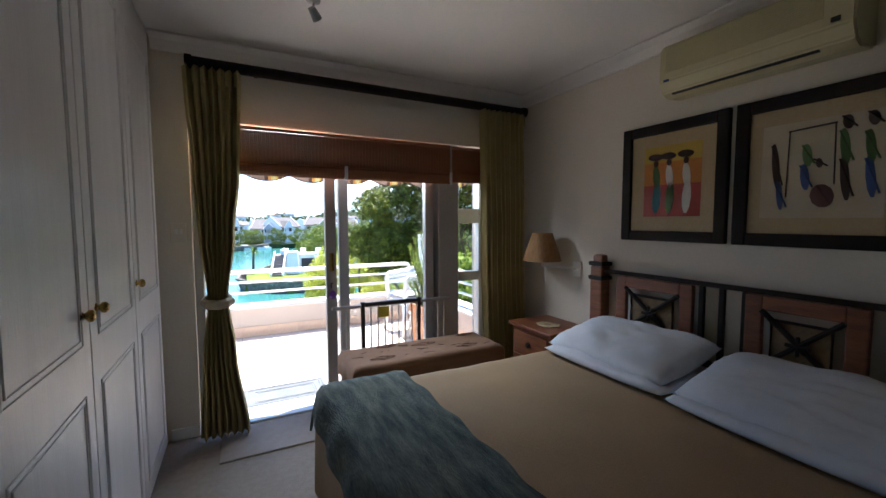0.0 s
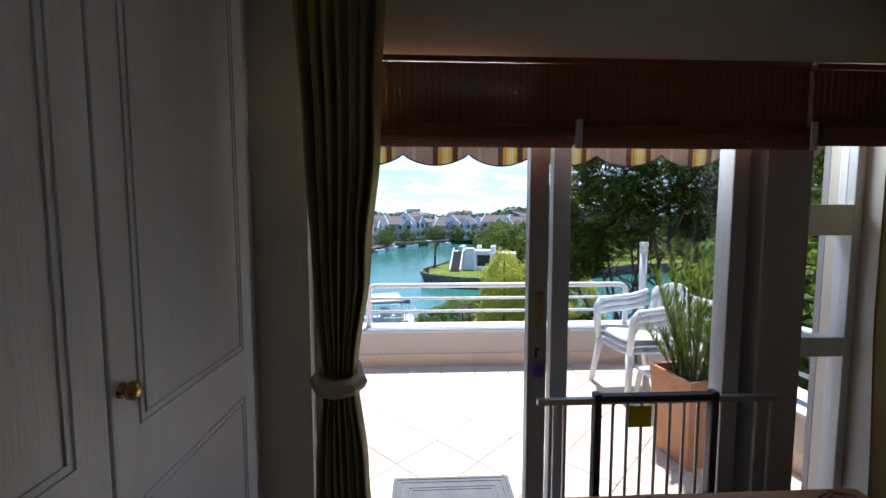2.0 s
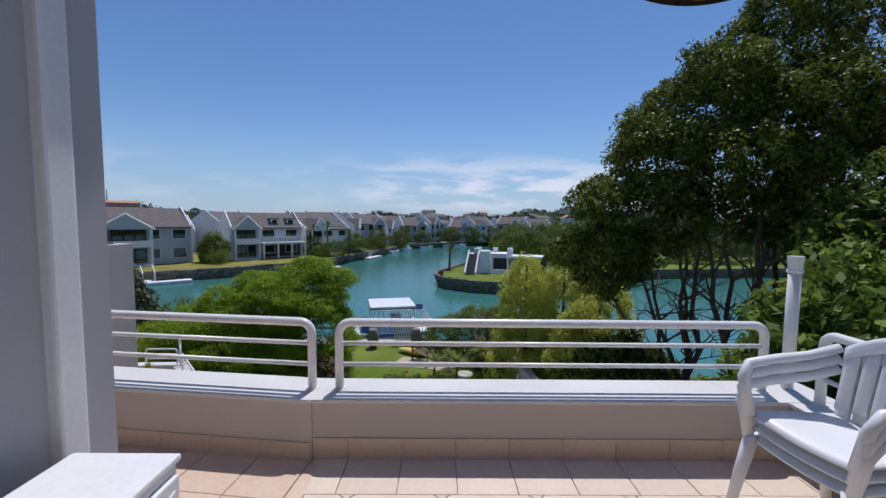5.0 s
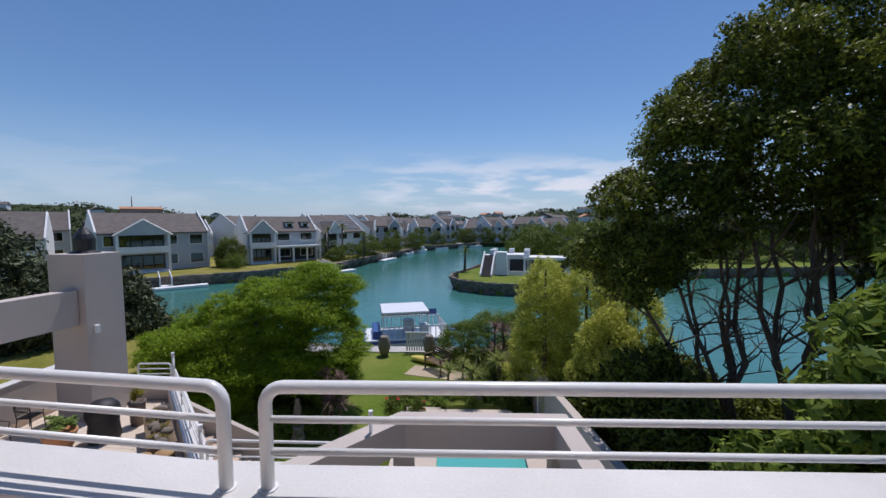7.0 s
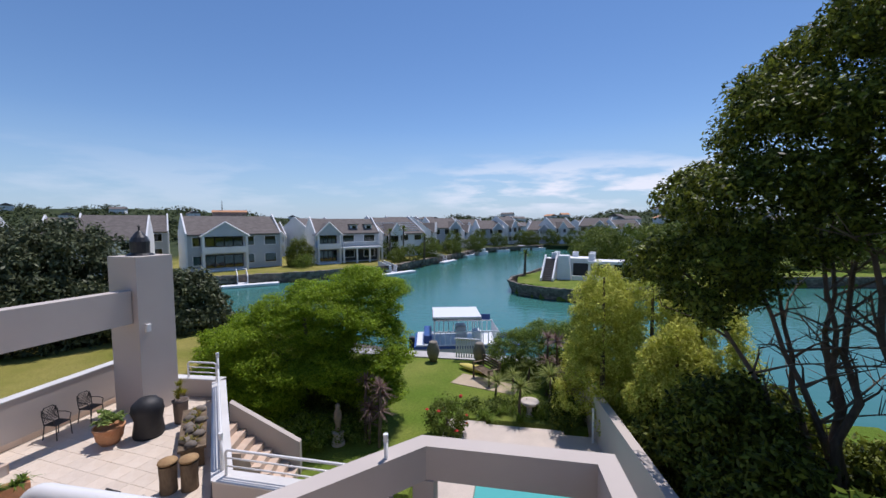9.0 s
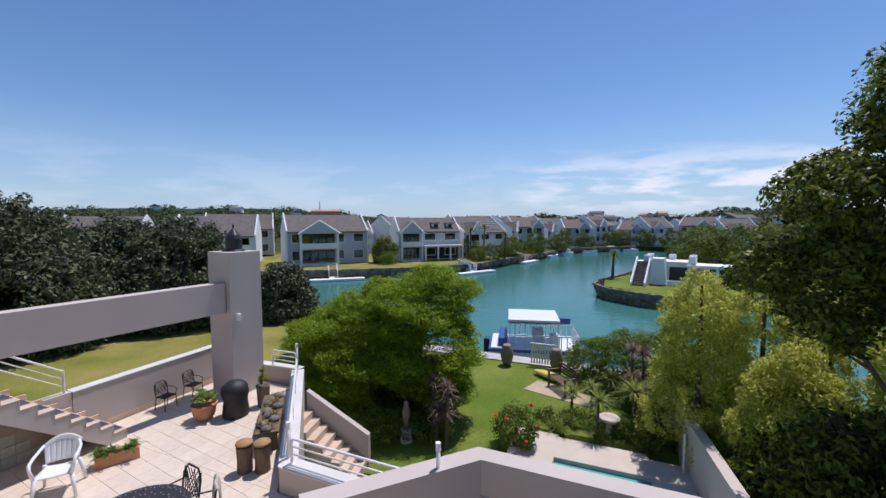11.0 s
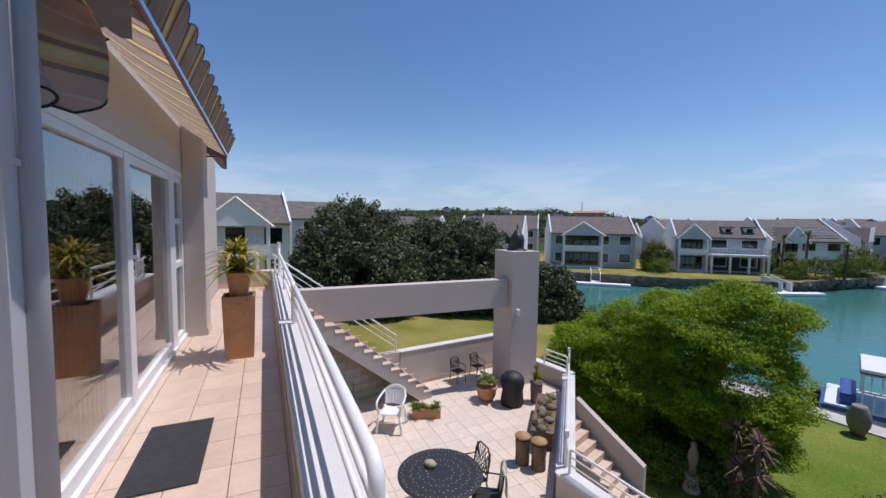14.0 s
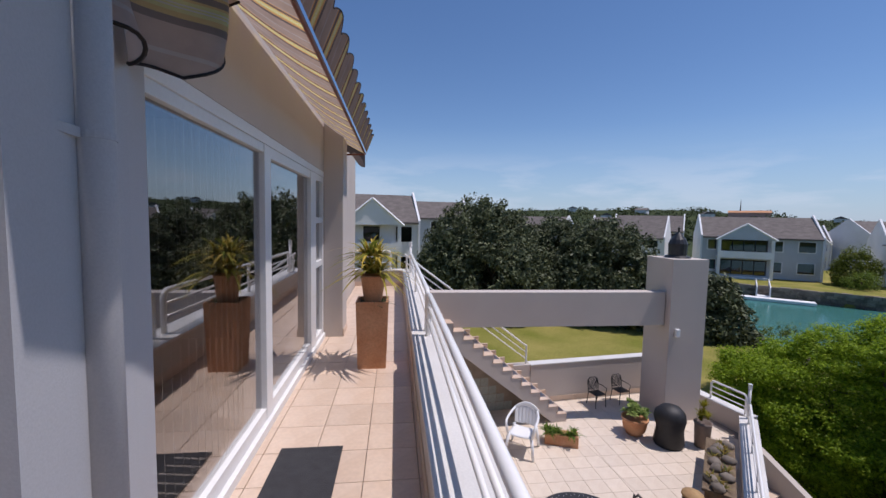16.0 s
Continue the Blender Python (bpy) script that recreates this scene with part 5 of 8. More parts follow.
# square terracotta pots with feathery green plants
M_SPIKE = leaf_mat("yellow_green_blades", (0.11, 0.17, 0.03), (0.28, 0.33, 0.07), 0.35)
M_AGAVE = leaf_mat("green_rosette_leaf", (0.16, 0.22, 0.03), (0.58, 0.42, 0.08), 0.3)


def blades(bm, base, n, length, width, spread, up=1.0, droop=0.4, seg=4, rg=rng, jit=0.0):
    """Arching strap leaves from one point."""
    for i in range(n):
        a = rg.random() * 2 * math.pi
        tilt = spread * (0.15 + 0.85 * rg.random())
        ln = length * (0.65 + 0.5 * rg.random())
        d = Vector((math.cos(a) * math.sin(tilt), math.sin(a) * math.sin(tilt), math.cos(tilt) * up))
        side = Vector((-math.sin(a), math.cos(a), 0))
        prev = None
        b0 = Vector(base) + Vector((rg.uniform(-jit, jit), rg.uniform(-jit, jit), 0))
        for k in range(seg + 1):
            s = k / seg
            p = b0 + d * ln * s + Vector((0, 0, -droop * ln * s * s))
            w = width * (1 - s) ** 0.7 * (0.6 + 0.4 * min(1, s * 4)) + 0.001
            cur = (bm.verts.new(p - side * w), bm.verts.new(p + side * w))
            if prev:
                bm.faces.new((prev[0], prev[1], cur[1], cur[0]))
            prev = cur
    return bm


def tapered_box(w0, w1, h, t=0.02):
    bm = bmesh.new()
    def ringv(w, z):
        return [bm.verts.new((sx * w / 2, sy * w / 2, z)) for sx, sy in ((-1, -1), (1, -1), (1, 1), (-1, 1))]
    rs = [ringv(w0, 0), ringv(w1, h), ringv(w1 - 2 * t, h), ringv(w1 - 2 * t - 0.01, h - 0.06)]
    bm.faces.new(rs[0][::-1])
    for A, B in zip(rs, rs[1:]):
        for j in range(4):
            bm.faces.new((A[j], A[(j + 1) % 4], B[(j + 1) % 4], B[j]))
    bm.faces.new(rs[-1])
    return bm


pp = thing("potted_plant", "square terracotta pot with a feathery green shrub", "potted plant", (1.95, 3.45, 0), 8)
part("pot", tapered_box(0.26, 0.34, 0.55), M_TERRA, pp, "terracotta pot")
part("soil", bx(-0.14, -0.14, 0.40, 0.14, 0.14, 0.50), M_SOIL, pp)
bm = bmesh.new()
for k in range(46):
    a, r = rng.random() * 6.28, 0.12 * rng.random()
    tip = Vector((math.cos(a) * (r + 0.27 * rng.random()), math.sin(a) * (r + 0.27 * rng.random()), 0.75 + 0.58 * rng.random()))
    b0 = Vector((math.cos(a) * r, math.sin(a) * r, 0.49))
    tube(bm, [b0, b0.lerp(tip, 0.5) + Vector((0, 0, 0.04)), tip], 0.006, 5, r1=0.002)
    for q in range(10):
        p = b0.lerp(tip, 0.3 + 0.07 * q)
        blades(bm, p, 5, 0.11, 0.0036, 0.7, 1.0, 0.1, 2)
part("foliage", bm, M_SPIKE, pp, "feathery yellow-green shoots")
rest = thing("plastic_stool", "white plastic stool with a stone beside the planter", "stool", (2.13, 3.98, 0))
part("top", bx(-0.17, -0.17, 0.30, 0.17, 0.17, 0.33, 0.012), M_PLASTIC, rest)
for sx in (-1, 1):
    for sy in (-1, 1):
        part("leg", tb([(sx * 0.13, sy * 0.13, 0.31), (sx * 0.17, sy * 0.17, 0.0)], 0.022, 8, r1=0.016), M_PLASTIC, rest)

# tall planter on the walkway, with two tiers
pl = thing("tall_planter", "tall terracotta planter with spiky plants on the walkway", "planter", W(3.93, -0.42, 0), -7)
pl.scale = (1.22, 1.22, 1.0)
part("lower_box", tapered_box(0.235, 0.27, 0.70), M_TERRA, pl, "weathered orange terracotta box")
part("soil", bx(-0.11, -0.11, 0.60, 0.11, 0.11, 0.665), M_SOIL, pl)
part("upper_pot", lathe([(0.075, 0.665), (0.09, 0.80), (0.105, 0.94), (0.115, 0.96), (0.10, 0.96), (0.09, 0.93), (0, 0.92)], 16), M_TERRA, pl, "narrow upper terracotta pot", True)
bm = bmesh.new()
blades(bm, (0, 0, 0.98), 90, 0.46, 0.015, 1.45, 1.0, 0.6, 5, jit=0.06)
blades(bm, (0.02, 0, 1.16), 90, 0.40, 0.015, 1.35, 1.0, 0.5, 5, jit=0.06)
part("rosette", bm, M_AGAVE, pl, "yellow-green rosette leaves")
bm = bmesh.new()
for k in range(5):
    a = k * 1.3
    blades(bm, (0.09 * math.cos(a), 0.09 * math.sin(a), 0.66), 14, 0.13, 0.010, 1.3, 1.0, 0.5, 4)
part("trailing_leaves", bm, leaf_mat("grey_green_leaf", (0.05, 0.07, 0.03), (0.14, 0.15, 0.08)), pl)
bm = bx(-0.42, -0.20, 0.0, 0.42, 0.20, 0.012, 0.003)
mt = solo("door_mat", bm, M_ASPHALT_MAT, "charcoal rubber mat outside the living room door", "mat")
mt.matrix_basis = Matrix.Translation((-2.44, 4.565, 0.001)) @ Matrix.Rotation(-TURN, 4, "Z")

# living room door and window, set in d -1.14
lw = tagged(new("window_2"), "white aluminium living room doors with curtains inside", "", "", "structure")
lw.matrix_basis = MW


def wpart(name, a, mat, bev=0.004, par=None, label=""):
    return part(name, bx(*a, bev=bev), mat, par or lw, label)


wpart("window_frame", (-4.95, -1.19, 2.05, -0.95, -1.10, 2.118), M_ALU)
wpart("window_sill", (-4.95, -1.19, -0.004, -0.95, -1.08, 0.06), M_ALU)
for x0, x1 in ((-1.20, -1.10), (-2.80, -2.66), (-4.30, -4.20), (-4.95, -4.88), (-4.47, -4.30)):
    wpart("stile", (x0, -1.185, 0.061, x1, -1.105, 2.049), M_ALU)
for x0, x1, z0, z1 in ((-2.66, -1.20, 0.061, 0.15), (-4.20, -2.80, 0.061, 0.15), (-4.20, -2.80, 1.97, 2.049), (-2.66, -1.20, 1.99, 2.049),
                       (-4.88, -4.47, 0.061, 0.12), (-4.88, -4.47, 0.95, 1.02), (-4.88, -4.47, 1.48, 1.55), (-4.88, -4.47, 1.98, 2.049)):
    wpart("rail", (x0, -1.18, z0, x1, -1.11, z1), M_ALU)
for x0, x1, z0, z1 in ((-2.66, -1.20, 0.15, 1.99), (-4.20, -2.80, 0.15, 1.97), (-4.88, -4.47, 0.12, 0.95), (-4.88, -4.47, 1.02, 1.48), (-4.88, -4.47, 1.55, 1.98)):
    g = part("pane", bx(x0, -1.150, z0, x1, -1.144, z1), M_GLASS_DARK, lw)
    g.visible_shadow = False
M_SHEER = surface("pale_blind_fabric", (0.66, 0.60, 0.52), (0.60, 0.54, 0.46), 3, 0.9, 0.2, 90)
vb = thing("vertical_blind", "pale fabric vertical blind behind the living room glass", "blind", (0, 0, 0))
vb.matrix_basis = MW
part("head_rail", bx(-2.75, -1.30, 2.03, -1.15, -1.26, 2.07, 0.004), M_ALU, vb)
for k in range(19):
    x = -1.20 - 0.082 * k
    o = part("slat", bx(-0.040, -0.0012, 0.06, 0.040, 0.0012, 2.03), M_SHEER, vb)
    o.matrix_basis = pose(x, -1.28, 0, 0, 0, 28)

# ---- lower terrace ----
TZ = -2.85
terr = [(-8.75, 6.15), (3.2, 4.8), (3.2, 8.4), (-0.80, 9.72), (-3.52, 9.78), (-6.30, 13.05), (-8.9, 12.95)]
struct("floor_terrace", prism(terr, TZ - 0.3, TZ - 0.012), M_GROUT, "grouted slab of the lower terrace")
# house wall under the balcony
struct("wall_lower", prism([tuple(W(9.2, 0.05)[:2]), tuple(W(9.2, -0.25)[:2]), tuple(W(0, -0.25)[:2]), (2.77, 4.82), (2.77, 5.06), (BEND[0], 5.06)], -5.4, -0.31), M_PLASTER, "plastered house wall below the balcony")


def wall_run(name, pts, z0, z1, w, mat, label, cap=None):
    """A wall along a line of plan points, mitred at its corners; cap: a coping of its own."""
    P = [Vector((x, y)) for x, y in pts]
    L_, R_ = [], []
    for i, p in enumerate(P):
        d0 = (p - P[i - 1]).normalized() if i else (P[1] - p).normalized()
        d1 = (P[i + 1] - p).normalized() if i < len(P) - 1 else d0
        n = Vector((-d0.y, d0.x)) + Vector((-d1.y, d1.x))
        n.normalize()
        k = w / 2 / max(0.3, n.dot(Vector((-d0.y, d0.x))))
        L_.append(p + n * k)
        R_.append(p - n * k)
    poly = [tuple(q) for q in L_] + [tuple(q) for q in reversed(R_)]
    ob = struct(name, prism(poly, z0, z1), mat, label)
    if cap:
        e = []
        for a, c in ((L_, R_), (R_, L_)):
            e.append([q + (q - s).normalized() * 0.015 for q, s in zip(a, c)])
        poly = [tuple(q) for q in e[0]] + [tuple(q) for q in reversed(e[1])]
        struct(name + "_coping", prism(poly, z1 + 0.001, z1 + 0.025), cap, "white painted coping")
    return ob


wall_run("wall_terrace_edge", [(-6.42, 12.98), (-3.56, 9.66), (-0.80, 9.62)], -5.2, -2.44, 0.28, M_PLASTER, "low plastered wall at the terrace's edge", M_COPING)
wall_run("wall_terrace_left", [(-8.90, 9.2), (-8.95, 13.0)], -5.2, -1.92, 0.22, M_PLASTER, "plastered side wall of the terrace", M_COPING)
wall_run("wall_terrace_back", [(-8.84, 13.0), (-6.42, 13.12)], -5.2, -2.44, 0.22, M_PLASTER, "low plastered wall behind the chimney", M_COPING)
wall_run("wall_left_upper", [(-8.90, 6.3), (-8.90, 9.19)], -5.2, -1.9, 0.2, M_PLASTER, "plastered wall beside the stair")
LT = "white tube railing on the terrace wall"
railing(LT, (-3.50, 9.68), (-0.98, 9.63), -2.0, -2.42, (-2.13, -2.26), 0.022, 0.014)
railing(LT, (-3.72, 9.86), (-6.20, 12.72), -2.0, -2.42, (-2.13, -2.26), 0.022, 0.014, posts=2)
railing(LT, (-6.55, 13.06), (-7.35, 13.03), -2.0, -2.42, (-2.13, -2.26), 0.022, 0.014)
capped_post((-0.84, 9.60), -2.42, -1.45)
capped_post((-6.38, 12.92), -2.42, -1.68)
capped_post((-3.66, 9.78), -2.42, -1.80)

# beam and chimney
bm = bmesh.new()
box(bm, -8.15, 0.31, -0.70, -7.85, 5.80, 0.05, 0.008)
bmesh.ops.transform(bm, matrix=MW, verts=bm.verts)
struct("beam", bm, M_PLASTER, "plastered concrete beam from house to chimney")
ch = thing("chimney", "square warm grey plastered chimney with a black cowl", "chimney", (0, 0, 0))
ch.matrix_basis = MW
part("shaft", bx(-8.60, 5.82, TZ - 0.02, -7.70, 6.68, 0.80, 0.01), M_PLASTER, ch)
part("cowl", lathe([(0.28, 0.80), (0.25, 0.84), (0.19, 0.86), (0.20, 1.12), (0.16, 1.22), (0.05, 1.36), (0.02, 1.38), (0.02, 1.46), (0.035, 1.48), (0, 1.52)], 14, None, (-8.15, 6.25, 0)), M_BLACK, ch, "black sheet metal cowl")
part("wall_light", bx(-7.705, 5.95, -0.92, -7.63, 6.05, -0.74, 0.02), M_WPAINT, ch, "small white wall light")

# stair from the walkway
NST = 16
RISE, GO = 2.85 / NST, 3.52 / NST
bm = bmesh.new()
prof = [(6.07, 0.0)]
for k in range(NST):
    prof += [(6.07 + GO * (k + 1) if k else 6.07 + GO, -RISE * k), (6.07 + GO * (k + 1), -RISE * (k + 1))]
prof = [(6.07, 0.0)]
for k in range(NST):
    y1 = 6.07 + GO * (k + 1)
    prof += [(y1, -RISE * k), (y1, -RISE * (k + 1))]
prof += [(6.07 + GO * NST - 0.32, TZ), (6.07, -0.36)]
st = tagged(new("stairs"), "tiled stair with plastered side down to the terrace", "", "", "structure")
part("flight", extrude_yz(prof, -8.74, -7.80), M_PLASTER, st)
for k in range(NST):
    y0, z = 6.07 + GO * k, -RISE * k
    part("tread_tile", bx(-8.74, y0 - 0.01, z + 0.001, -7.79, y0 + GO + 0.012, z + 0.014, 0.003), M_TILE, st)
    part("riser_tile", bx(-8.74, y0 + GO + 0.001, z - RISE + 0.014, -7.79, y0 + GO + 0.010, z, 0.002), M_TILE, st)
    part("skirting_tile", bx(-8.785, y0 + 0.012, z + 0.015, -8.742, y0 + GO + 0.01, z + 0.13, 0.003), M_TILE, st)
hr = thing("stair_railing", "white tube handrail along the stair wall", "railing", (0, 0, 0), group="white tube railings")
for dz in (0.78, 0.62, 0.46):
    part("rail", tb([(-8.86, 6.1, dz), (-8.86, 9.10, dz - 2.23)], 0.022 if dz > 0.7 else 0.014, 8), M_RAIL, hr)
part("post", tb([(-8.86, 9.10, -1.90), (-8.86, 9.10, -1.42)], 0.022, 8), M_RAIL, hr)
part("post", tb([(-8.86, 6.15, -0.2), (-8.86, 6.15, 0.76)], 0.022, 8), M_RAIL, hr)
struct("wall_under_stair", extrude_yz([(5.75, -0.25), (5.75, -2.86), (9.2, -2.86), (6.1, -0.36)], -8.70, -8.60), M_GROUT, "tiled wall under the stair")
M_SQTILE = surface("grey_green_glazed_tile", (0.40, 0.42, 0.38), (0.32, 0.35, 0.32), 6, 0.3, 0.05, 40, vary=0.12)
wus = bpy.data.objects["wall_under_stair"]
me_sq = mesh_from("wall_tile", bx(-8.599, 0.006, 0.006, -8.590, 0.194, 0.194, 0.003), M_SQTILE)
for a in range(15):
    for c in range(12):
        y, z = 6.05 + 0.2 * a, TZ + 0.2 * c
        if z + 0.2 < -0.45 - (y + 0.2 - 6.1) * 0.805:
            o = new("wall_tile", me_sq)
            o.parent = wus
            o.location = (0, y, z)

# terrace furniture
plastic_chair("white plastic armchair on the terrace tiles", pose(-6.95, 8.15, TZ, 0, 0, 52), 1, gap=0.015)


def planter_plant(name, label, loc, potf, leaves, mat, rz=0):
    p = thing(name, label, "potted plant", loc, rz)
    for nm, bmx, mx_, lb in potf:
        part(nm, bmx, mx_, p, lb, nm != "box")
    part("leaves", leaves, mat, p)
    return p


bm = bmesh.new()
for k in range(16):
    blades(bm, (rng.uniform(-0.28, 0.28), rng.uniform(-0.09, 0.09), 0.20), 16, 0.27, 0.016, 1.2, 1.0, 0.5, 4)
planter_plant("planter_box", "terracotta trough with leafy green plants", (-7.03, 9.03, TZ), [("box", bx(-0.32, -0.13, 0, 0.32, 0.13, 0.22, 0.015), M_TERRA, "")], bm, leaf_mat("mid_green_leaf", (0.06, 0.12, 0.02), (0.20, 0.28, 0.05)), 62)
POTP = [(0.0, 0.0), (0.15, 0.0), (0.22, 0.12), (0.25, 0.30), (0.27, 0.32), (0.27, 0.36), (0.24, 0.36), (0.22, 0.31), (0, 0.30)]
bm = bmesh.new()
for k in range(36):
    a, r = rng.random() * 6.28, 0.24 * rng.random()
    blades(bm, (r * math.cos(a), r * math.sin(a), 0.38 + 0.22 * rng.random()), 8, 0.16, 0.05, 1.3, 1.0, 0.4, 3)
planter_plant("potted_plant", "round terracotta pot with broad pale green leaves", (-7.05, 10.75, TZ), [("pot", lathe(POTP, 24), M_TERRA, "round terracotta pot")], bm, leaf_mat("pale_succulent_leaf", (0.13, 0.21, 0.05), (0.33, 0.40, 0.12)))
bm = bmesh.new()
for k in range(22):
    a, r = rng.random() * 6.28, 0.10 * rng.random()
    blades(bm, (r * math.cos(a), r * math.sin(a), 0.50 + 0.35 * rng.random()), 12, 0.16, 0.013, 1.0, 1.0, 0.2, 3)
planter_plant("potted_plant", "tall grey pot with a yellow-green shrub", (-6.35, 11.75, TZ), [("pot", lathe([(0, 0), (0.13, 0), (0.15, 0.45), (0.17, 0.50), (0.14, 0.50), (0.13, 0.45), (0, 0.44)], 20), surface("grey_brown_pot", (0.16, 0.12, 0.10), (0.22, 0.17, 0.14), 6, 0.8), "")], bm, leaf_mat("yellow_leaf", (0.20, 0.22, 0.03), (0.45, 0.38, 0.05)))
gr = thing("covered_grill", "kettle grill under a black fabric cover", "grill", (-6.55, 11.15, TZ))
bm = lathe([(0, 0), (0.26, 0), (0.28, 0.06), (0.25, 0.35), (0.29, 0.55), (0.27, 0.68), (0.17, 0.78), (0.05, 0.81), (0, 0.815)], 28)
for v in bm.verts:
    k = 1 + 0.05 * noise.noise(Vector((v.co.x * 6, v.co.y * 6, v.co.z * 4)))
    v.co.x *= k
    v.co.y *= k
part("cover", bm, surface("black_nylon_cover", (0.012, 0.012, 0.014), (0.02, 0.02, 0.022), 8, 0.6, 0.4, 20), gr, smooth=True)


def table_set():
    tbl = thing("patio_table", "round black cast metal table with pierced pattern", "table", (-4.16, 7.68, TZ))
    part("tabletop", lathe([(0, 0.70), (0.60, 0.70), (0.625, 0.71), (0.625, 0.735), (0.60, 0.74), (0, 0.74)], 48), M_BLACK, tbl)
    bm = bmesh.new()
    for r, n in ((0.55, 64), (0.42, 44), (0.30, 34), (0.18, 20)):
        for k in range(n):
            a = 2 * math.pi * k / n
            rr = r + 0.025 * (k % 2)
            d = 0.011
            ca, sa = rr * math.cos(a), rr * math.sin(a)
            prism([(ca - d, sa), (ca, sa - d * 0.7), (ca + d, sa), (ca, sa + d * 0.7)], 0.7402, 0.7412, bm)
    tagged(part("pierced_pattern", bm, flat_mat("pale_grey_speck", (0.58, 0.57, 0.55)), tbl, "pale pierced dots"), kind="stuff")
    part("column", tb([(0, 0, 0.05), (0, 0, 0.70)], 0.05, 12), M_BLACK, tbl)
    for k in range(3):
        a = k * 2.094
        part("foot", tb([(0, 0, 0.22), (0.22 * math.cos(a), 0.22 * math.sin(a), 0.12), (0.40 * math.cos(a), 0.40 * math.sin(a), 0.0)], 0.022, 8), M_BLACK, tbl)
    st_ = lathe([(0, 0), (0.07, 0.01), (0.085, 0.04), (0.07, 0.075), (0, 0.085)], 14)
    for v in st_.verts:
        v.co *= 1 + 0.15 * noise.noise(v.co * 14)
    s = solo("stone", st_, surface("pale_stone", (0.45, 0.40, 0.28), (0.36, 0.32, 0.22), 12, 0.9, 0.5, 60), "pale yellow stone on the table", "stone", smooth=True)
    s.matrix_basis = pose(-4.35, 7.62, TZ + 0.742, 0, 0, 20) @ Matrix.Diagonal((1.2, 0.9, 1, 1))


table_set()


def iron_chair(label, m4):
    c = thing("iron_chair", label, "chair", (0, 0, 0), group="black cast iron chairs")
    c.matrix_basis = m4
    part("seat", bx(-0.21, -0.2, 0.42, 0.21, 0.2, 0.44, 0.008), M_BLACK, c)
    for sx in (-1, 1):
        part("front_leg", tb([(sx * 0.19, -0.19, 0.43), (sx * 0.21, -0.21, 0)], 0.014, 6), M_BLACK, c)
        part("back_leg", tb([(sx * 0.19, 0.18, 0.43), (sx * 0.21, 0.24, 0)], 0.014, 6), M_BLACK, c)
        part("arm", tb([(sx * 0.20, -0.17, 0.43), (sx * 0.24, -0.18, 0.62), (sx * 0.24, 0.0, 0.65), (sx * 0.20, 0.2, 0.66)], 0.012, 6), M_BLACK, c)
    part("back_frame", tb([(-0.2, 0.18, 0.43), (-0.21, 0.23, 0.75), (-0.12, 0.25, 0.88), (0.12, 0.25, 0.88), (0.21, 0.23, 0.75), (0.2, 0.18, 0.43)], 0.014, 6), M_BLACK, c)
    bm = bmesh.new()
    for k in range(-3, 5):
        x = 0.07 * k
        for s in (-1, 1):
            a, e = Vector((x, 0.195, 0.47)), Vector((x + s * 0.26, 0.245, 0.84))
            a.x, e.x = max(-0.2, min(0.2, a.x)), max(-0.2, min(0.2, e.x))
            tube(bm, [a, e], 0.007, 5)
    part("back_lattice", bm, M_BLACK, c)
    return c


iron_chair("black cast iron chair with lattice back", pose(-4.25, 8.28, TZ, 0, 0, -6))
iron_chair("black cast iron chair draped with a pale towel", pose(-3.74, 8.20, TZ, 0, 0, -38))
iron_chair("black cast iron chair pushed against the wall", pose(-8.35, 10.75, TZ, 0, 0, 95) @ Matrix.Scale(0.72, 4))
iron_chair("black cast iron chair pushed against the wall", pose(-8.40, 11.45, TZ, 0, 0, 95) @ Matrix.Scale(0.72, 4))
tw = solo("towel", sheet(10, 14, lambda u, v: Vector((-0.19 + 0.38 * u, 0.25 + 0.045 * math.cos(math.pi * v) + 0.01 * math.sin(u * 9), 0.52 + 0.385 * math.sin(math.pi * v) ** 0.35)), thick=0.01), surface("pale_towel", (0.55, 0.48, 0.40), (0.5, 0.43, 0.35), 8, 0.95, 0.5, 120), "pale towel over a chair's back", "towel", smooth=True)
tw.matrix_basis = pose(-3.74, 8.20, TZ, 0, 0, -38)
sm = thing("bird_bath", "shallow glass bowl on a low stand", "bowl", (-2.1, 9.05, TZ))
part("stand", lathe([(0, 0), (0.15, 0), (0.05, 0.06), (0.05, 0.42), (0.12, 0.46), (0, 0.46)], 16), M_PLASTER, sm)
part("bowl", lathe([(0, 0.46), (0.12, 0.465), (0.24, 0.52), (0.26, 0.56), (0.245, 0.56), (0.22, 0.525), (0, 0.49)], 28), surface("grey_green_glaze", (0.32, 0.36, 0.32), (0.26, 0.30, 0.27), 7, 0.25), sm, smooth=True)

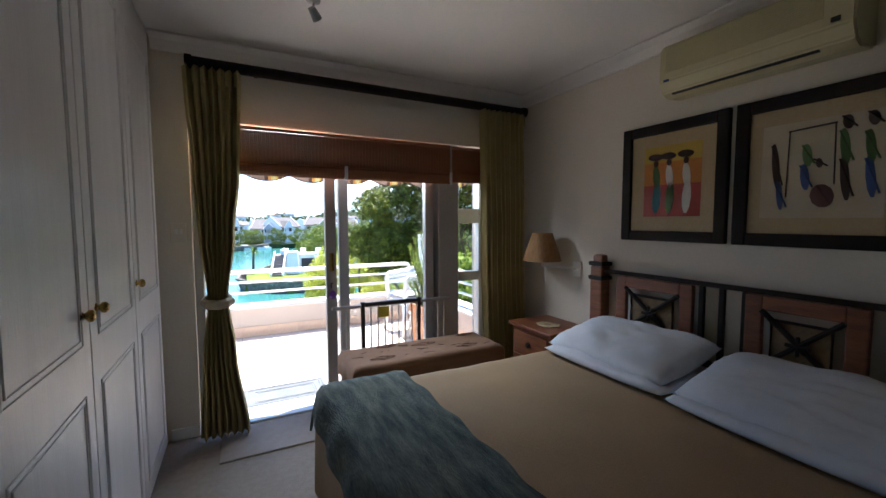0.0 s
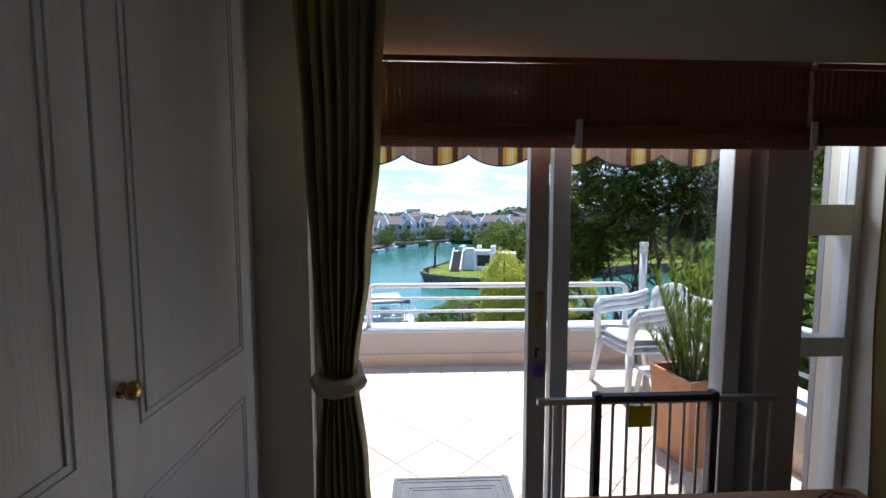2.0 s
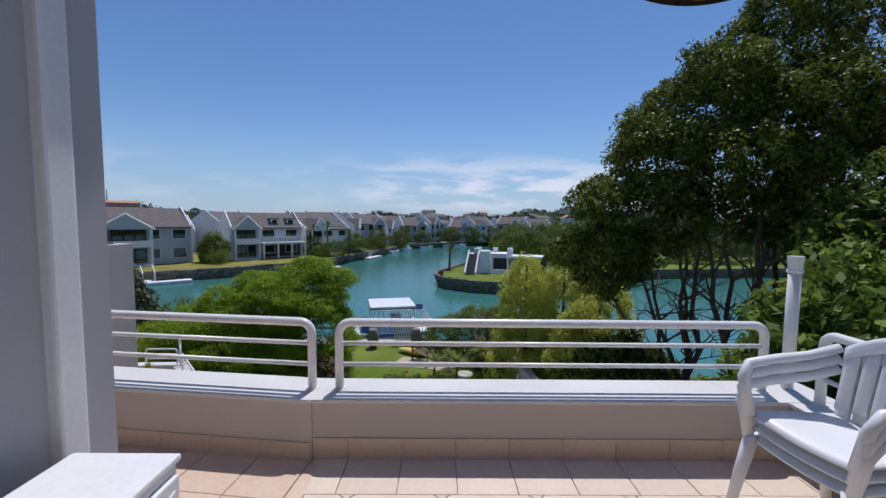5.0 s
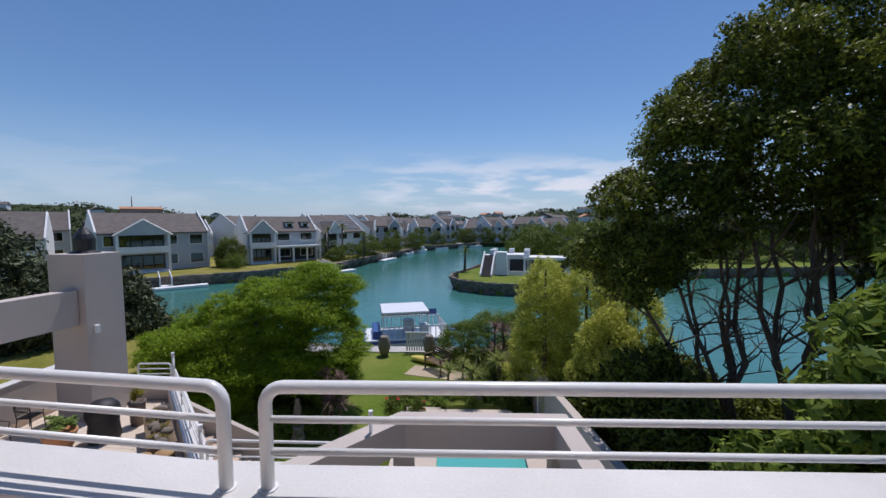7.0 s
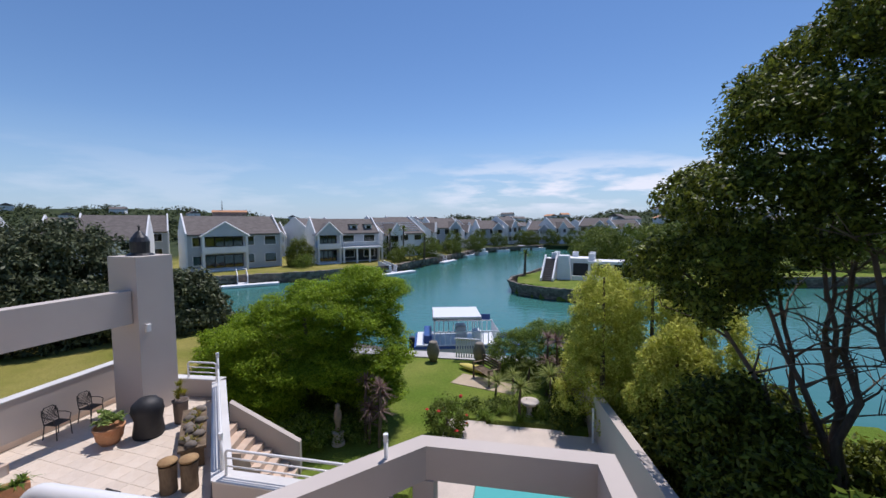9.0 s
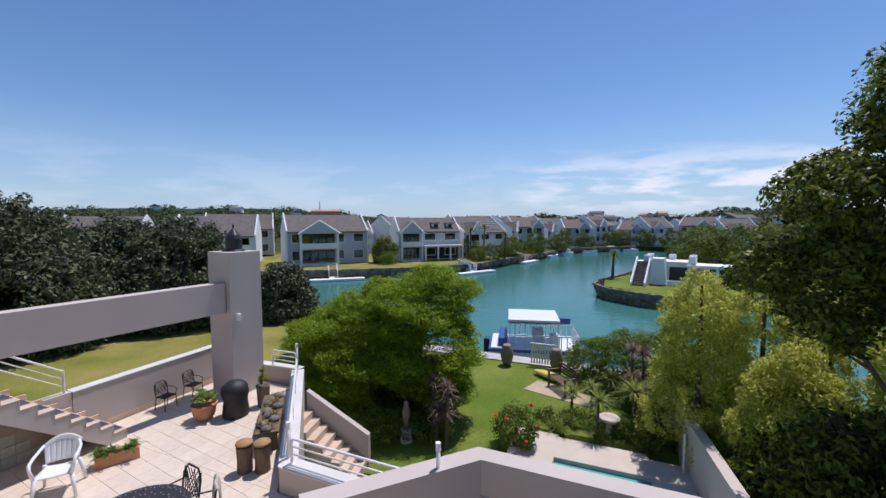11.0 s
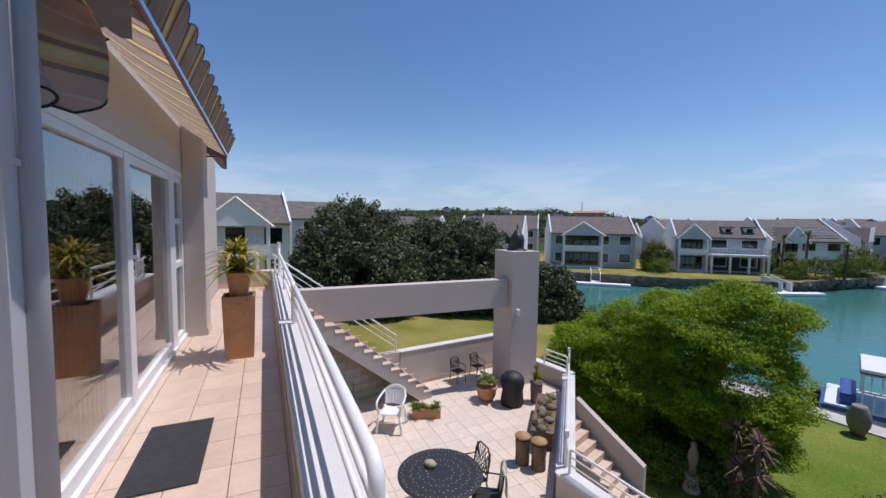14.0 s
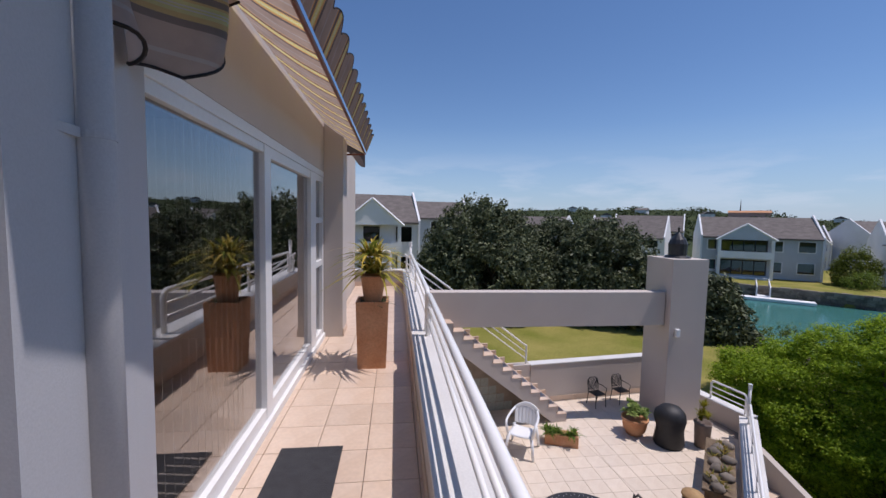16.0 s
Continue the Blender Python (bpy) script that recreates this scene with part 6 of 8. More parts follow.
# planting shelf with logs, stones and succulents along the terrace wall
sh = thing("plant_bench", "weathered plank bench laden with succulents and driftwood", "bench", (-5.30, 10.98, TZ), 131)
M_LOG = surface("weathered_log", (0.13, 0.085, 0.05), (0.22, 0.16, 0.10), 9, 0.9, 0.7, 40, stretch=(1, 1, 0.3), dirt=0.5)
part("plank", bx(-0.95, -0.22, 0.36, 0.85, 0.22, 0.41, 0.012), M_LOG, sh)
for x in (-0.8, 0.6):
    part("support", bx(x - 0.06, -0.18, 0, x + 0.06, 0.18, 0.36, 0.01), M_LOG, sh)
bm = bmesh.new()
for k in range(14):
    blades(bm, (rng.uniform(-0.8, 0.7), rng.uniform(-0.15, 0.15), 0.43), 12, 0.15, 0.018, 1.2, 1.0, 0.2, 3)
part("succulents", bm, leaf_mat("mixed_succulents", (0.10, 0.13, 0.04), (0.42, 0.30, 0.08)), sh, "mixed yellow and green succulents")
for i in range(9):
    bmx = lathe([(0, 0), (0.09, 0.01), (0.10, 0.05), (0.06, 0.09), (0, 0.10)], 10)
    for v in bmx.verts:
        v.co *= 1 + 0.35 * noise.noise(v.co * 11 + Vector((i, 0, 0)))
    o = part("rock", bmx, M_STONE, sh, smooth=True)
    o.matrix_basis = pose(-0.85 + 0.19 * i, 0.12 * math.sin(i * 2.2), 0.405, 0, 0, 50 * i) @ Matrix.Diagonal((1.2, 1.0, 1.0, 1))
for i, (x, y) in enumerate(((-4.62, 9.72), (-4.34, 9.85))):
    lg = thing("log_stump", "upright cut log with a pale round stone on top", "log", (x, y, TZ), group="log stumps")
    part("trunk", lathe([(0, 0), (0.13, 0), (0.125, 0.22), (0.135, 0.46), (0, 0.46)], 14), M_LOG, lg, smooth=False)
    part("stone", lathe([(0, 0.46), (0.10, 0.47), (0.15, 0.50), (0.14, 0.53), (0, 0.55)], 14), surface("ochre_stone", (0.42, 0.27, 0.12), (0.34, 0.2, 0.09), 9, 0.85, 0.4), lg, smooth=True)
# garden stair and its outer wall
gs = tagged(new("garden_stairs"), "tiled steps from the terrace to the garden", "", "", "structure")
MG = Matrix.Translation((-6.10, 12.62, 0)) @ Matrix.Rotation(radians(13.5), 4, "Z")
for k in range(8):
    o = part("step", bx(0.21 * k, -0.40, -5.2, 0.21 * (k + 1), 0.40, -3.50 - 0.175 * k, 0.006), M_TILE, gs)
    o.matrix_basis = MG
bm = bmesh.new()
poly = [(-6.22, 13.06), (-4.54, 13.46), (-4.58, 13.62), (-6.26, 13.22)]
lo = [bm.verts.new((x, y, -5.3)) for x, y in poly]
hi = [bm.verts.new((x, y, z)) for (x, y), z in zip(poly, (-3.0, -4.1, -4.1, -3.0))]
bm.faces.new(lo[::-1])
bm.faces.new(hi)
for i in range(4):
    bm.faces.new((lo[i], lo[(i + 1) % 4], hi[(i + 1) % 4], hi[i]))
struct("wall_garden_stair", bm, M_PLASTER, "sloping plastered wall beside the garden steps")

# pergola frame over the pool
wall_run("pergola_beam", [(-2.1, 8.35), (-0.42, 10.14), (2.20, 10.12), (2.34, 8.0)], -2.32, -1.80, 0.30, M_PLASTER, "plastered pergola beam over the pool", None)
for x, y in ((-0.40, 10.12), (2.18, 10.10)):
    struct("pergola_column", bx(x - 0.16, y - 0.16, -5.2, x + 0.16, y + 0.16, -2.321), M_PLASTER, "plastered pergola column")

# ---- far shore, lagoon edge, garden ----
def stones_along(name, label, pts, z0, z1, size, depth=0.5, seed=1):
    """A rough stone bank: many small blocks stacked along a line; one object."""
    rg = random.Random(seed)
    V, F_ = [], []
    for (xa, ya), (xb, yb) in zip(pts, pts[1:]):
        ln = math.hypot(xb - xa, yb - ya)
        ux, uy = (xb - xa) / ln, (yb - ya) / ln
        rows = max(2, int((z1 - z0) / (size * 0.55)))
        for r in range(rows):
            s = -rg.random() * size
            while s < ln:
                w = size * (0.6 + 0.9 * rg.random())
                h = (z1 - z0) / rows * (0.85 + 0.4 * rg.random())
                o = depth * (0.5 - r / rows) * 0.9 + 0.12 * size * rg.uniform(-1, 1)
                zc = z0 + (z1 - z0) * (r + 0.5) / rows
                b = len(V)
                for cs, cn, cz in ((0, -1, -1), (1, -1, -1), (1, 1, -1), (0, 1, -1), (0, -1, 1), (1, -1, 1), (1, 1, 1), (0, 1, 1)):
                    ss = s + cs * w + rg.uniform(-.12, .12) * w
                    nn = o + cn * size * 0.45 + rg.uniform(-.1, .1) * size
                    V.append((xa + ux * ss + uy * nn, ya + uy * ss - ux * nn, zc + cz * h / 2 + rg.uniform(-.08, .08) * h))
                F_ += [(b, b + 3, b + 2, b + 1), (b + 4, b + 5, b + 6, b + 7), (b, b + 1, b + 5, b + 4), (b + 1, b + 2, b + 6, b + 5), (b + 2, b + 3, b + 7, b + 6), (b + 3, b, b + 4, b + 7)]
                s += w * 0.95
    me = bpy.data.meshes.new(name)
    me.from_pydata(V, [], F_)
    me.materials.append(M_STONEI)
    return tagged(new(name, me), label, "stone bank", "", "stuff")


M_STONEI = surface("mixed_brown_shore_stone", (0.15, 0.12, 0.095), (0.27, 0.225, 0.18), 1.2, 0.9, 0.5, 9, dirt=0.5, vary=0.35, island=True)
stones_along("stone_bank", "brown stone retaining bank of the far shore", [(7, 121), (-8.8, 105), (-12, 88), (-15, 76.6), (-18.7, 62)], WATER - 0.3, -4.85, 0.9, 1.2, 2)
stones_along("stone_bank", "dark brown dry stone wall along the far shore", [(-18.7, 62), (-26.8, 53.2), (-37.4, 46), (-75, 22)], WATER - 0.3, -4.8, 0.55, 0.5, 3)
stones_along("stone_bank", "dry stone wall round the grassy point", [(75, 62), (30, 56), (15, 47.5), (9.5, 44.0), (6.1, 43.9), (3.9, 44.5), (1.2, 46.6), (0.1, 49), (0.3, 52), (3, 58), (8, 75), (14, 95)], WATER - 0.3, -4.85, 0.30, 0.7, 4)
stones_along("stone_bank", "low stone edge of the near bank", [(-21, 27.5), (-10, 24.4), (-5.5, 23.4)], WATER - 0.3, -4.9, 0.4, 0.4, 5)

M_ROOF = surface("weathered_grey_roof_tile", (0.13, 0.11, 0.10), (0.19, 0.165, 0.15), 1.5, 0.9, 0.6, 14, stretch=(1, 1, 3), dirt=0.5)
M_HOUSE = surface("grey_painted_house_wall", (0.50, 0.52, 0.55), (0.44, 0.46, 0.49), 0.6, 0.85, 0.3, 20, dirt=0.2)
M_HOUSEW = surface("white_painted_house_wall", (0.82, 0.82, 0.82), (0.74, 0.74, 0.74), 0.6, 0.85, 0.3, 20, dirt=0.15)
M_PANE = glass_mat("dark_far_glass", (0.06, 0.07, 0.08), 0.12)
# near-black colour that paints the shade inside house openings; also on boat cabins
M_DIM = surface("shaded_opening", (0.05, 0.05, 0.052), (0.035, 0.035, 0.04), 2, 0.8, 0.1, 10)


def gable_house(label, loc, rz, w, d, h, rh, wall, storeys=2, wing=None, balcony=False, solar=False, dormers=0, bays=3):
    """A house: w along its front (local x), d deep (local +y is away from the water), eaves h, roof rh; parapet gables at both ends."""
    ho = thing("house", label, "house", loc, rz, group="lagoon houses")
    part("wall", bx(-w / 2, 0, 0, w / 2, d, h), wall, ho)
    bm = extrude_yz([(-0.35, h - 0.12), (d / 2, h + rh), (d + 0.35, h - 0.12), (d + 0.35, h - 0.3), (d / 2, h + rh - 0.2), (-0.35, h - 0.3)], -w / 2 + 0.15, w / 2 - 0.15)
    roof = part("roof", bm, M_ROOF, ho)
    for x in (-w / 2 - 0.05, w / 2 - 0.15):
        bm = extrude_yz([(-0.2, 0), (-0.2, h + 0.05), (d / 2, h + rh + 0.35), (d + 0.2, h + 0.05), (d + 0.2, 0)], x, x + 0.2)
        part("gable", bm, M_HOUSEW, ho)
    sh_ = h / storeys
    for s_ in range(storeys):
        for k in range(bays):
            x = -w / 2 + w * (k + 0.5) / bays
            ww = w / bays * 0.28
            wi = part("window", bx(x - ww, -0.05, sh_ * s_ + 0.75, x + ww, 0.0, sh_ * s_ + sh_ * 0.82), M_HOUSEW, ho)
            part("pane", bx(x - ww + 0.1, -0.08, sh_ * s_ + 0.85, x + ww - 0.1, -0.04, sh_ * s_ + sh_ * 0.80), M_PANE, wi)
    if wing:
        x0, x1, dep, gh = wing
        part("wing_wall", bx(x0, -dep + 1.3, 0, x1, -0.001, h), wall, ho)
        xm = (x0 + x1) / 2
        bm = bmesh.new()
        a = [bm.verts.new((x, -dep, z)) for x, z in ((x0 - 0.1, h - 0.4), (xm, h + gh), (x1 + 0.1, h - 0.4))]
        c = [bm.verts.new((x, -dep + 0.25, z)) for x, z in ((x0 - 0.1, h - 0.4), (xm, h + gh), (x1 + 0.1, h - 0.4))]
        bm.faces.new(a)
        bm.faces.new(c[::-1])
        for i in range(3):
            j = (i + 1) % 3
            bm.faces.new((a[i], a[j], c[j], c[i]))
        part("wing_gable", bm, wall, ho)
        for sx, xe in ((-1, x0 - 0.25), (1, x1 + 0.25)):
            bm = bmesh.new()
            tube(bm, [(xe, -dep - 0.05, h - 0.42), (xm, -dep - 0.05, h + gh + 0.08)], 0.11, 4)
            part("barge_board", bm, M_HOUSEW, ho)
            bm = bmesh.new()
            q = [(xe, -dep + 0.26, h - 0.40), (xm, -dep + 0.26, h + gh), (xm, d * 0.35, h + gh), (xe, d * 0.2, h - 0.40)]
            bm.faces.new([bm.verts.new(p) for p in q])
            part("wing_roof", bm, M_ROOF, ho)
        for s_ in range(storeys):
            z = sh_ * s_
            # flat dark panel: the porch's shade put into colour
            part("porch_shade_panel", bx(x0 + 0.4, -dep + 1.26, z + 0.35, x1 - 0.4, -dep + 1.31, z + sh_ * 0.86), M_DIM, ho)
            for k in range(4):
                xa = x0 + 0.5 + (x1 - x0 - 1.0) * k / 4
                part("pane", bx(xa + 0.06, -dep + 1.20, z + 0.4, xa + (x1 - x0 - 1.0) / 4 - 0.06, -dep + 1.25, z + sh_ * 0.8), M_PANE, ho)
            part("porch_slab", bx(x0, -dep, z - 0.12, x1, -dep + 1.29, z + 0.12), M_HOUSEW, ho)
            if s_:
                part("balustrade", bx(x0, -dep, z + 0.12, x1, -dep + 0.1, z + 0.75), M_HOUSEW, ho)
        for x in (x0, x1 - 0.3):
            part("porch_column", bx(x, -dep + 0.02, 0, x + 0.3, -dep + 0.32, h - 0.3), M_HOUSEW, ho)
    if balcony:
        x0, x1 = balcony
        part("balcony_slab", bx(x0, -2.2, h * 0.5 - 0.15, x1, -0.001, h * 0.5 + 0.1), M_HOUSEW, ho)
        n = int((x1 - x0) / 0.3)
        bm = bmesh.new()
        for k in range(n + 1):
            x = x0 + (x1 - x0) * k / n
            box(bm, x - 0.03, -2.18, h * 0.5 + 0.1, x + 0.03, -2.12, h * 0.5 + 0.95)
        box(bm, x0, -2.2, h * 0.5 + 0.95, x1, -2.1, h * 0.5 + 1.03)
        tagged(part("balustrade", bm, M_HOUSEW, ho), kind="stuff")
        for k in range(4):
            x = x0 + 0.1 + (x1 - x0 - 0.2) * k / 3
            part("column", bx(x - 0.12, -2.15, 0, x + 0.12, -1.9, h * 0.5 - 0.15), M_HOUSEW, ho)
        # dark sheet on the wall paints the shade under the balcony
        part("porch_shade_panel", bx(x0 + 0.2, -0.02, 0.2, x1 - 0.2, 0.005, h * 0.42), M_DIM, ho)
    for k in range(dormers):
        x = w / 2 - 1.6 - 2.6 * k
        part("dormer", bx(x - 0.6, d * 0.12, h + 0.2, x + 0.6, d * 0.4, h + 1.25), M_HOUSEW, ho)
        part("dormer_roof", prism([(x - 0.75, d * 0.08), (x + 0.75, d * 0.08), (x + 0.75, d * 0.42), (x - 0.75, d * 0.42)], h + 1.25, h + 1.4), M_ROOF, ho)
        part("dormer_pane", bx(x - 0.35, d * 0.12 - 0.03, h + 0.4, x + 0.35, d * 0.12 - 0.001, h + 1.1), M_PANE, ho)
    if solar:
        for k in range(5):
            y = 0.3 + 0.6 * k
            z = h - 0.12 + rh * (y + 0.35) / (d / 2 + 0.35)
            part("roof_slat", bx(-w / 2 + 0.8, y, z + 0.1, w / 2 - 0.8, y + 0.2, z + 0.22), M_HOUSEW, ho)
    return ho


LG = -4.9
# front faces run along the far shore; local -y faces the water
gable_house("grey two-storey house with a gabled double porch", (-39.2, 55.3, LG), 50, 12.4, 8, 5.2, 2.5, M_HOUSE, 2, (-4.5, 1.2, 1.6, 1.5), bays=4)
gable_house("grey gabled house with a railed white balcony", (-27.3, 67.2, LG), 42, 11.0, 7, 5.0, 2.3, M_HOUSE, 2, (-5.4, -1.6, 1.4, 1.6), (-1.5, 5.3), dormers=2)
gable_house("white house with slatted roof and steep gables", (-21.0, 79, LG), 60, 11, 9, 4.6, 3.0, M_HOUSEW, 2, (-5.2, -1.5, 1.6, 1.8), solar=True)
gable_house("white lagoon house with grey roof", (-52.5, 46, LG), 42, 11, 9, 4.6, 2.9, M_HOUSEW, 2)
k = 0
for x, y, rz, w, mt in ((-18.5, 92, 98, 8.5, M_HOUSEW), (-17, 103, 40, 8, M_HOUSE), (-13, 113, 84, 9, M_HOUSEW), (-7, 121, 22, 7.5, M_HOUSE), (-0.5, 127, 62, 8.5, M_HOUSEW), (7, 132, -20, 8, M_HOUSE), (14.5, 131, 38, 8, M_HOUSEW), (23, 133, -28, 9, M_HOUSE), (33, 130, 24, 9, M_HOUSEW),
                        (-31, 90, 75, 9, M_HOUSEW), (-28, 108, 50, 10, M_HOUSE), (-24, 122, 95, 9, M_HOUSEW), (-14, 138, 40, 10, M_HOUSEW), (-2, 145, 70, 9, M_HOUSE), (10, 150, 15, 10, M_HOUSEW), (26, 150, 50, 10, M_HOUSE), (-64, 60, 45, 12, M_HOUSE), (-50, 74, 48, 12, M_HOUSEW), (-40, 84, 80, 10, M_HOUSE), (-78, 44, 40, 12, M_HOUSEW)):
    k += 1
    gable_house("distant %s gabled lagoon house" % ("white" if mt is M_HOUSEW else "grey"), (x, y, LG + 0.1 * (k % 3)), rz, w, 8, 4.3 + 0.45 * (k % 3), 2.3 + 0.5 * (k % 2), mt, 2, (-w / 2 + 0.5, -w / 2 + 3.8, 1.2, 1.7) if k % 2 else (w / 2 - 3.8, w / 2 - 0.5, 1.2, 1.5), bays=3)
# neighbour's gable house
nh = gable_house("pale grey brick neighbour house with a white gable", (-37.5, 7.2, -4.2), 90, 9.0, 7.6, 5.6, 2.6, M_HOUSEW, 2, (-2.6, 2.6, 1.2, 1.9))
gable_house("grey neighbour house behind the trees", (-47, 15.5, -4.0), 84, 8.0, 7.6, 5.9, 2.0, M_HOUSE, 2)

# isle house: white walls, stair tower, flat roofs
ih = thing("house", "low white modern house with a tapering stair tower", "house", (4.3, 51.0, LG), -12)
ih.scale = (0.72, 0.72, 0.72)
bm = bmesh.new()
lo = [bm.verts.new(p) for p in ((1.1, -0.3, 0), (3.3, -0.3, 0), (3.3, 2.4, 0), (1.1, 2.4, 0))]
hi = [bm.verts.new(p) for p in ((1.35, 0.1, 3.7), (2.9, 0.1, 3.7), (2.9, 2.4, 3.7), (1.35, 2.4, 3.7))]
bm.faces.new(lo[::-1])
bm.faces.new(hi)
for i in range(4):
    bm.faces.new((lo[i], lo[(i + 1) % 4], hi[(i + 1) % 4], hi[i]))
part("tower", bm, M_HOUSEW, ih)
part("main_wall", bx(0.2, 2.41, 0, 6.4, 6.4, 2.95), M_HOUSEW, ih)
part("roof_terrace", bx(0.0, 2.30, 2.951, 6.6, 6.6, 3.15), M_HOUSEW, ih)
for x, y in ((0.0, 2.3), (5.7, 2.3), (0.0, 5.7), (5.7, 5.7), (3.0, 5.7)):
    part("merlon", bx(x, y, 3.151, x + 0.9, y + 0.9, 3.95), M_HOUSEW, ih)
for k in range(13):
    part("outer_step", bx(-0.75, -2.4 + 0.36 * k, 0, 0.75, -2.4 + 0.36 * (k + 1), 0.235 * (k + 1)), M_ROOF, ih)
for x in (-1.0, 0.751):
    part("stair_parapet", extrude_yz([(-2.7, 0), (-2.7, 0.45), (2.29, 3.7), (2.29, 0)], x, x + 0.24), M_HOUSEW, ih)
part("landing", bx(-1.0, 2.3, 0, 0.19, 4.4, 3.05), M_HOUSEW, ih)
# the two opening boxes are dark sheets painting the shade indoors
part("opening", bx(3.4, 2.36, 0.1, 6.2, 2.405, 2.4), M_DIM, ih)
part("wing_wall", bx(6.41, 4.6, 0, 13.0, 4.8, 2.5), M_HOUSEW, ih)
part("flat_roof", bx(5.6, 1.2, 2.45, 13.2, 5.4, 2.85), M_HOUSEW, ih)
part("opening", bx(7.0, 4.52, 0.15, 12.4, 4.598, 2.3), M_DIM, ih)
for k in range(4):
    part("pane", bx(7.1 + 1.3 * k, 4.46, 0.25, 8.25 + 1.3 * k, 4.50, 2.2), M_PANE, ih)
for x in (5.7, 9.0):
    part("column", bx(x, 1.3, 0, x + 0.35, 1.65, 2.449), M_HOUSEW, ih)
part("terrace_wall", bx(3.4, -0.2, 0, 9.5, 0.0, 0.7), M_HOUSEW, ih)
part("fin_wall", extrude_yz([(-1.8, 0), (-1.2, 3.1), (1.19, 2.85), (1.19, 0)], 12.6, 12.95), M_HOUSEW, ih)
# jetties and moored boats
M_DOCK = surface("bleached_concrete", (0.52, 0.50, 0.47), (0.44, 0.42, 0.39), 2, 0.85, 0.3, 30, dirt=0.3)


def jetty(loc, rz, w):
    j = thing("jetty", "white floating jetty with a railed gangway", "jetty", loc, rz, group="lagoon jetties")
    part("float", bx(-w / 2, -1.2, 0.02, w / 2, 0, 0.32, 0.04), M_HOUSEW, j)
    part("gangway", bx(-0.6, 0, 0.25, 0.6, 3.0, 0.38), M_HOUSEW, j)
    for sx in (-0.6, 0.52):
        part("gangway_rail", extrude_yz([(0, 0.38), (0, 1.3), (3.0, 1.9), (3.0, 0.38)], sx, sx + 0.08), M_HOUSEW, j)


jetty((-32.4, 47.6, WATER), 41, 8.0)
jetty((-17.5, 61.5, WATER), 60, 7.0)
jetty((-13.2, 80.5, WATER), 75, 6.0)
for i, (x, y, rz) in enumerate(((-10.2, 93, 70), (-8, 101, 60), (-3.5, 110, 40), (1.5, 116, 30), (5.5, 119, 5))):
    bt = thing("moored_boat", "small white moored motorboat", "boat", (x, y, WATER), rz, group="moored boats")
    bm = prism([(-2.2, -0.8), (1.4, -0.8), (2.6, 0), (1.4, 0.8), (-2.2, 0.8)], -0.1, 0.6)
    part("hull", bm, M_HOUSEW, bt)
    part("cabin", bx(-0.9, -0.6, 0.6, 0.7, 0.6, 1.4 if i % 2 else 1.1, 0.08), M_HOUSEW if i % 2 else M_DIM, bt)

# pontoon boat at the garden's dock
pb = thing("pontoon_boat", "white and blue pontoon boat with a flat canopy", "boat", (-2.42, 26.75, WATER), 13)
M_BLUE = flat_mat("marine_blue", (0.035, 0.09, 0.30), 0.35)
for y in (-1.0, 1.0):
    part("pontoon", tb([(-2.5, y, 0.18), (1.9, y, 0.18), (2.5, y, 0.30)], 0.34, 14), flat_mat("grey_aluminium_hull", (0.42, 0.43, 0.45), 0.4), pb, smooth=True)
part("hull", bx(-2.5, -1.3, 0.30, 2.1, 1.3, 0.80, 0.06), flat_mat("white_gelcoat", (0.62, 0.62, 0.62), 0.3), pb)
part("deck", bx(-2.4, -1.35, 0.96, 2.3, 1.35, 1.04, 0.03), M_PLASTIC, pb)
part("blue_band", bx(-2.52, -1.37, 0.801, 2.0, 1.37, 0.959, 0.02), M_BLUE, pb)
part("canopy", bx(-1.5, -1.3, 2.42, 1.15, 1.3, 2.55, 0.04), M_PLASTIC, pb, "flat white canopy")
for x in (-1.4, 1.05):
    for y in (-1.2, 1.2):
        part("canopy_post", tb([(x, y, 1.0), (x, y, 2.43)], 0.03, 6), M_PLASTIC, pb)
for y in (-1.28, 1.28):
    bm = bmesh.new()
    for k in range(13):
        x = -1.4 + 3.5 * k / 12
        box(bm, x - 0.025, y - 0.02, 1.04, x + 0.025, y + 0.02, 1.68)
    box(bm, -1.45, y - 0.03, 1.68, 2.15, y + 0.03, 1.74)
    tagged(part("side_rail", bm, M_PLASTIC, pb, "white slatted side rail"), kind="stuff")
bm = bmesh.new()
for k in range(14):
    y = -1.25 + 2.5 * k / 13
    box(bm, 2.1, y - 0.03, 1.04, 2.15, y + 0.03, 1.68)
part("front_rail", bm, M_PLASTIC, pb)
part("seat", bx(-2.0, -1.1, 1.04, -1.55, 1.1, 1.48, 0.08), M_BLUE, pb, "blue seat block")
part("canopy_trim", bx(-1.52, -1.32, 2.38, 1.17, 1.32, 2.419, 0.01), M_BLACK, pb, "dark canopy edge")
part("blue_panel", bx(1.3, 1.22, 1.75, 2.0, 1.26, 2.1, 0.01), M_BLUE, pb)
part("console", bx(-0.2, -0.4, 1.04, 0.4, 0.4, 1.80, 0.06), M_PLASTIC, pb)
part("seat", bx(0.7, -1.1, 1.04, 1.2, -0.3, 1.66, 0.08), M_PLASTIC, pb)
part("engine", bx(-2.85, -0.2, 0.3, -2.53, 0.2, 1.15, 0.08), M_BLACK, pb)
for y in (-0.8, 0.9):
    part("bow_step", bx(2.3, y - 0.35, 0.80, 3.3, y + 0.35, 0.92, 0.04), M_BLUE, pb)
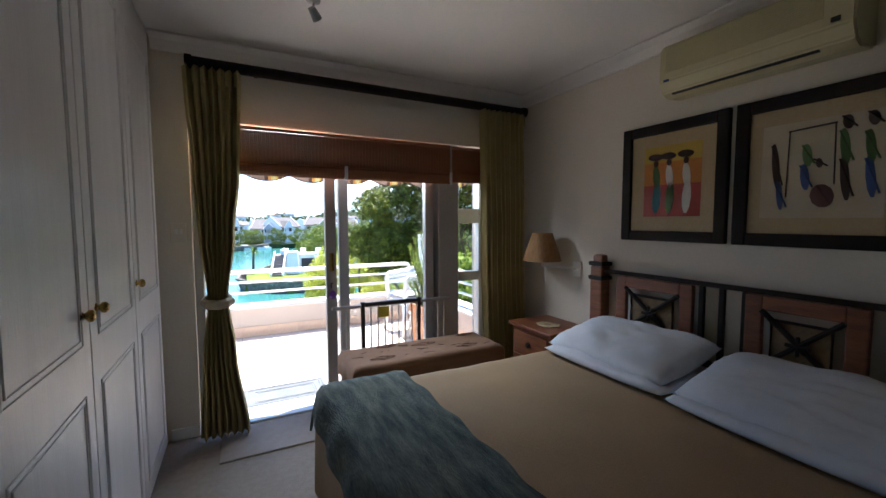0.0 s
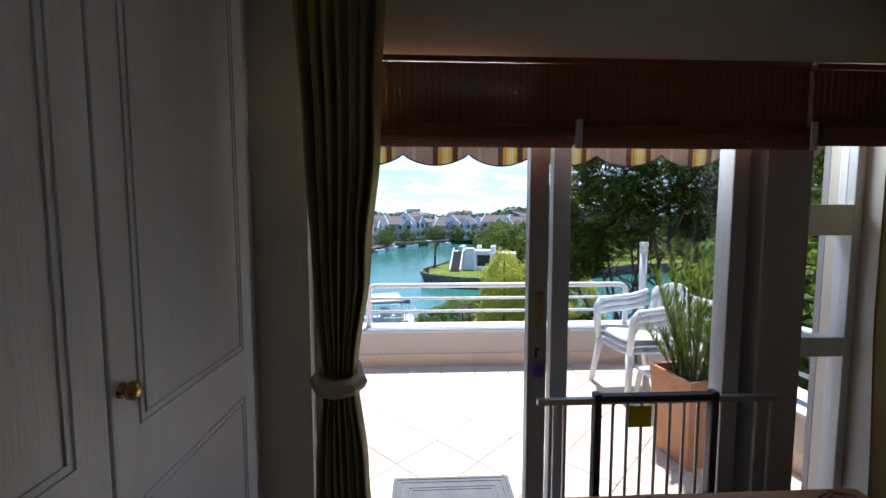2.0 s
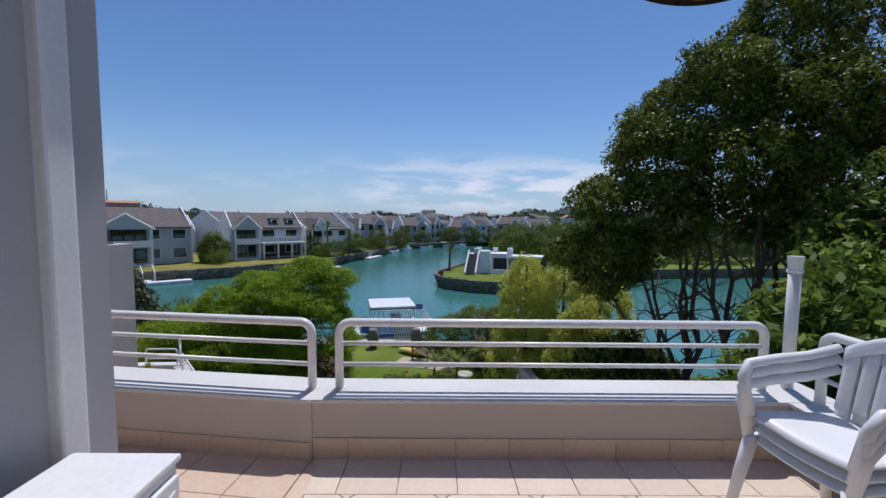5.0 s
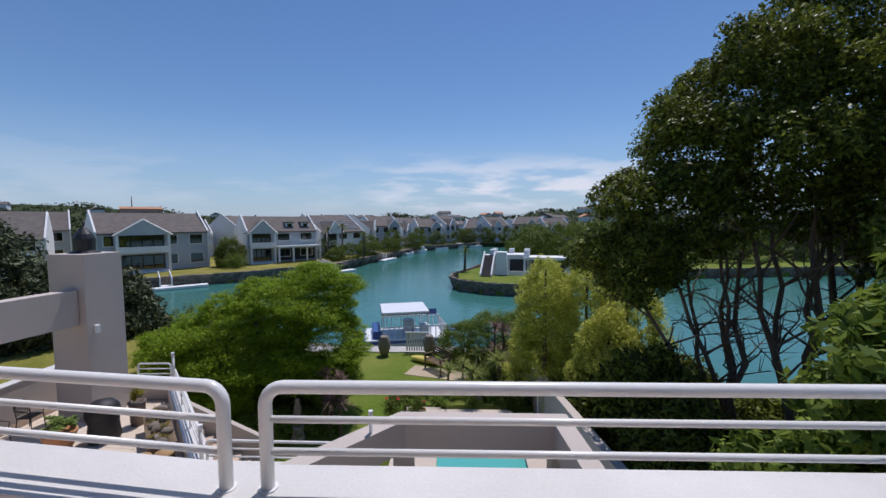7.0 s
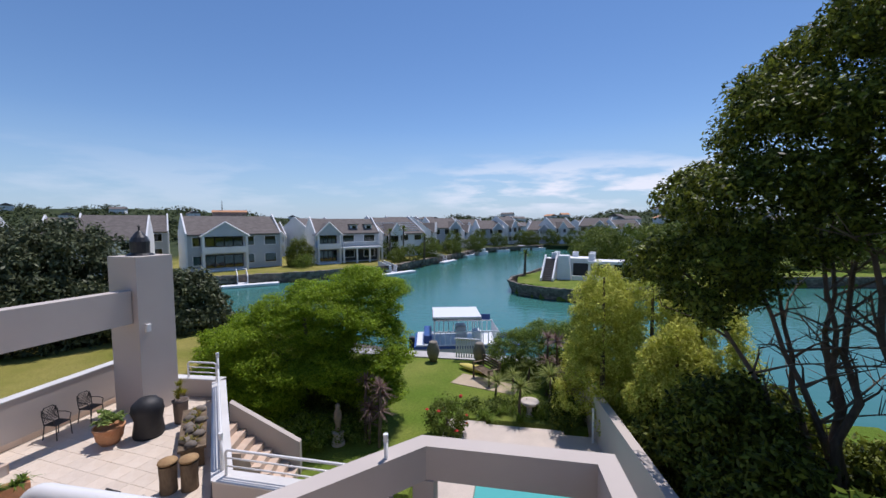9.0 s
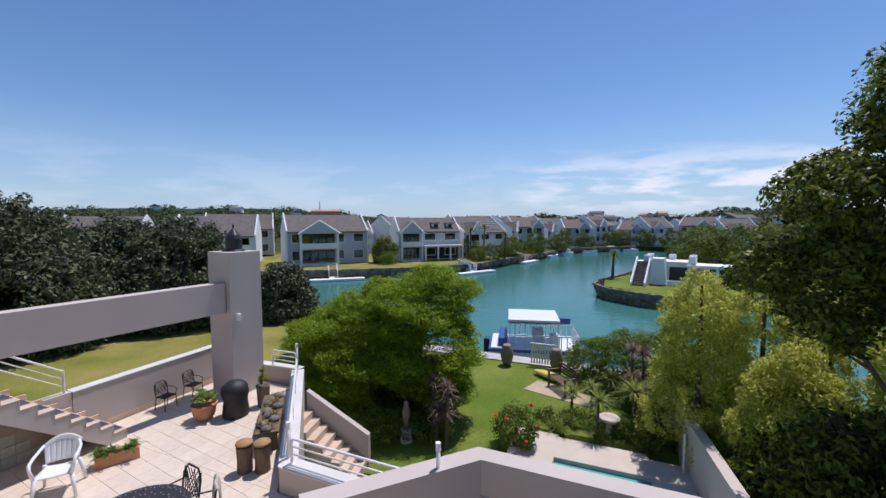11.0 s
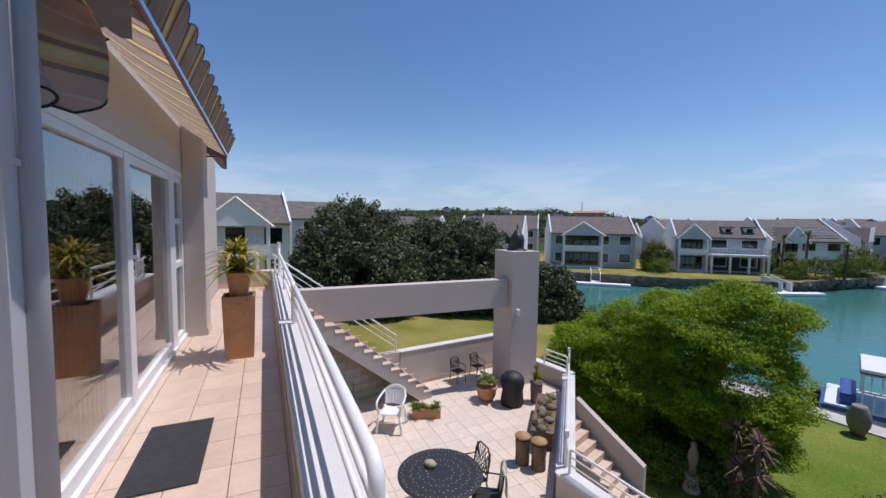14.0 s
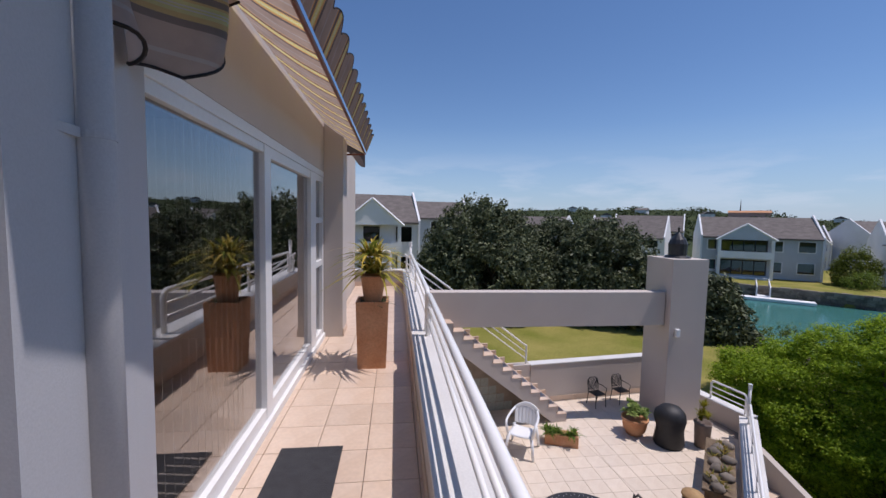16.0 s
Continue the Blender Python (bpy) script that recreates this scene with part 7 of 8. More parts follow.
# dock edge, gate, urns, patio, loungers
struct("dock_edge", bx(-9.6, 22.7, WATER - 0.6, 4.2, 23.55, -4.90), M_DOCK, "bleached concrete dock edge")
gt = thing("dock_gate", "white slatted gate at the dock", "gate", (-1.95, 22.72, -4.90))
for k in range(9):
    part("slat", bx(0.12 * k, 0, 0.05, 0.12 * k + 0.07, 0.03, 0.9), M_PLASTIC, gt)
part("top_rail", bx(-0.05, -0.02, 0.9, 1.1, 0.05, 0.98), M_PLASTIC, gt)
for x, y in ((-2.95, 22.3), (-0.8, 22.45)):
    u = thing("garden_urn", "tall grey-brown stone urn by the dock", "urn", (x, y, -4.95), group="garden urns")
    part("body", lathe([(0, 0), (0.15, 0), (0.28, 0.35), (0.30, 0.6), (0.20, 0.88), (0.18, 0.95), (0.13, 0.95), (0, 0.9)], 18), surface("grey_urn", (0.20, 0.18, 0.15), (0.27, 0.24, 0.20), 7, 0.85), u, smooth=True)
struct("pavement_patio", prism([(-1.72, 19.95), (-1.34, 21.0), (1.1, 20.1), (0.8, 19.2)], -5.3, -4.93), surface("sand_coloured_paving", (0.50, 0.40, 0.28), (0.43, 0.35, 0.24), 2, 0.9, 0.4, 20), "sand coloured garden patio")
gb = thing("garden_bench", "weathered slatted wooden bench on the patio", "bench", (-0.35, 20.35, -4.93), -52)
for k in range(5):
    part("seat_slat", bx(-0.62, -0.24 + 0.1 * k, 0.40, 0.62, -0.16 + 0.1 * k, 0.43, 0.004), M_LOG, gb)
for k in range(4):
    part("back_slat", bx(-0.62, 0.27 + 0.02 * k, 0.50 + 0.10 * k, 0.62, 0.295 + 0.02 * k, 0.58 + 0.10 * k, 0.004), M_LOG, gb)
for sx in (-0.6, 0.54):
    part("front_leg", bx(sx, -0.24, 0, sx + 0.06, -0.18, 0.62, 0.006), M_LOG, gb)
    part("back_leg", bx(sx, 0.24, 0, sx + 0.06, 0.30, 0.88, 0.006), M_LOG, gb)
    part("armrest", bx(sx - 0.01, -0.26, 0.62, sx + 0.07, 0.26, 0.655, 0.006), M_LOG, gb)
fl = lathe([(0, -1.0), (0.10, -0.92), (0.20, -0.6), (0.24, 0.0), (0.20, 0.6), (0.10, 0.92), (0, 1.0)], 14)
fo = solo("kayak", fl, flat_mat("pale_yellow_plastic", (0.72, 0.60, 0.14), 0.4), "pale yellow plastic kayak lying beside the bench", "kayak", smooth=True)
fo.matrix_basis = pose(-0.75, 21.25, -4.79, 90, 0, 62) @ Matrix.Diagonal((1.0, 0.6, 1.0, 1))
# statue and its plinth
stt = lathe([(0, 0), (0.12, 0.02), (0.10, 0.25), (0.15, 0.5), (0.13, 0.75), (0.07, 0.85), (0.09, 0.98), (0, 1.06)], 14, None, (0, 0, 0))
so = solo("statue", stt, surface("weathered_stone_figure", (0.34, 0.27, 0.20), (0.26, 0.20, 0.15), 8, 0.9, 0.5), "weathered stone garden figure on a plinth", "statue", smooth=True)
so.matrix_basis = pose(-4.2, 14.95, -4.95 + 0.53 * 0.75) @ Matrix.Scale(0.8, 4)
sp = lathe([(0, 0), (0.26, 0), (0.26, 0.10), (0.21, 0.14), (0.21, 0.50), (0.25, 0.53), (0, 0.53)], 16)
spo = solo("plinth", sp, M_PLASTER, "round grey stone plinth under the statue", "plinth")
spo.matrix_basis = pose(-4.2, 14.95, -4.95) @ Matrix.Scale(0.75, 4)
# pool and deck
PX0, PX1, PY0, PY1 = -0.05, 2.35, 12.2, 15.75
bm = bmesh.new()
for a in ((-1.3, 10.4, PX0, 17.0), (PX1, 10.4, 3.3, 16.6), (PX0, 10.4, PX1, PY0), (PX0, PY1, PX1, 16.85)):
    box(bm, a[0], a[1], -5.3, a[2], a[3], -4.93)
struct("pavement_pool", bm, surface("pale_pink_pool_paving", (0.62, 0.53, 0.45), (0.55, 0.47, 0.40), 2, 0.85, 0.3, 30, dirt=0.25), "pale pink paving round the pool")
bm = bmesh.new()
box(bm, PX0 - 0.1, PY0 - 0.1, -6.6, PX1 + 0.1, PY1 + 0.1, -6.3)
struct("pool_floor", bm, flat_mat("pool_blue_plaster", (0.35, 0.62, 0.60)), "pale turquoise pool basin")
m, t, b = nt("pool_water")
b.inputs["Base Color"].default_value = (0.10, 0.42, 0.40, 1)
b.inputs["Roughness"].default_value = 0.05
struct("pool_water", bx(PX0, PY0, -5.4, PX1, PY1, -5.05), m, "still turquoise pool water")
wall_run("wall_garden_right", [(4.2, 9.0), (3.0, 19.4)], -5.6, -3.65, 0.24, M_PLASTER, "grey plastered garden boundary wall", None)
struct("pool_pole", tb([(3.12, 16.3, -4.95), (3.12, 16.3, -3.9)], 0.03, 8), M_WPAINT, "white pool pole")


# ---- leaves ----
def foliage(name, clumps, per, leaf, mat, parent=None, seed=1, squash=0.8, kind="", label="", fill=0.2, up=0.35):
    """Clumps of small pointed leaves: clumps is a list of (centre, radius). One mesh."""
    rs = np.random.RandomState(seed)
    C = np.array([c for c, r in clumps])
    R = np.array([r for c, r in clumps])
    n = len(C) * per
    ci = np.repeat(np.arange(len(C)), per)
    d = rs.normal(size=(n, 3))
    d /= np.linalg.norm(d, axis=1)[:, None]
    rad = np.where(rs.rand(n) < fill, rs.rand(n) ** 0.5, 0.82 + 0.26 * rs.rand(n))
    P = C[ci] + d * (R[ci] * rad)[:, None] * np.array([1, 1, squash])
    nrm = d + 0.9 * rs.normal(size=(n, 3)) * 0.6 + np.array([0, 0, up])
    nrm /= np.linalg.norm(nrm, axis=1)[:, None]
    u = np.cross(nrm, rs.normal(size=(n, 3)))
    u /= np.linalg.norm(u, axis=1)[:, None] + 1e-9
    v = np.cross(nrm, u)
    s = leaf * (0.6 + 0.8 * rs.rand(n))[:, None]
    V = np.stack([P - u * s, P + v * s * 0.42, P + u * s, P - v * s * 0.42], 1).reshape(-1, 3)
    me = bpy.data.meshes.new(name)
    me.vertices.add(4 * n)
    me.vertices.foreach_set("co", V.ravel())
    me.loops.add(4 * n)
    me.loops.foreach_set("vertex_index", np.arange(4 * n))
    me.polygons.add(n)
    me.polygons.foreach_set("loop_start", np.arange(0, 4 * n, 4))
    me.polygons.foreach_set("loop_total", np.full(n, 4))
    me.update()
    me.materials.append(mat)
    ob = new(name, me)
    if parent is not None:
        ob.parent = parent
    return tagged(ob, label, "", "", kind)


def crown_clumps(blobs, count, size, seed, shell=0.85, gap=0.0):
    """Clump centres over the surface of the blobs ((x, y, z), (rx, ry, rz)), dropping those deep inside another blob."""
    rg = random.Random(seed)
    out = []
    vol = [b[1][0] * b[1][1] + b[1][0] * b[1][2] + b[1][1] * b[1][2] for b in blobs]
    while len(out) < count:
        b = rg.choices(blobs, vol)[0]
        d = Vector((rg.gauss(0, 1), rg.gauss(0, 1), rg.gauss(0, 1))).normalized()
        k = shell + (1.06 - shell) * rg.random()
        p = Vector((b[0][0] + d.x * b[1][0] * k, b[0][1] + d.y * b[1][1] * k, b[0][2] + d.z * b[1][2] * k))
        if any(o is not b and ((p.x - o[0][0]) / o[1][0]) ** 2 + ((p.y - o[0][1]) / o[1][1]) ** 2 + ((p.z - o[0][2]) / o[1][2]) ** 2 < 0.55 for o in blobs):
            continue
        if gap and noise.noise(p * 0.55) < gap - 0.5:
            continue
        out.append((tuple(p), size * (0.6 + 0.8 * rg.random())))
    return out


def billows(blobs, n, k, seed, flat=0.85):
    """Smaller rounded masses set over the faces of the large ones, with the large ones shrunk inside them."""
    rg = random.Random(seed)
    out = []
    for c, r in blobs:
        out.append((c, tuple(0.84 * v for v in r)))
        for q in range(n):
            d = Vector((rg.gauss(0, 1), rg.gauss(0, 1), rg.gauss(0.15, 1))).normalized()
            s = k * (0.75 + 0.5 * rg.random())
            m_ = sum(r) / 3
            out.append(((c[0] + d.x * r[0] * 0.82, c[1] + d.y * r[1] * 0.82, c[2] + d.z * r[2] * 0.82), (m_ * s, m_ * s, m_ * s * flat)))
    return out


M_BARK = surface("grey_brown_bark", (0.10, 0.075, 0.055), (0.17, 0.135, 0.10), 4, 0.95, 0.9, 20, stretch=(1, 1, 0.25), dirt=0.5)
M_BARKL = surface("pale_brown_bark", (0.17, 0.12, 0.085), (0.24, 0.18, 0.13), 4, 0.95, 0.9, 20, stretch=(1, 1, 0.25), dirt=0.5)


def limbs(parent, base, tips, r0, mat, seed=1, stems=1):
    rg = random.Random(seed)
    for tip in tips:
        b = Vector(base) + Vector((rg.uniform(-.15, .15), rg.uniform(-.15, .15), 0))
        t_ = Vector(tip)
        pts = []
        for k in range(7):
            s = k / 6
            p = b.lerp(t_, s)
            wob = 0.10 * (t_ - b).length * math.sin(math.pi * s)
            pts.append(p + Vector((rg.uniform(-1, 1) * wob * 0.5, rg.uniform(-1, 1) * wob * 0.5, wob * 0.3)))
        part("limb", tb(pts, r0, 7, r1=r0 * 0.25), mat, parent)
        for q in range(3):
            a = pts[3 + q]
            e = a + Vector((rg.uniform(-1, 1), rg.uniform(-1, 1), rg.uniform(0.2, 1))) * (t_ - b).length * 0.22
            part("branch", tb([a, a.lerp(e, 0.5) + Vector((0, 0, 0.05)), e], r0 * 0.4, 5, r1=r0 * 0.1), mat, parent)


M_LF_DARK = leaf_mat("glossy_dark_leaf", (0.010, 0.020, 0.004), (0.25, 0.29, 0.04), 0.34, 0.42)
M_LF_BUSH = leaf_mat("fresh_green_leaflet", (0.10, 0.19, 0.008), (0.40, 0.52, 0.035), 0.52)
M_LF_GREY = leaf_mat("grey_green_leaf_dark", (0.022, 0.034, 0.014), (0.19, 0.21, 0.11), 0.2, 0.5)
M_LF_CON = leaf_mat("golden_conifer_spray", (0.34, 0.38, 0.05), (0.74, 0.73, 0.19), 0.58)
M_LF_MID = leaf_mat("mid_green_shrub_leaf", (0.055, 0.085, 0.014), (0.20, 0.25, 0.045), 0.4)
M_LF_LITE = leaf_mat("bright_shrub_leaf", (0.05, 0.10, 0.015), (0.28, 0.36, 0.06), 0.4)
M_LF_HILL = leaf_mat("dull_hillside_scrub", (0.022, 0.034, 0.014), (0.10, 0.12, 0.05), 0.2, 0.7)
M_RED_PL = leaf_mat("bronze_cordyline_leaf", (0.14, 0.085, 0.075), (0.36, 0.25, 0.21), 0.3)

# big milkwood trees on the right, several stems
rt = thing("tree", "tall dark-leaved multi-stemmed tree beyond the garden wall", "tree", (0, 0, 0), group="garden trees")


def stem_fan(parent, base, tips, r0, mat, seed):
    """Slender stems leaning out of one root, each forking into thin twigs."""
    rg = random.Random(seed)
    for tip in tips:
        b = Vector(base) + Vector((rg.uniform(-.35, .35), rg.uniform(-.3, .3), 0))
        t_ = Vector(tip)
        ln = (t_ - b).length
        pts = []
        for k in range(10):
            q = k / 9
            p = b.lerp(t_, q)
            # stems rise steeply, then lean outward
            p.x = b.x + (t_.x - b.x) * q ** 1.45
            p.y = b.y + (t_.y - b.y) * q ** 1.45
            pts.append(p + Vector((rg.uniform(-1, 1), rg.uniform(-1, 1), 0)) * 0.022 * ln * math.sin(math.pi * q))
        st_ = part("limb", tb(pts, r0 * rg.uniform(0.75, 1.15), 8, r1=r0 * 0.3), mat, parent, smooth=True)
        for q in range(9):
            a = pts[4 + q % 6]
            d = Vector((rg.uniform(-1.1, 1.1), rg.uniform(-1, 0.6), rg.uniform(0.25, 1.0))) * ln * rg.uniform(0.13, 0.24)
            e = a + d
            m1 = a.lerp(e, 0.5) + Vector((rg.uniform(-.1, .1), rg.uniform(-.1, .1), 0.06))
            bm_ = tb([a, m1, e], r0 * 0.34, 5, r1=r0 * 0.10)
            for w in range(3):
                f = m1.lerp(e, rg.random())
                tube(bm_, [f, f + Vector((rg.uniform(-1, 1), rg.uniform(-1, 1), rg.uniform(0, 1))) * ln * 0.09], r0 * 0.13, 4, r1=r0 * 0.05)
            part("branch", bm_, mat, st_)


stem_fan(rt, (6.8, 12.7, -5.0), [(4.7, 13.8, 0.2), (5.5, 13.5, 0.9), (6.2, 14.0, 0.6), (6.8, 13.6, 1.6), (7.5, 14.3, 1.4), (8.1, 14.4, 2.0)], 0.085, M_BARKL, 3)
stem_fan(rt, (7.9, 12.3, -5.0), [(7.2, 13.2, 1.6), (8.0, 13.6, 2.4), (8.8, 13.0, 2.6), (9.6, 13.6, 3.0)], 0.11, M_BARKL, 4)
stem_fan(rt, (9.3, 13.0, -5.0), [(9.6, 13.8, 3.0), (10.6, 13.2, 4.0), (11.6, 14.4, 3.0)], 0.12, M_BARK, 5)
blobs = [((4.75, 13.7, 0.45), (1.35, 1.5, 0.95)), ((5.3, 13.4, 1.7), (1.45, 1.5, 1.15)), ((6.3, 13.6, 3.2), (1.6, 1.7, 1.2)), ((7.5, 13.8, 4.5), (1.8, 1.9, 1.3)), ((9.3, 13.6, 5.7), (2.1, 2.2, 1.6)),
         ((7.6, 12.6, 2.9), (1.9, 1.7, 1.2)), ((9.6, 12.4, 4.0), (2.3, 2.0, 1.7)), ((11.8, 12.6, 5.2), (2.6, 2.4, 2.2)), ((12.6, 11.0, 2.2), (2.2, 2.0, 2.0)), ((6.5, 13.2, 1.4), (1.2, 1.1, 0.7)), ((8.2, 13.4, 1.9), (1.3, 1.2, 0.7)), ((9.4, 12.7, 1.7), (1.6, 1.3, 0.9)), ((11.0, 12.5, 0.7), (1.6, 1.4, 1.5)), ((10.3, 12.8, -1.1), (1.1, 0.9, 1.1)), ((12.4, 13.4, -1.5), (1.6, 1.2, 1.8))]
foliage("crown", crown_clumps(billows(blobs, 12, 0.34, 13), 6000, 0.22, 11, 0.6, 0.12), 50, 0.054, M_LF_DARK, rt, 12, 0.75, up=0.5)
# lower dark shrubs beyond the wall
for i, (bl, cnt, mt, sd) in enumerate(([[((5.3, 13.3, -3.3), (1.15, 1.5, 1.6)), ((5.1, 11.6, -3.7), (0.8, 1.2, 1.4)), ((4.7, 14.8, -4.0), (0.8, 1.1, 1.0)), ((6.5, 14.3, -3.7), (1.2, 0.9, 1.4))], 1300, M_LF_DARK, 21],
                                       [[((6.3, 8.0, -0.7), (1.6, 1.4, 1.8)), ((7.4, 7.2, -1.6), (1.6, 1.5, 2.2)), ((5.4, 8.8, -2.6), (1.2, 1.2, 1.4))], 620, M_LF_LITE, 22],
                                       [[((8.6, 9.4, 0.6), (1.8, 1.6, 2.2)), ((9.6, 8.6, -1.4), (2.0, 1.8, 2.6))], 560, M_LF_MID, 23],
                                       [[((8.0, 13.3, -4.0), (1.1, 0.9, 1.1)), ((9.4, 12.9, -3.6), (1.1, 0.9, 1.4)), ((10.8, 12.9, -3.4), (1.2, 0.9, 1.6)), ((7.4, 12.3, -4.3), (0.9, 0.8, 0.8))], 900, M_LF_DARK, 24])):
    sb = thing("shrub", "dense %s shrub beyond the garden wall" % ("light green" if mt is M_LF_LITE else "dark green"), "shrub", (0, 0, 0), group="garden shrubs")
    foliage("crown", crown_clumps(bl, cnt, 0.26, sd, 0.7), 40, 0.10 if mt is M_LF_LITE else 0.07, mt, sb, sd)
    c0 = bl[0][0]
    limbs(sb, (c0[0], c0[1], -5.1), [(c0[0] - 0.6, c0[1] - 0.4, c0[2]), (c0[0] + 0.5, c0[1] + 0.3, c0[2] + 0.4)], 0.07, M_BARK, sd)
# golden conifers
for x, y, h, r, sd in ((3.55, 17.3, 4.9, 1.3, 31), (4.85, 17.0, 5.1, 1.5, 32), (5.9, 16.3, 4.6, 1.5, 33), (4.9, 15.2, 3.6, 1.2, 34), (3.9, 19.0, 4.3, 1.2, 35)):
    cf = thing("conifer", "golden-green conifer with upright sprays", "conifer", (0, 0, 0), group="golden conifers")
    rg = random.Random(sd)
    cl = []
    lobes = [((x, y, -4.7 + h * 0.52), (r * 0.62, r * 0.62, h * 0.48))]
    for k in range(17):
        a = k * 2.4 + rg.random()
        q = (k + 0.5) / 17 * 0.84
        rr = r * (0.80 - 0.66 * q)
        lobes.append(((x + rr * math.cos(a), y + rr * math.sin(a), -4.75 + h * q), (0.44 * r, 0.44 * r, 0.13 * h * (0.8 + 0.5 * rg.random()))))
    cl = crown_clumps(lobes, 1300, 0.14, sd, 0.9)
    foliage("sprays", cl, 34, 0.040, M_LF_CON, cf, sd, 1.0, fill=0.1, up=0.6)
    part("trunk", tb([(x, y, -5.0), (x, y, -4.6 + h * 0.9)], 0.10, 8, r1=0.03), M_BARK, cf)
# big fresh green tree in the garden
gt2 = thing("tree", "wide feathery bright green tree in the garden", "tree", (0, 0, 0), group="garden trees")
limbs(gt2, (-6.2, 17.6, -5.0), [(-8.4, 16.8, -1.8), (-6.8, 17.4, -0.8), (-4.6, 17.6, -1.2), (-5.4, 18.8, -1.4), (-7.4, 19.0, -1.6), (-4.2, 16.6, -2.2)], 0.14, M_BARK, 8)
blobs = [((-4.6, 17.2, -1.35), (1.75, 1.9, 1.45)), ((-6.1, 17.2, -1.9), (2.1, 2.1, 1.35)), ((-7.7, 17.0, -2.5), (1.8, 1.9, 1.05)), ((-9.1, 16.8, -3.0), (1.3, 1.5, 0.85)), ((-3.9, 16.8, -2.6), (1.3, 1.5, 1.3)), ((-6.4, 16.0, -2.9), (1.7, 1.3, 0.8)), ((-4.6, 16.0, -3.1), (1.2, 1.1, 0.9)), ((-8.6, 16.0, -3.5), (1.2, 1.1, 0.7)), ((-3.7, 16.4, -3.7), (1.0, 0.9, 0.9)), ((-6.9, 15.5, -3.8), (1.4, 0.8, 0.7)), ((-4.2, 17.4, -0.85), (1.1, 1.2, 1.0))]
foliage("crown", crown_clumps(billows(blobs, 16, 0.30, 43, 0.5), 6600, 0.23, 41, 0.7, 0.05), 48, 0.035, M_LF_BUSH, gt2, 42, 0.38, up=1.3)
ug = thing("shrub", "dark shaded undergrowth below the feathery tree", "shrub", (0, 0, 0), group="garden shrubs")
foliage("crown", crown_clumps([((-6.8, 17.2, -4.2), (2.4, 1.0, 0.9)), ((-4.6, 16.9, -4.0), (1.5, 0.9, 1.0)), ((-8.8, 16.9, -4.4), (1.2, 0.9, 0.6)), ((-5.8, 16.4, -4.5), (1.6, 0.7, 0.6))], 900, 0.2, 47, 0.5), 42, 0.05, M_LF_MID, ug, 48)
limbs(ug, (-6.0, 17.0, -5.1), [(-7.4, 17.0, -3.8), (-4.8, 16.9, -3.7)], 0.05, M_BARK, 49)
# dark grey-green trees on the neighbour's lawn
for i, (x, y, z, rx, rz_, sd) in enumerate(((-22.3, 12.6, -1.2, 4.1, 3.9, 51), (-19.6, 19.0, -1.5, 3.4, 3.1, 52), (-24.5, 18.5, -1.2, 3.0, 3.0, 53), (-15.2, 21.5, -2.6, 1.5, 1.8, 54), (-29, 15, -1.8, 3.0, 2.8, 55))):
    tr_ = thing("tree", "dense round grey-green tree on the neighbour's lawn", "tree", (0, 0, 0), group="neighbour trees")
    limbs(tr_, (x, y, -4.3), [(x - 1, y, z), (x + 1.2, y + 0.5, z + 0.5), (x, y - 1, z + 0.8)], 0.16, M_BARK, sd)
    bl = [((x, y, z), (rx * 0.8, rx * 0.8, rz_)), ((x - rx * 0.45, y + 0.4, z - 0.6), (rx * 0.6, rx * 0.6, rz_ * 0.7)), ((x + rx * 0.5, y + 0.5, z - 0.7), (rx * 0.6, rx * 0.6, rz_ * 0.7)), ((x + 0.3, y - rx * 0.45, z - 0.9), (rx * 0.6, rx * 0.5, rz_ * 0.65))]
    foliage("crown", crown_clumps(bl, int(150 * rx * rx * 0.9) + 120, 0.36, sd, 0.75, 0.12), 40, 0.105, M_LF_GREY, tr_, sd)
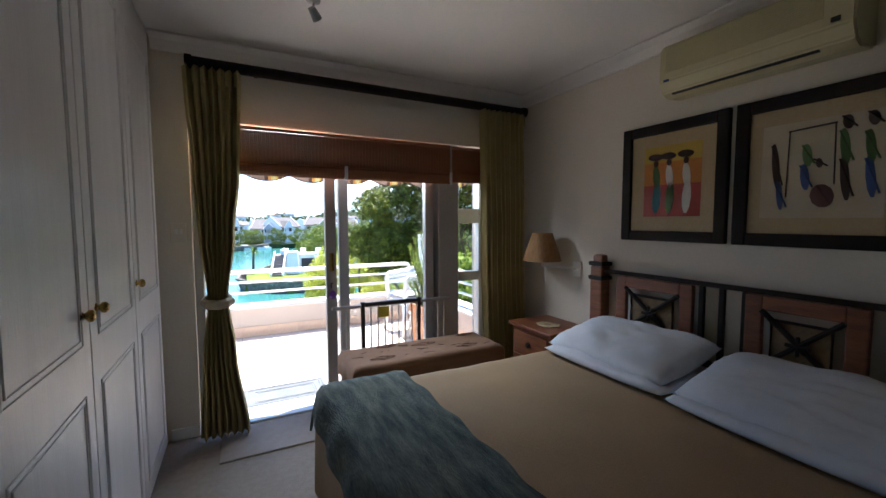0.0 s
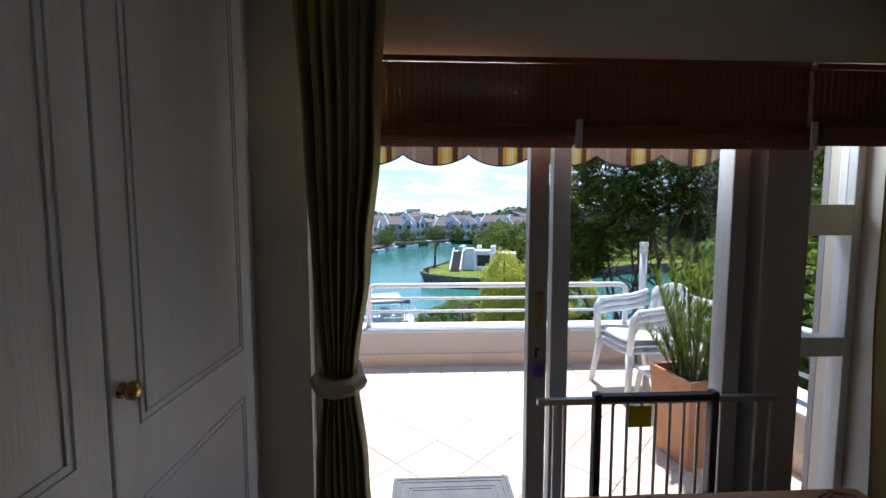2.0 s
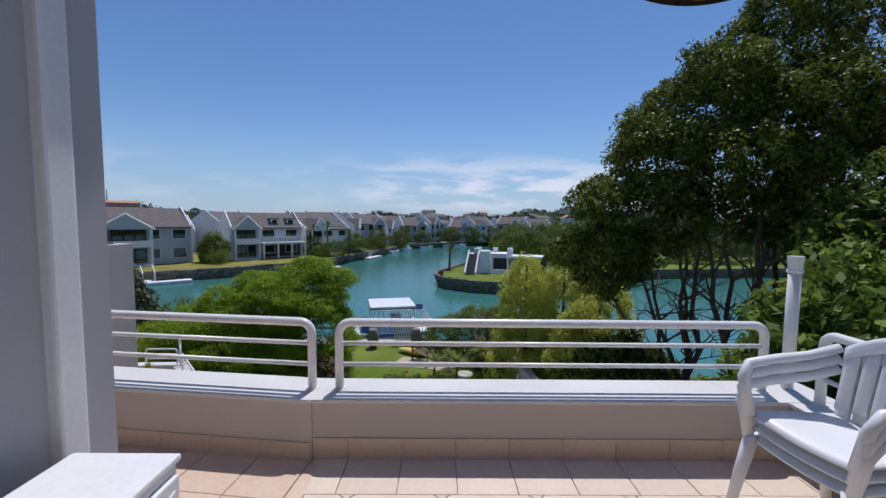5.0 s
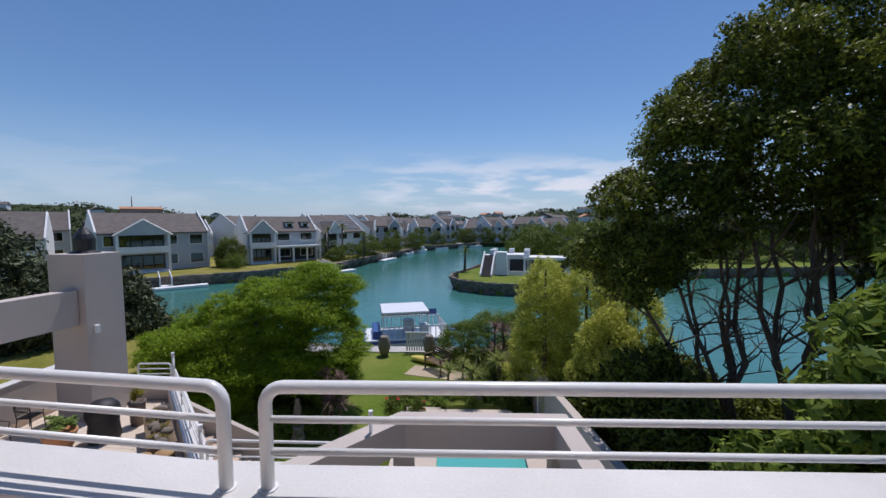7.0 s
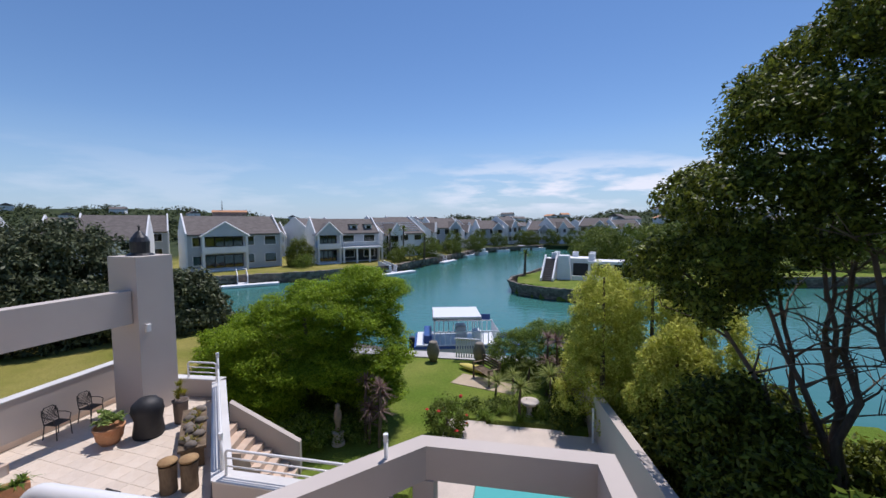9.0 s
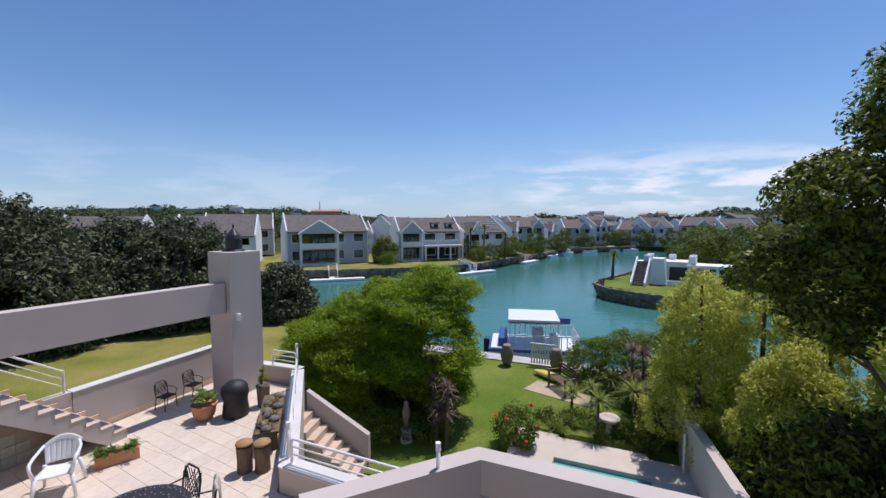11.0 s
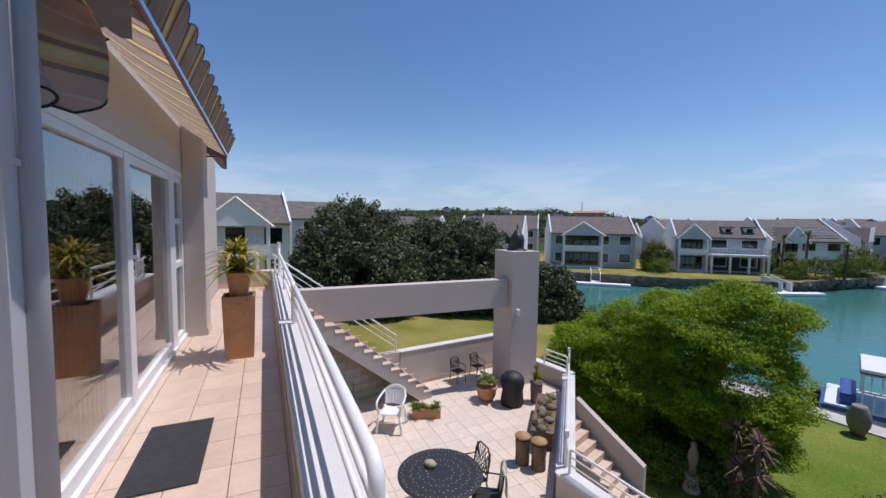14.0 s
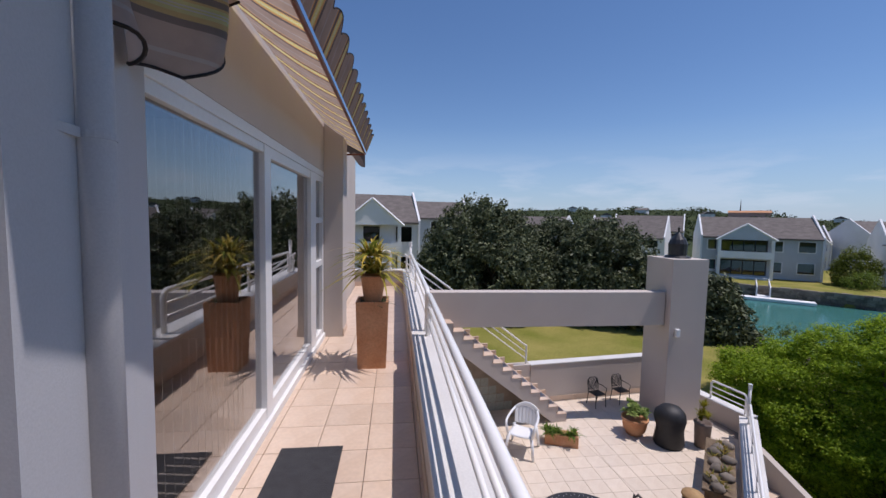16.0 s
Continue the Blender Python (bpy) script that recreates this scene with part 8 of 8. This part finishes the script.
# shrubs along the dock, beds and isle
for i, (bl, cnt, sz, mt, sd, lb) in enumerate((
        ([((1.0, 21.7, -4.1), (1.3, 1.0, 0.95)), ((2.2, 21.2, -3.8), (1.4, 1.2, 1.25)), ((3.2, 20.4, -3.7), (1.1, 1.2, 1.3))], 1700, 0.16, M_LF_LITE, 61, "rounded green shrub by the dock"),
        ([((-1.15, 16.0, -4.4), (0.6, 0.55, 0.55))], 110, 0.18, M_LF_MID, 62, "dark green hibiscus bush with red flowers"),
        ([((-5.0, 14.9, -4.55), (1.0, 0.7, 0.45)), ((-3.6, 15.4, -4.6), (0.8, 0.6, 0.4))], 150, 0.18, M_LF_LITE, 63, "low leafy border under the tree"),
        ([((1.0, 18.2, -4.85), (1.0, 0.5, 0.2)), ((2.5, 17.6, -4.7), (0.6, 0.7, 0.4)), ((2.6, 19.6, -4.3), (0.8, 1.0, 0.8)), ((-0.3, 17.9, -4.85), (0.6, 0.4, 0.2))], 420, 0.2, M_LF_MID, 64, "leafy green border behind the pool"),
        ([((-10.6, 23.2, -4.1), (1.6, 1.0, 0.9)), ((-13, 24.0, -3.8), (1.8, 1.0, 0.9))], 200, 0.25, M_LF_MID, 65, "green bank shrub at the water"),
        ([((12, 66, -2.6), (3.5, 4, 2.6)), ((17, 64, -2.2), (5, 4, 3)), ((23, 63, -1.8), (5, 4, 3.2)), ((31, 66, -1.6), (6, 4, 3.4)), ((15, 78, -2.4), (4, 5, 3)), ((43, 68, -1.5), (7, 5, 3.5)), ((58, 70, -1.4), (8, 5, 3.6)), ((24, 75, -2), (7, 6, 3.2))], 1300, 0.8, M_LF_MID, 66, "dark green trees behind the island house"),
        ([((-32.8, 61.3, -2.9), (2.0, 1.8, 2.2)), ((-32.4, 60.0, -4.0), (1.6, 1.4, 1.1))], 200, 0.5, M_LF_DARK, 67, "dark garden tree between the houses"),
        ([((-30.6, 58.6, -4.1), (1.6, 1.4, 1.1))], 100, 0.35, M_LF_LITE, 68, "golden green shrub between the houses"),
        ([((-17.5, 70, -3.7), (2.0, 1.6, 1.5)), ((-15.8, 78, -3.6), (2.2, 1.8, 1.5)), ((-19.2, 68, -3.9), (1.4, 1.2, 1.2)), ((-13.5, 88, -3.6), (2.4, 1.8, 1.7)), ((-22.5, 74.5, -3.4), (2.2, 2.0, 1.8)), ((-17, 84, -3.2), (2.0, 1.8, 1.9))], 480, 0.5, M_LF_MID, 69, "clipped green trees on the far shore"),
        ([((-9.6, 99, -3.4), (2.4, 1.8, 1.9)), ((-4.5, 113, -3.2), (2.4, 1.8, 2)), ((4, 124, -3.0), (2.6, 1.8, 2.2)), ((16, 121, -3.0), (3, 2, 2.2)), ((-14.5, 98, -2.8), (2.2, 1.8, 2.3)), ((-9.5, 108, -2.8), (2.4, 2, 2.4)), ((1.5, 121, -3.0), (2.2, 1.8, 2.1)), ((10, 124, -2.9), (2.6, 2, 2.3)), ((25, 122, -2.8), (3.5, 2, 2.6))], 760, 0.6, M_LF_MID, 70, "green trees at the lagoon's end"))):
    sb = thing("shrub", lb, "shrub", (0, 0, 0), group="garden shrubs")
    foliage("crown", crown_clumps(bl, cnt, sz, sd, 0.7), 64 if sz > 0.4 else 44, sz * 0.21, mt, sb, sd, up=0.7)
    part("stem", tb([(bl[0][0][0], bl[0][0][1], -5.2), (bl[0][0][0], bl[0][0][1], bl[0][0][2])], 0.05, 6), M_BARK, sb)
    if sd == 62:
        for k in range(9):
            a = k * 0.9
            part("flower", lathe([(0, 0), (0.06, 0.02), (0.03, 0.05), (0, 0.03)], 8, None, (-1.15 + 0.6 * math.cos(a), 16.0 + 0.55 * math.sin(a) - 0.08, -4.25 + 0.4 * math.sin(k * 1.7))), flat_mat("red_petal", (0.55, 0.03, 0.02)), sb)
# rosette plants: cycad, cordylines, yuccas
for lb, mt, trunk, reps in (("dark green cycad with arching fronds", M_LF_BUSH, 0.4, ((-5.0, 15.1, 1.2, 46, 0.05), (-6.2, 14.9, 1.0, 40, 0.05))),
                            ("bronze cordyline with spiky rosettes", M_RED_PL, 1.5, ((-3.3, 15.1, 0.48, 70, 0.022), (-3.05, 15.35, 0.48, 70, 0.022), (-3.5, 15.3, 0.44, 60, 0.022), (2.3, 19.0, 0.55, 70, 0.026), (2.75, 18.8, 0.55, 70, 0.026), (2.5, 17.9, 0.5, 60, 0.024), (-2.95, 15.0, 0.42, 60, 0.02), (2.0, 19.4, 0.5, 60, 0.024))),
                            ("pale green yucca with a spiky head", leaf_mat("pale_yucca_blade", (0.20, 0.26, 0.06), (0.45, 0.48, 0.16), 0.4), 0.9, ((0.15, 18.75, 0.62, 110, 0.018), (1.35, 20.1, 0.62, 110, 0.018), (1.0, 17.4, 0.68, 120, 0.018), (2.0, 17.9, 0.72, 130, 0.018), (0.75, 19.6, 0.5, 80, 0.016)))):
    for i, (x, y, ln, n, w) in enumerate(reps):
        p = thing("spiky_plant", lb, "plant", (x, y, -4.95), group="rosette plants")
        tall = trunk * (0.7 + 0.25 * (i % 4))
        part("stem", tb([(0, 0, 0), (0.04, 0.02, tall)], 0.05, 7, r1=0.035), M_BARK, p)
        bm = bmesh.new()
        blades(bm, (0.04, 0.02, tall), n, ln, w, 1.75, 1.0, 0.25 if trunk > 0.5 else 0.55, 4)
        if trunk > 1:
            blades(bm, (0.03, 0.02, tall * 0.6), n // 2, ln, w, 1.7, 1.0, 0.3, 4)
        tagged(part("leaf_head", bm, mt, p), kind="stuff")
# strap-leaved tufts along the pool border, and a stone bowl among them
M_TUFT = leaf_mat("strap_leaf_green", (0.07, 0.13, 0.018), (0.24, 0.33, 0.05), 0.35)
rg = random.Random(77)
for i in range(16):
    x = -0.3 + 0.2 * i
    p = thing("leaf_tuft", "arching strap-leaved green tuft in the pool border", "plant", (x + rg.uniform(-0.1, 0.1), 17.25 + rg.uniform(-0.15, 0.85), -4.95), group="border tufts")
    bm = bmesh.new()
    blades(bm, (0, 0, 0.0), 46, rg.uniform(0.45, 0.75), 0.016, 1.1, 1.0, 0.45, 5, rg=rg, jit=0.08)
    tagged(part("leaves", bm, M_TUFT, p), kind="stuff")
gbw = thing("garden_bowl", "pale weathered stone bowl among the border plants", "bowl", (1.35, 17.7, -4.95))
part("foot", lathe([(0, 0), (0.14, 0), (0.09, 0.1), (0.09, 0.3), (0.16, 0.36), (0, 0.36)], 14), M_PLASTER, gbw)
part("basin", lathe([(0, 0.36), (0.22, 0.38), (0.32, 0.48), (0.30, 0.52), (0.24, 0.46), (0, 0.44)], 18), M_PLASTER, gbw, smooth=True)
# palms far off
for x, y, h in ((-21.5, 71.5, 5.0), (-19.6, 73.5, 5.5), (-15.5, 72.5, 4.2), (1.6, 54.5, 2.6)):
    p = thing("palm_tree", "slender palm with arching fronds by the water", "palm", (x, y, LG), group="palms")
    part("trunk", tb([(0, 0, 0), (0.1, 0, h)], 0.18, 7, r1=0.12), M_BARK, p)
    bm = bmesh.new()
    blades(bm, (0.1, 0, h), 30, 1.5, 0.14, 1.7, 1.0, 0.5, 5)
    part("fronds", bm, M_LF_MID, p)
# woods and roofs on the far hills
rg = random.Random(90)
cl = []
for k in range(4600):
    a = radians(rg.uniform(-60, 105))
    r = rg.uniform(150, 520)
    x, y = -r * math.sin(a), r * math.cos(a)
    z = float(land_height(np.array([x]), np.array([y]))[0])
    cl.append(((x, y, z + 0.8), rg.uniform(1.5, 3.6)))
foliage("hillside_trees", cl, 14, 1.1, M_LF_HILL, None, 91, 0.8, "stuff", "distant bushes covering the hills")
rg = random.Random(92)
for k in range(64):
    a = radians(rg.choice([rg.uniform(-48, -8), rg.uniform(20, 100), rg.uniform(-10, 30)]))
    r = rg.uniform(160, 480)
    x, y = -r * math.sin(a), r * math.cos(a)
    z = float(land_height(np.array([x]), np.array([y]))[0])
    hh = thing("hill_house", "tiny pale house on the distant hillside", "house", (x, y, z - 0.3), rg.uniform(0, 180), group="hillside houses")
    w = rg.uniform(8, 15)
    part("wall", bx(-w / 2, -4, 0, w / 2, 4, 4.0), M_HOUSEW, hh)
    part("roof", extrude_yz([(-4.6, 3.8), (0, 5.8), (4.6, 3.8)], -w / 2 - 0.4, w / 2 + 0.4), M_TERRA if k % 9 == 4 else M_ROOF, hh)

# long pink building with a mast on the hill's crest
hb = thing("hill_building", "long pink building with a mast on the hilltop", "building", (-262, 330, float(land_height(np.array([-262.0]), np.array([330.0]))[0]) + 0.5), 40)
part("wall", bx(-14, -4, 0, 14, 4, 4.5), surface("pink_render", (0.62, 0.36, 0.30), (0.55, 0.32, 0.26), 0.5, 0.9, 0.1, 8), hb)
part("roof", extrude_yz([(-4.6, 4.4), (0, 6.2), (4.6, 4.4)], -14.4, 14.4), M_TERRA, hb)
part("mast", tb([(-6, 0, 5.5), (-6, 0, 15)], 0.5, 6, r1=0.2), M_ROOF, hb)

# ---- floor and skirting tiles ----
def clip(poly, region):
    """The part of a convex polygon inside a convex, anticlockwise region."""
    out = poly
    n = len(region)
    for i in range(n):
        (ax, ay), (bx_, by) = region[i], region[(i + 1) % n]
        src, out = out, []
        for j in range(len(src)):
            p, q = src[j], src[(j + 1) % len(src)]
            sp_ = (bx_ - ax) * (p[1] - ay) - (by - ay) * (p[0] - ax)
            sq = (bx_ - ax) * (q[1] - ay) - (by - ay) * (q[0] - ax)
            if sp_ >= 0:
                out.append(p)
            if (sp_ >= 0) != (sq >= 0):
                k = sp_ / (sp_ - sq)
                out.append((p[0] + (q[0] - p[0]) * k, p[1] + (q[1] - p[1]) * k))
        if len(out) < 3:
            return []
    return out


def area(p):
    return 0.5 * sum(p[i][0] * p[(i + 1) % len(p)][1] - p[(i + 1) % len(p)][0] * p[i][1] for i in range(len(p)))


def tile_mesh(name, poly, z0, z1, mat, ch=0.0018):
    bm = bmesh.new()
    n = len(poly)
    c = Vector((sum(p[0] for p in poly) / n, sum(p[1] for p in poly) / n))
    lo = [bm.verts.new((x, y, z0)) for x, y in poly]
    md = [bm.verts.new((x, y, z1 - ch)) for x, y in poly]
    hi = [bm.verts.new((x + (c.x - x) / max(1e-3, math.hypot(c.x - x, c.y - y)) * ch * 1.5, y + (c.y - y) / max(1e-3, math.hypot(c.x - x, c.y - y)) * ch * 1.5, z1)) for x, y in poly]
    for A, B in ((lo, md), (md, hi)):
        for i in range(n):
            bm.faces.new((A[i], A[(i + 1) % n], B[(i + 1) % n], B[i]))
    bm.faces.new(hi)
    return mesh_from(name, bm, mat)


shared = {}


def lay(parent, tiles, region, size, mat, z, base=Matrix.Identity(4), limit=300, gap=0.0022):
    """Square tiles (centre x, y, turn) laid within convex regions; whole ones share a mesh."""
    count = 0
    rest_v, rest_f = [], []
    for cx, cy, rot in tiles:
        h = size / 2 - gap
        c, s = math.cos(rot), math.sin(rot)
        sq = [(cx + c * a * h - s * b_ * h, cy + s * a * h + c * b_ * h) for a, b_ in ((-1, -1), (1, -1), (1, 1), (-1, 1))]
        for reg in region:
            pc = clip(sq, reg)
            if not pc or area(pc) < 0.0012:
                continue
            whole = abs(area(pc) - 4 * h * h) < 1e-5
            count += 1
            lift = 0.0008 * rng.random()
            if count > limit:
                o = len(rest_v)
                for x, y in pc:
                    v = base @ Vector((x, y, z + lift))
                    rest_v.append(tuple(v))
                rest_f.append(tuple(range(o, o + len(pc))))
                continue
            if whole:
                key = (round(size, 4), round(rot, 4), mat.name)
                if key not in shared:
                    k = h
                    shared[key] = tile_mesh("tile", [(c * a * k - s * b_ * k, s * a * k + c * b_ * k) for a, b_ in ((-1, -1), (1, -1), (1, 1), (-1, 1))], -0.012, 0, mat)
                ob = new("tile", shared[key])
                ob.matrix_basis = base @ Matrix.Translation((cx, cy, z + lift))
            else:
                mx_, my_ = sum(p[0] for p in pc) / len(pc), sum(p[1] for p in pc) / len(pc)
                ob = new("tile", tile_mesh("tile", [(x - mx_, y - my_) for x, y in pc], -0.012, 0, mat))
                ob.matrix_basis = base @ Matrix.Translation((mx_, my_, z + lift))
            ob.parent = parent
    if rest_f:
        me = bpy.data.meshes.new("tile_rest")
        me.from_pydata(rest_v, [], rest_f)
        me.materials.append(mat)
        ob = tagged(new("tile_rest", me), "", "", "", "stuff")
        ob.parent = parent


OB = bpy.data.objects
fb = OB["floor_balcony"]
# diagonal tiles of the bedroom balcony, with a straight border along the parapet
DX = 0.25
dg = []
for i in range(-8, 16):
    for j in range(-10, 6):
        if (i + j) % 2 == 0:
            dg.append((0.365 + DX * i, 4.445 + DX * j, math.pi / 4))
cutx, cuty = 0.865, 4.445
dg = [q for q in dg if abs(q[0] - cutx) + abs(q[1] - cuty) > 0.05]
field = [[(-0.36, 2.885), (2.465, 2.885), (2.465, 4.735), (-0.36, 4.735)]]
lay(fb, dg, field, DX * math.sqrt(2), M_TILE2, 0.0)
q4 = DX * math.sqrt(2) / 2
r2 = q4 / math.sqrt(2) / 1.0
lay(fb, [(cutx + dx, cuty + dy, math.pi / 4) for dx, dy in ((DX / 2, 0), (-DX / 2, 0), (0, DX / 2), (0, -DX / 2))], field, q4, M_TILE2, 0.0)
lay(fb, [(0.449 - 0.1625 + 0.325 * i, 4.737 + 0.1625, 0) for i in range(-3, 8)], [[(-0.40, 4.738), (2.465, 4.738), (2.465, 5.055), (-0.40, 5.055)]], 0.325, M_TILE2, 0.0)
# straight tiles on the walkway and beside the pier
MWi = MW.inverted()


def local(pts):
    return [tuple((MWi @ Vector((x, y, 0)))[:2]) for x, y in pts]


side = local([(-1.17, 2.89), (-0.363, 2.89), (-0.363, 5.045), (-1.0, 4.45)])
LEFTOVER = [clip(side, [(-3, -4), (3, -4), (3, -0.668), (-3, -0.668)]), clip(local([(-0.9, 4.0), (-0.363, 4.0), (-0.363, 5.045), (-0.9, 5.045)]), [(0.001, -0.664), (3, -0.664), (3, -0.005), (0.001, -0.005)])]
LEFTOVER = [q for q in LEFTOVER if q]
wk = []
for i in range(-2, 30):
    for j in range(-9, 1):
        wk.append((-(2.66 + 0.333 * (i - 9)) + 0.1665, -0.365 + 0.333 * j + 0.1665 + 0.333, 0))
lay(fb, wk, [[(-8.945, -1.085), (-0.82, -1.085), (-0.82, -0.005), (-8.945, -0.005)], [(-0.815, -0.66), (-0.002, -0.66), (-0.002, -0.005), (-0.815, -0.005)]] + LEFTOVER, 0.333, M_TILE, 0.0, MW)


# skirting tiles
def skirt(parent, x0, x1, y, step, start, mat, h=0.128, base=Matrix.Identity(4), th=0.009, z=0.001):
    x = start
    while x > x0:
        x -= step
    while x < x1:
        a, b_ = max(x0, x + 0.0015), min(x1, x + step - 0.0015)
        if b_ - a > 0.02:
            key = ("sk", round(b_ - a, 4), round(h, 3), mat.name)
            if key not in shared:
                shared[key] = mesh_from("skirting_tile", bx(-(b_ - a) / 2, -th, 0, (b_ - a) / 2, 0, h, 0.0015), mat)
            ob = new("skirting_tile", shared[key])
            ob.matrix_basis = base @ Matrix.Translation(((a + b_) / 2, y, z))
            ob.parent = parent
        x += step


skirt(OB["parapet_front"], BEND[0] + 0.01, 2.46, 5.0585, 0.325, 0.449, M_TILE)
skirt(OB["parapet_walkway"], -8.94, -0.01, -0.0015, 0.333, -2.66, M_TILE, 0.10, MW)
skirt(OB["parapet_side"], 2.90, 5.045, -2.4685, 0.325, 3.0, M_TILE, 0.128, Matrix.Rotation(radians(90), 4, "Z") @ Matrix.Scale(1, 4))
skirt(OB["parapet_end"], -1.6, -0.02, 8.9505, 0.333, -1.5, M_TILE, 0.10, MW @ Matrix.Rotation(radians(90), 4, "Z"))
skirt(OB["wall_column"], -5.35, -4.95, -0.8595 + 0.0105, 0.333, -5.35, M_TILE, 0.10, MW)
# lower terrace
tt = []
for i in range(0, 40):
    for j in range(0, 26):
        tt.append((-9.4 + 0.333 * i, 0.9 + 0.333 * j, 0))
regs = [local([(-8.72, 6.25), (-1.0, 5.40), (-1.0, 9.46), (-3.63, 9.5), (-8.72, 9.5)]), local([(-8.72, 9.504), (-3.67, 9.504), (-6.30, 12.72), (-8.72, 12.8)])]
tt.sort(key=lambda q: abs(q[0] + 5.2) + abs(q[1] - 4.0))
lay(OB["floor_terrace"], tt, regs, 0.333, M_TILE2, TZ, MW, 300)
skirt(OB["wall_terrace_left"], 9.75, 12.9, 8.79 - 0.0, 0.333, 9.75, M_TILE, 0.12, Matrix.Rotation(radians(90), 4, "Z"), 0.009, TZ + 0.001)
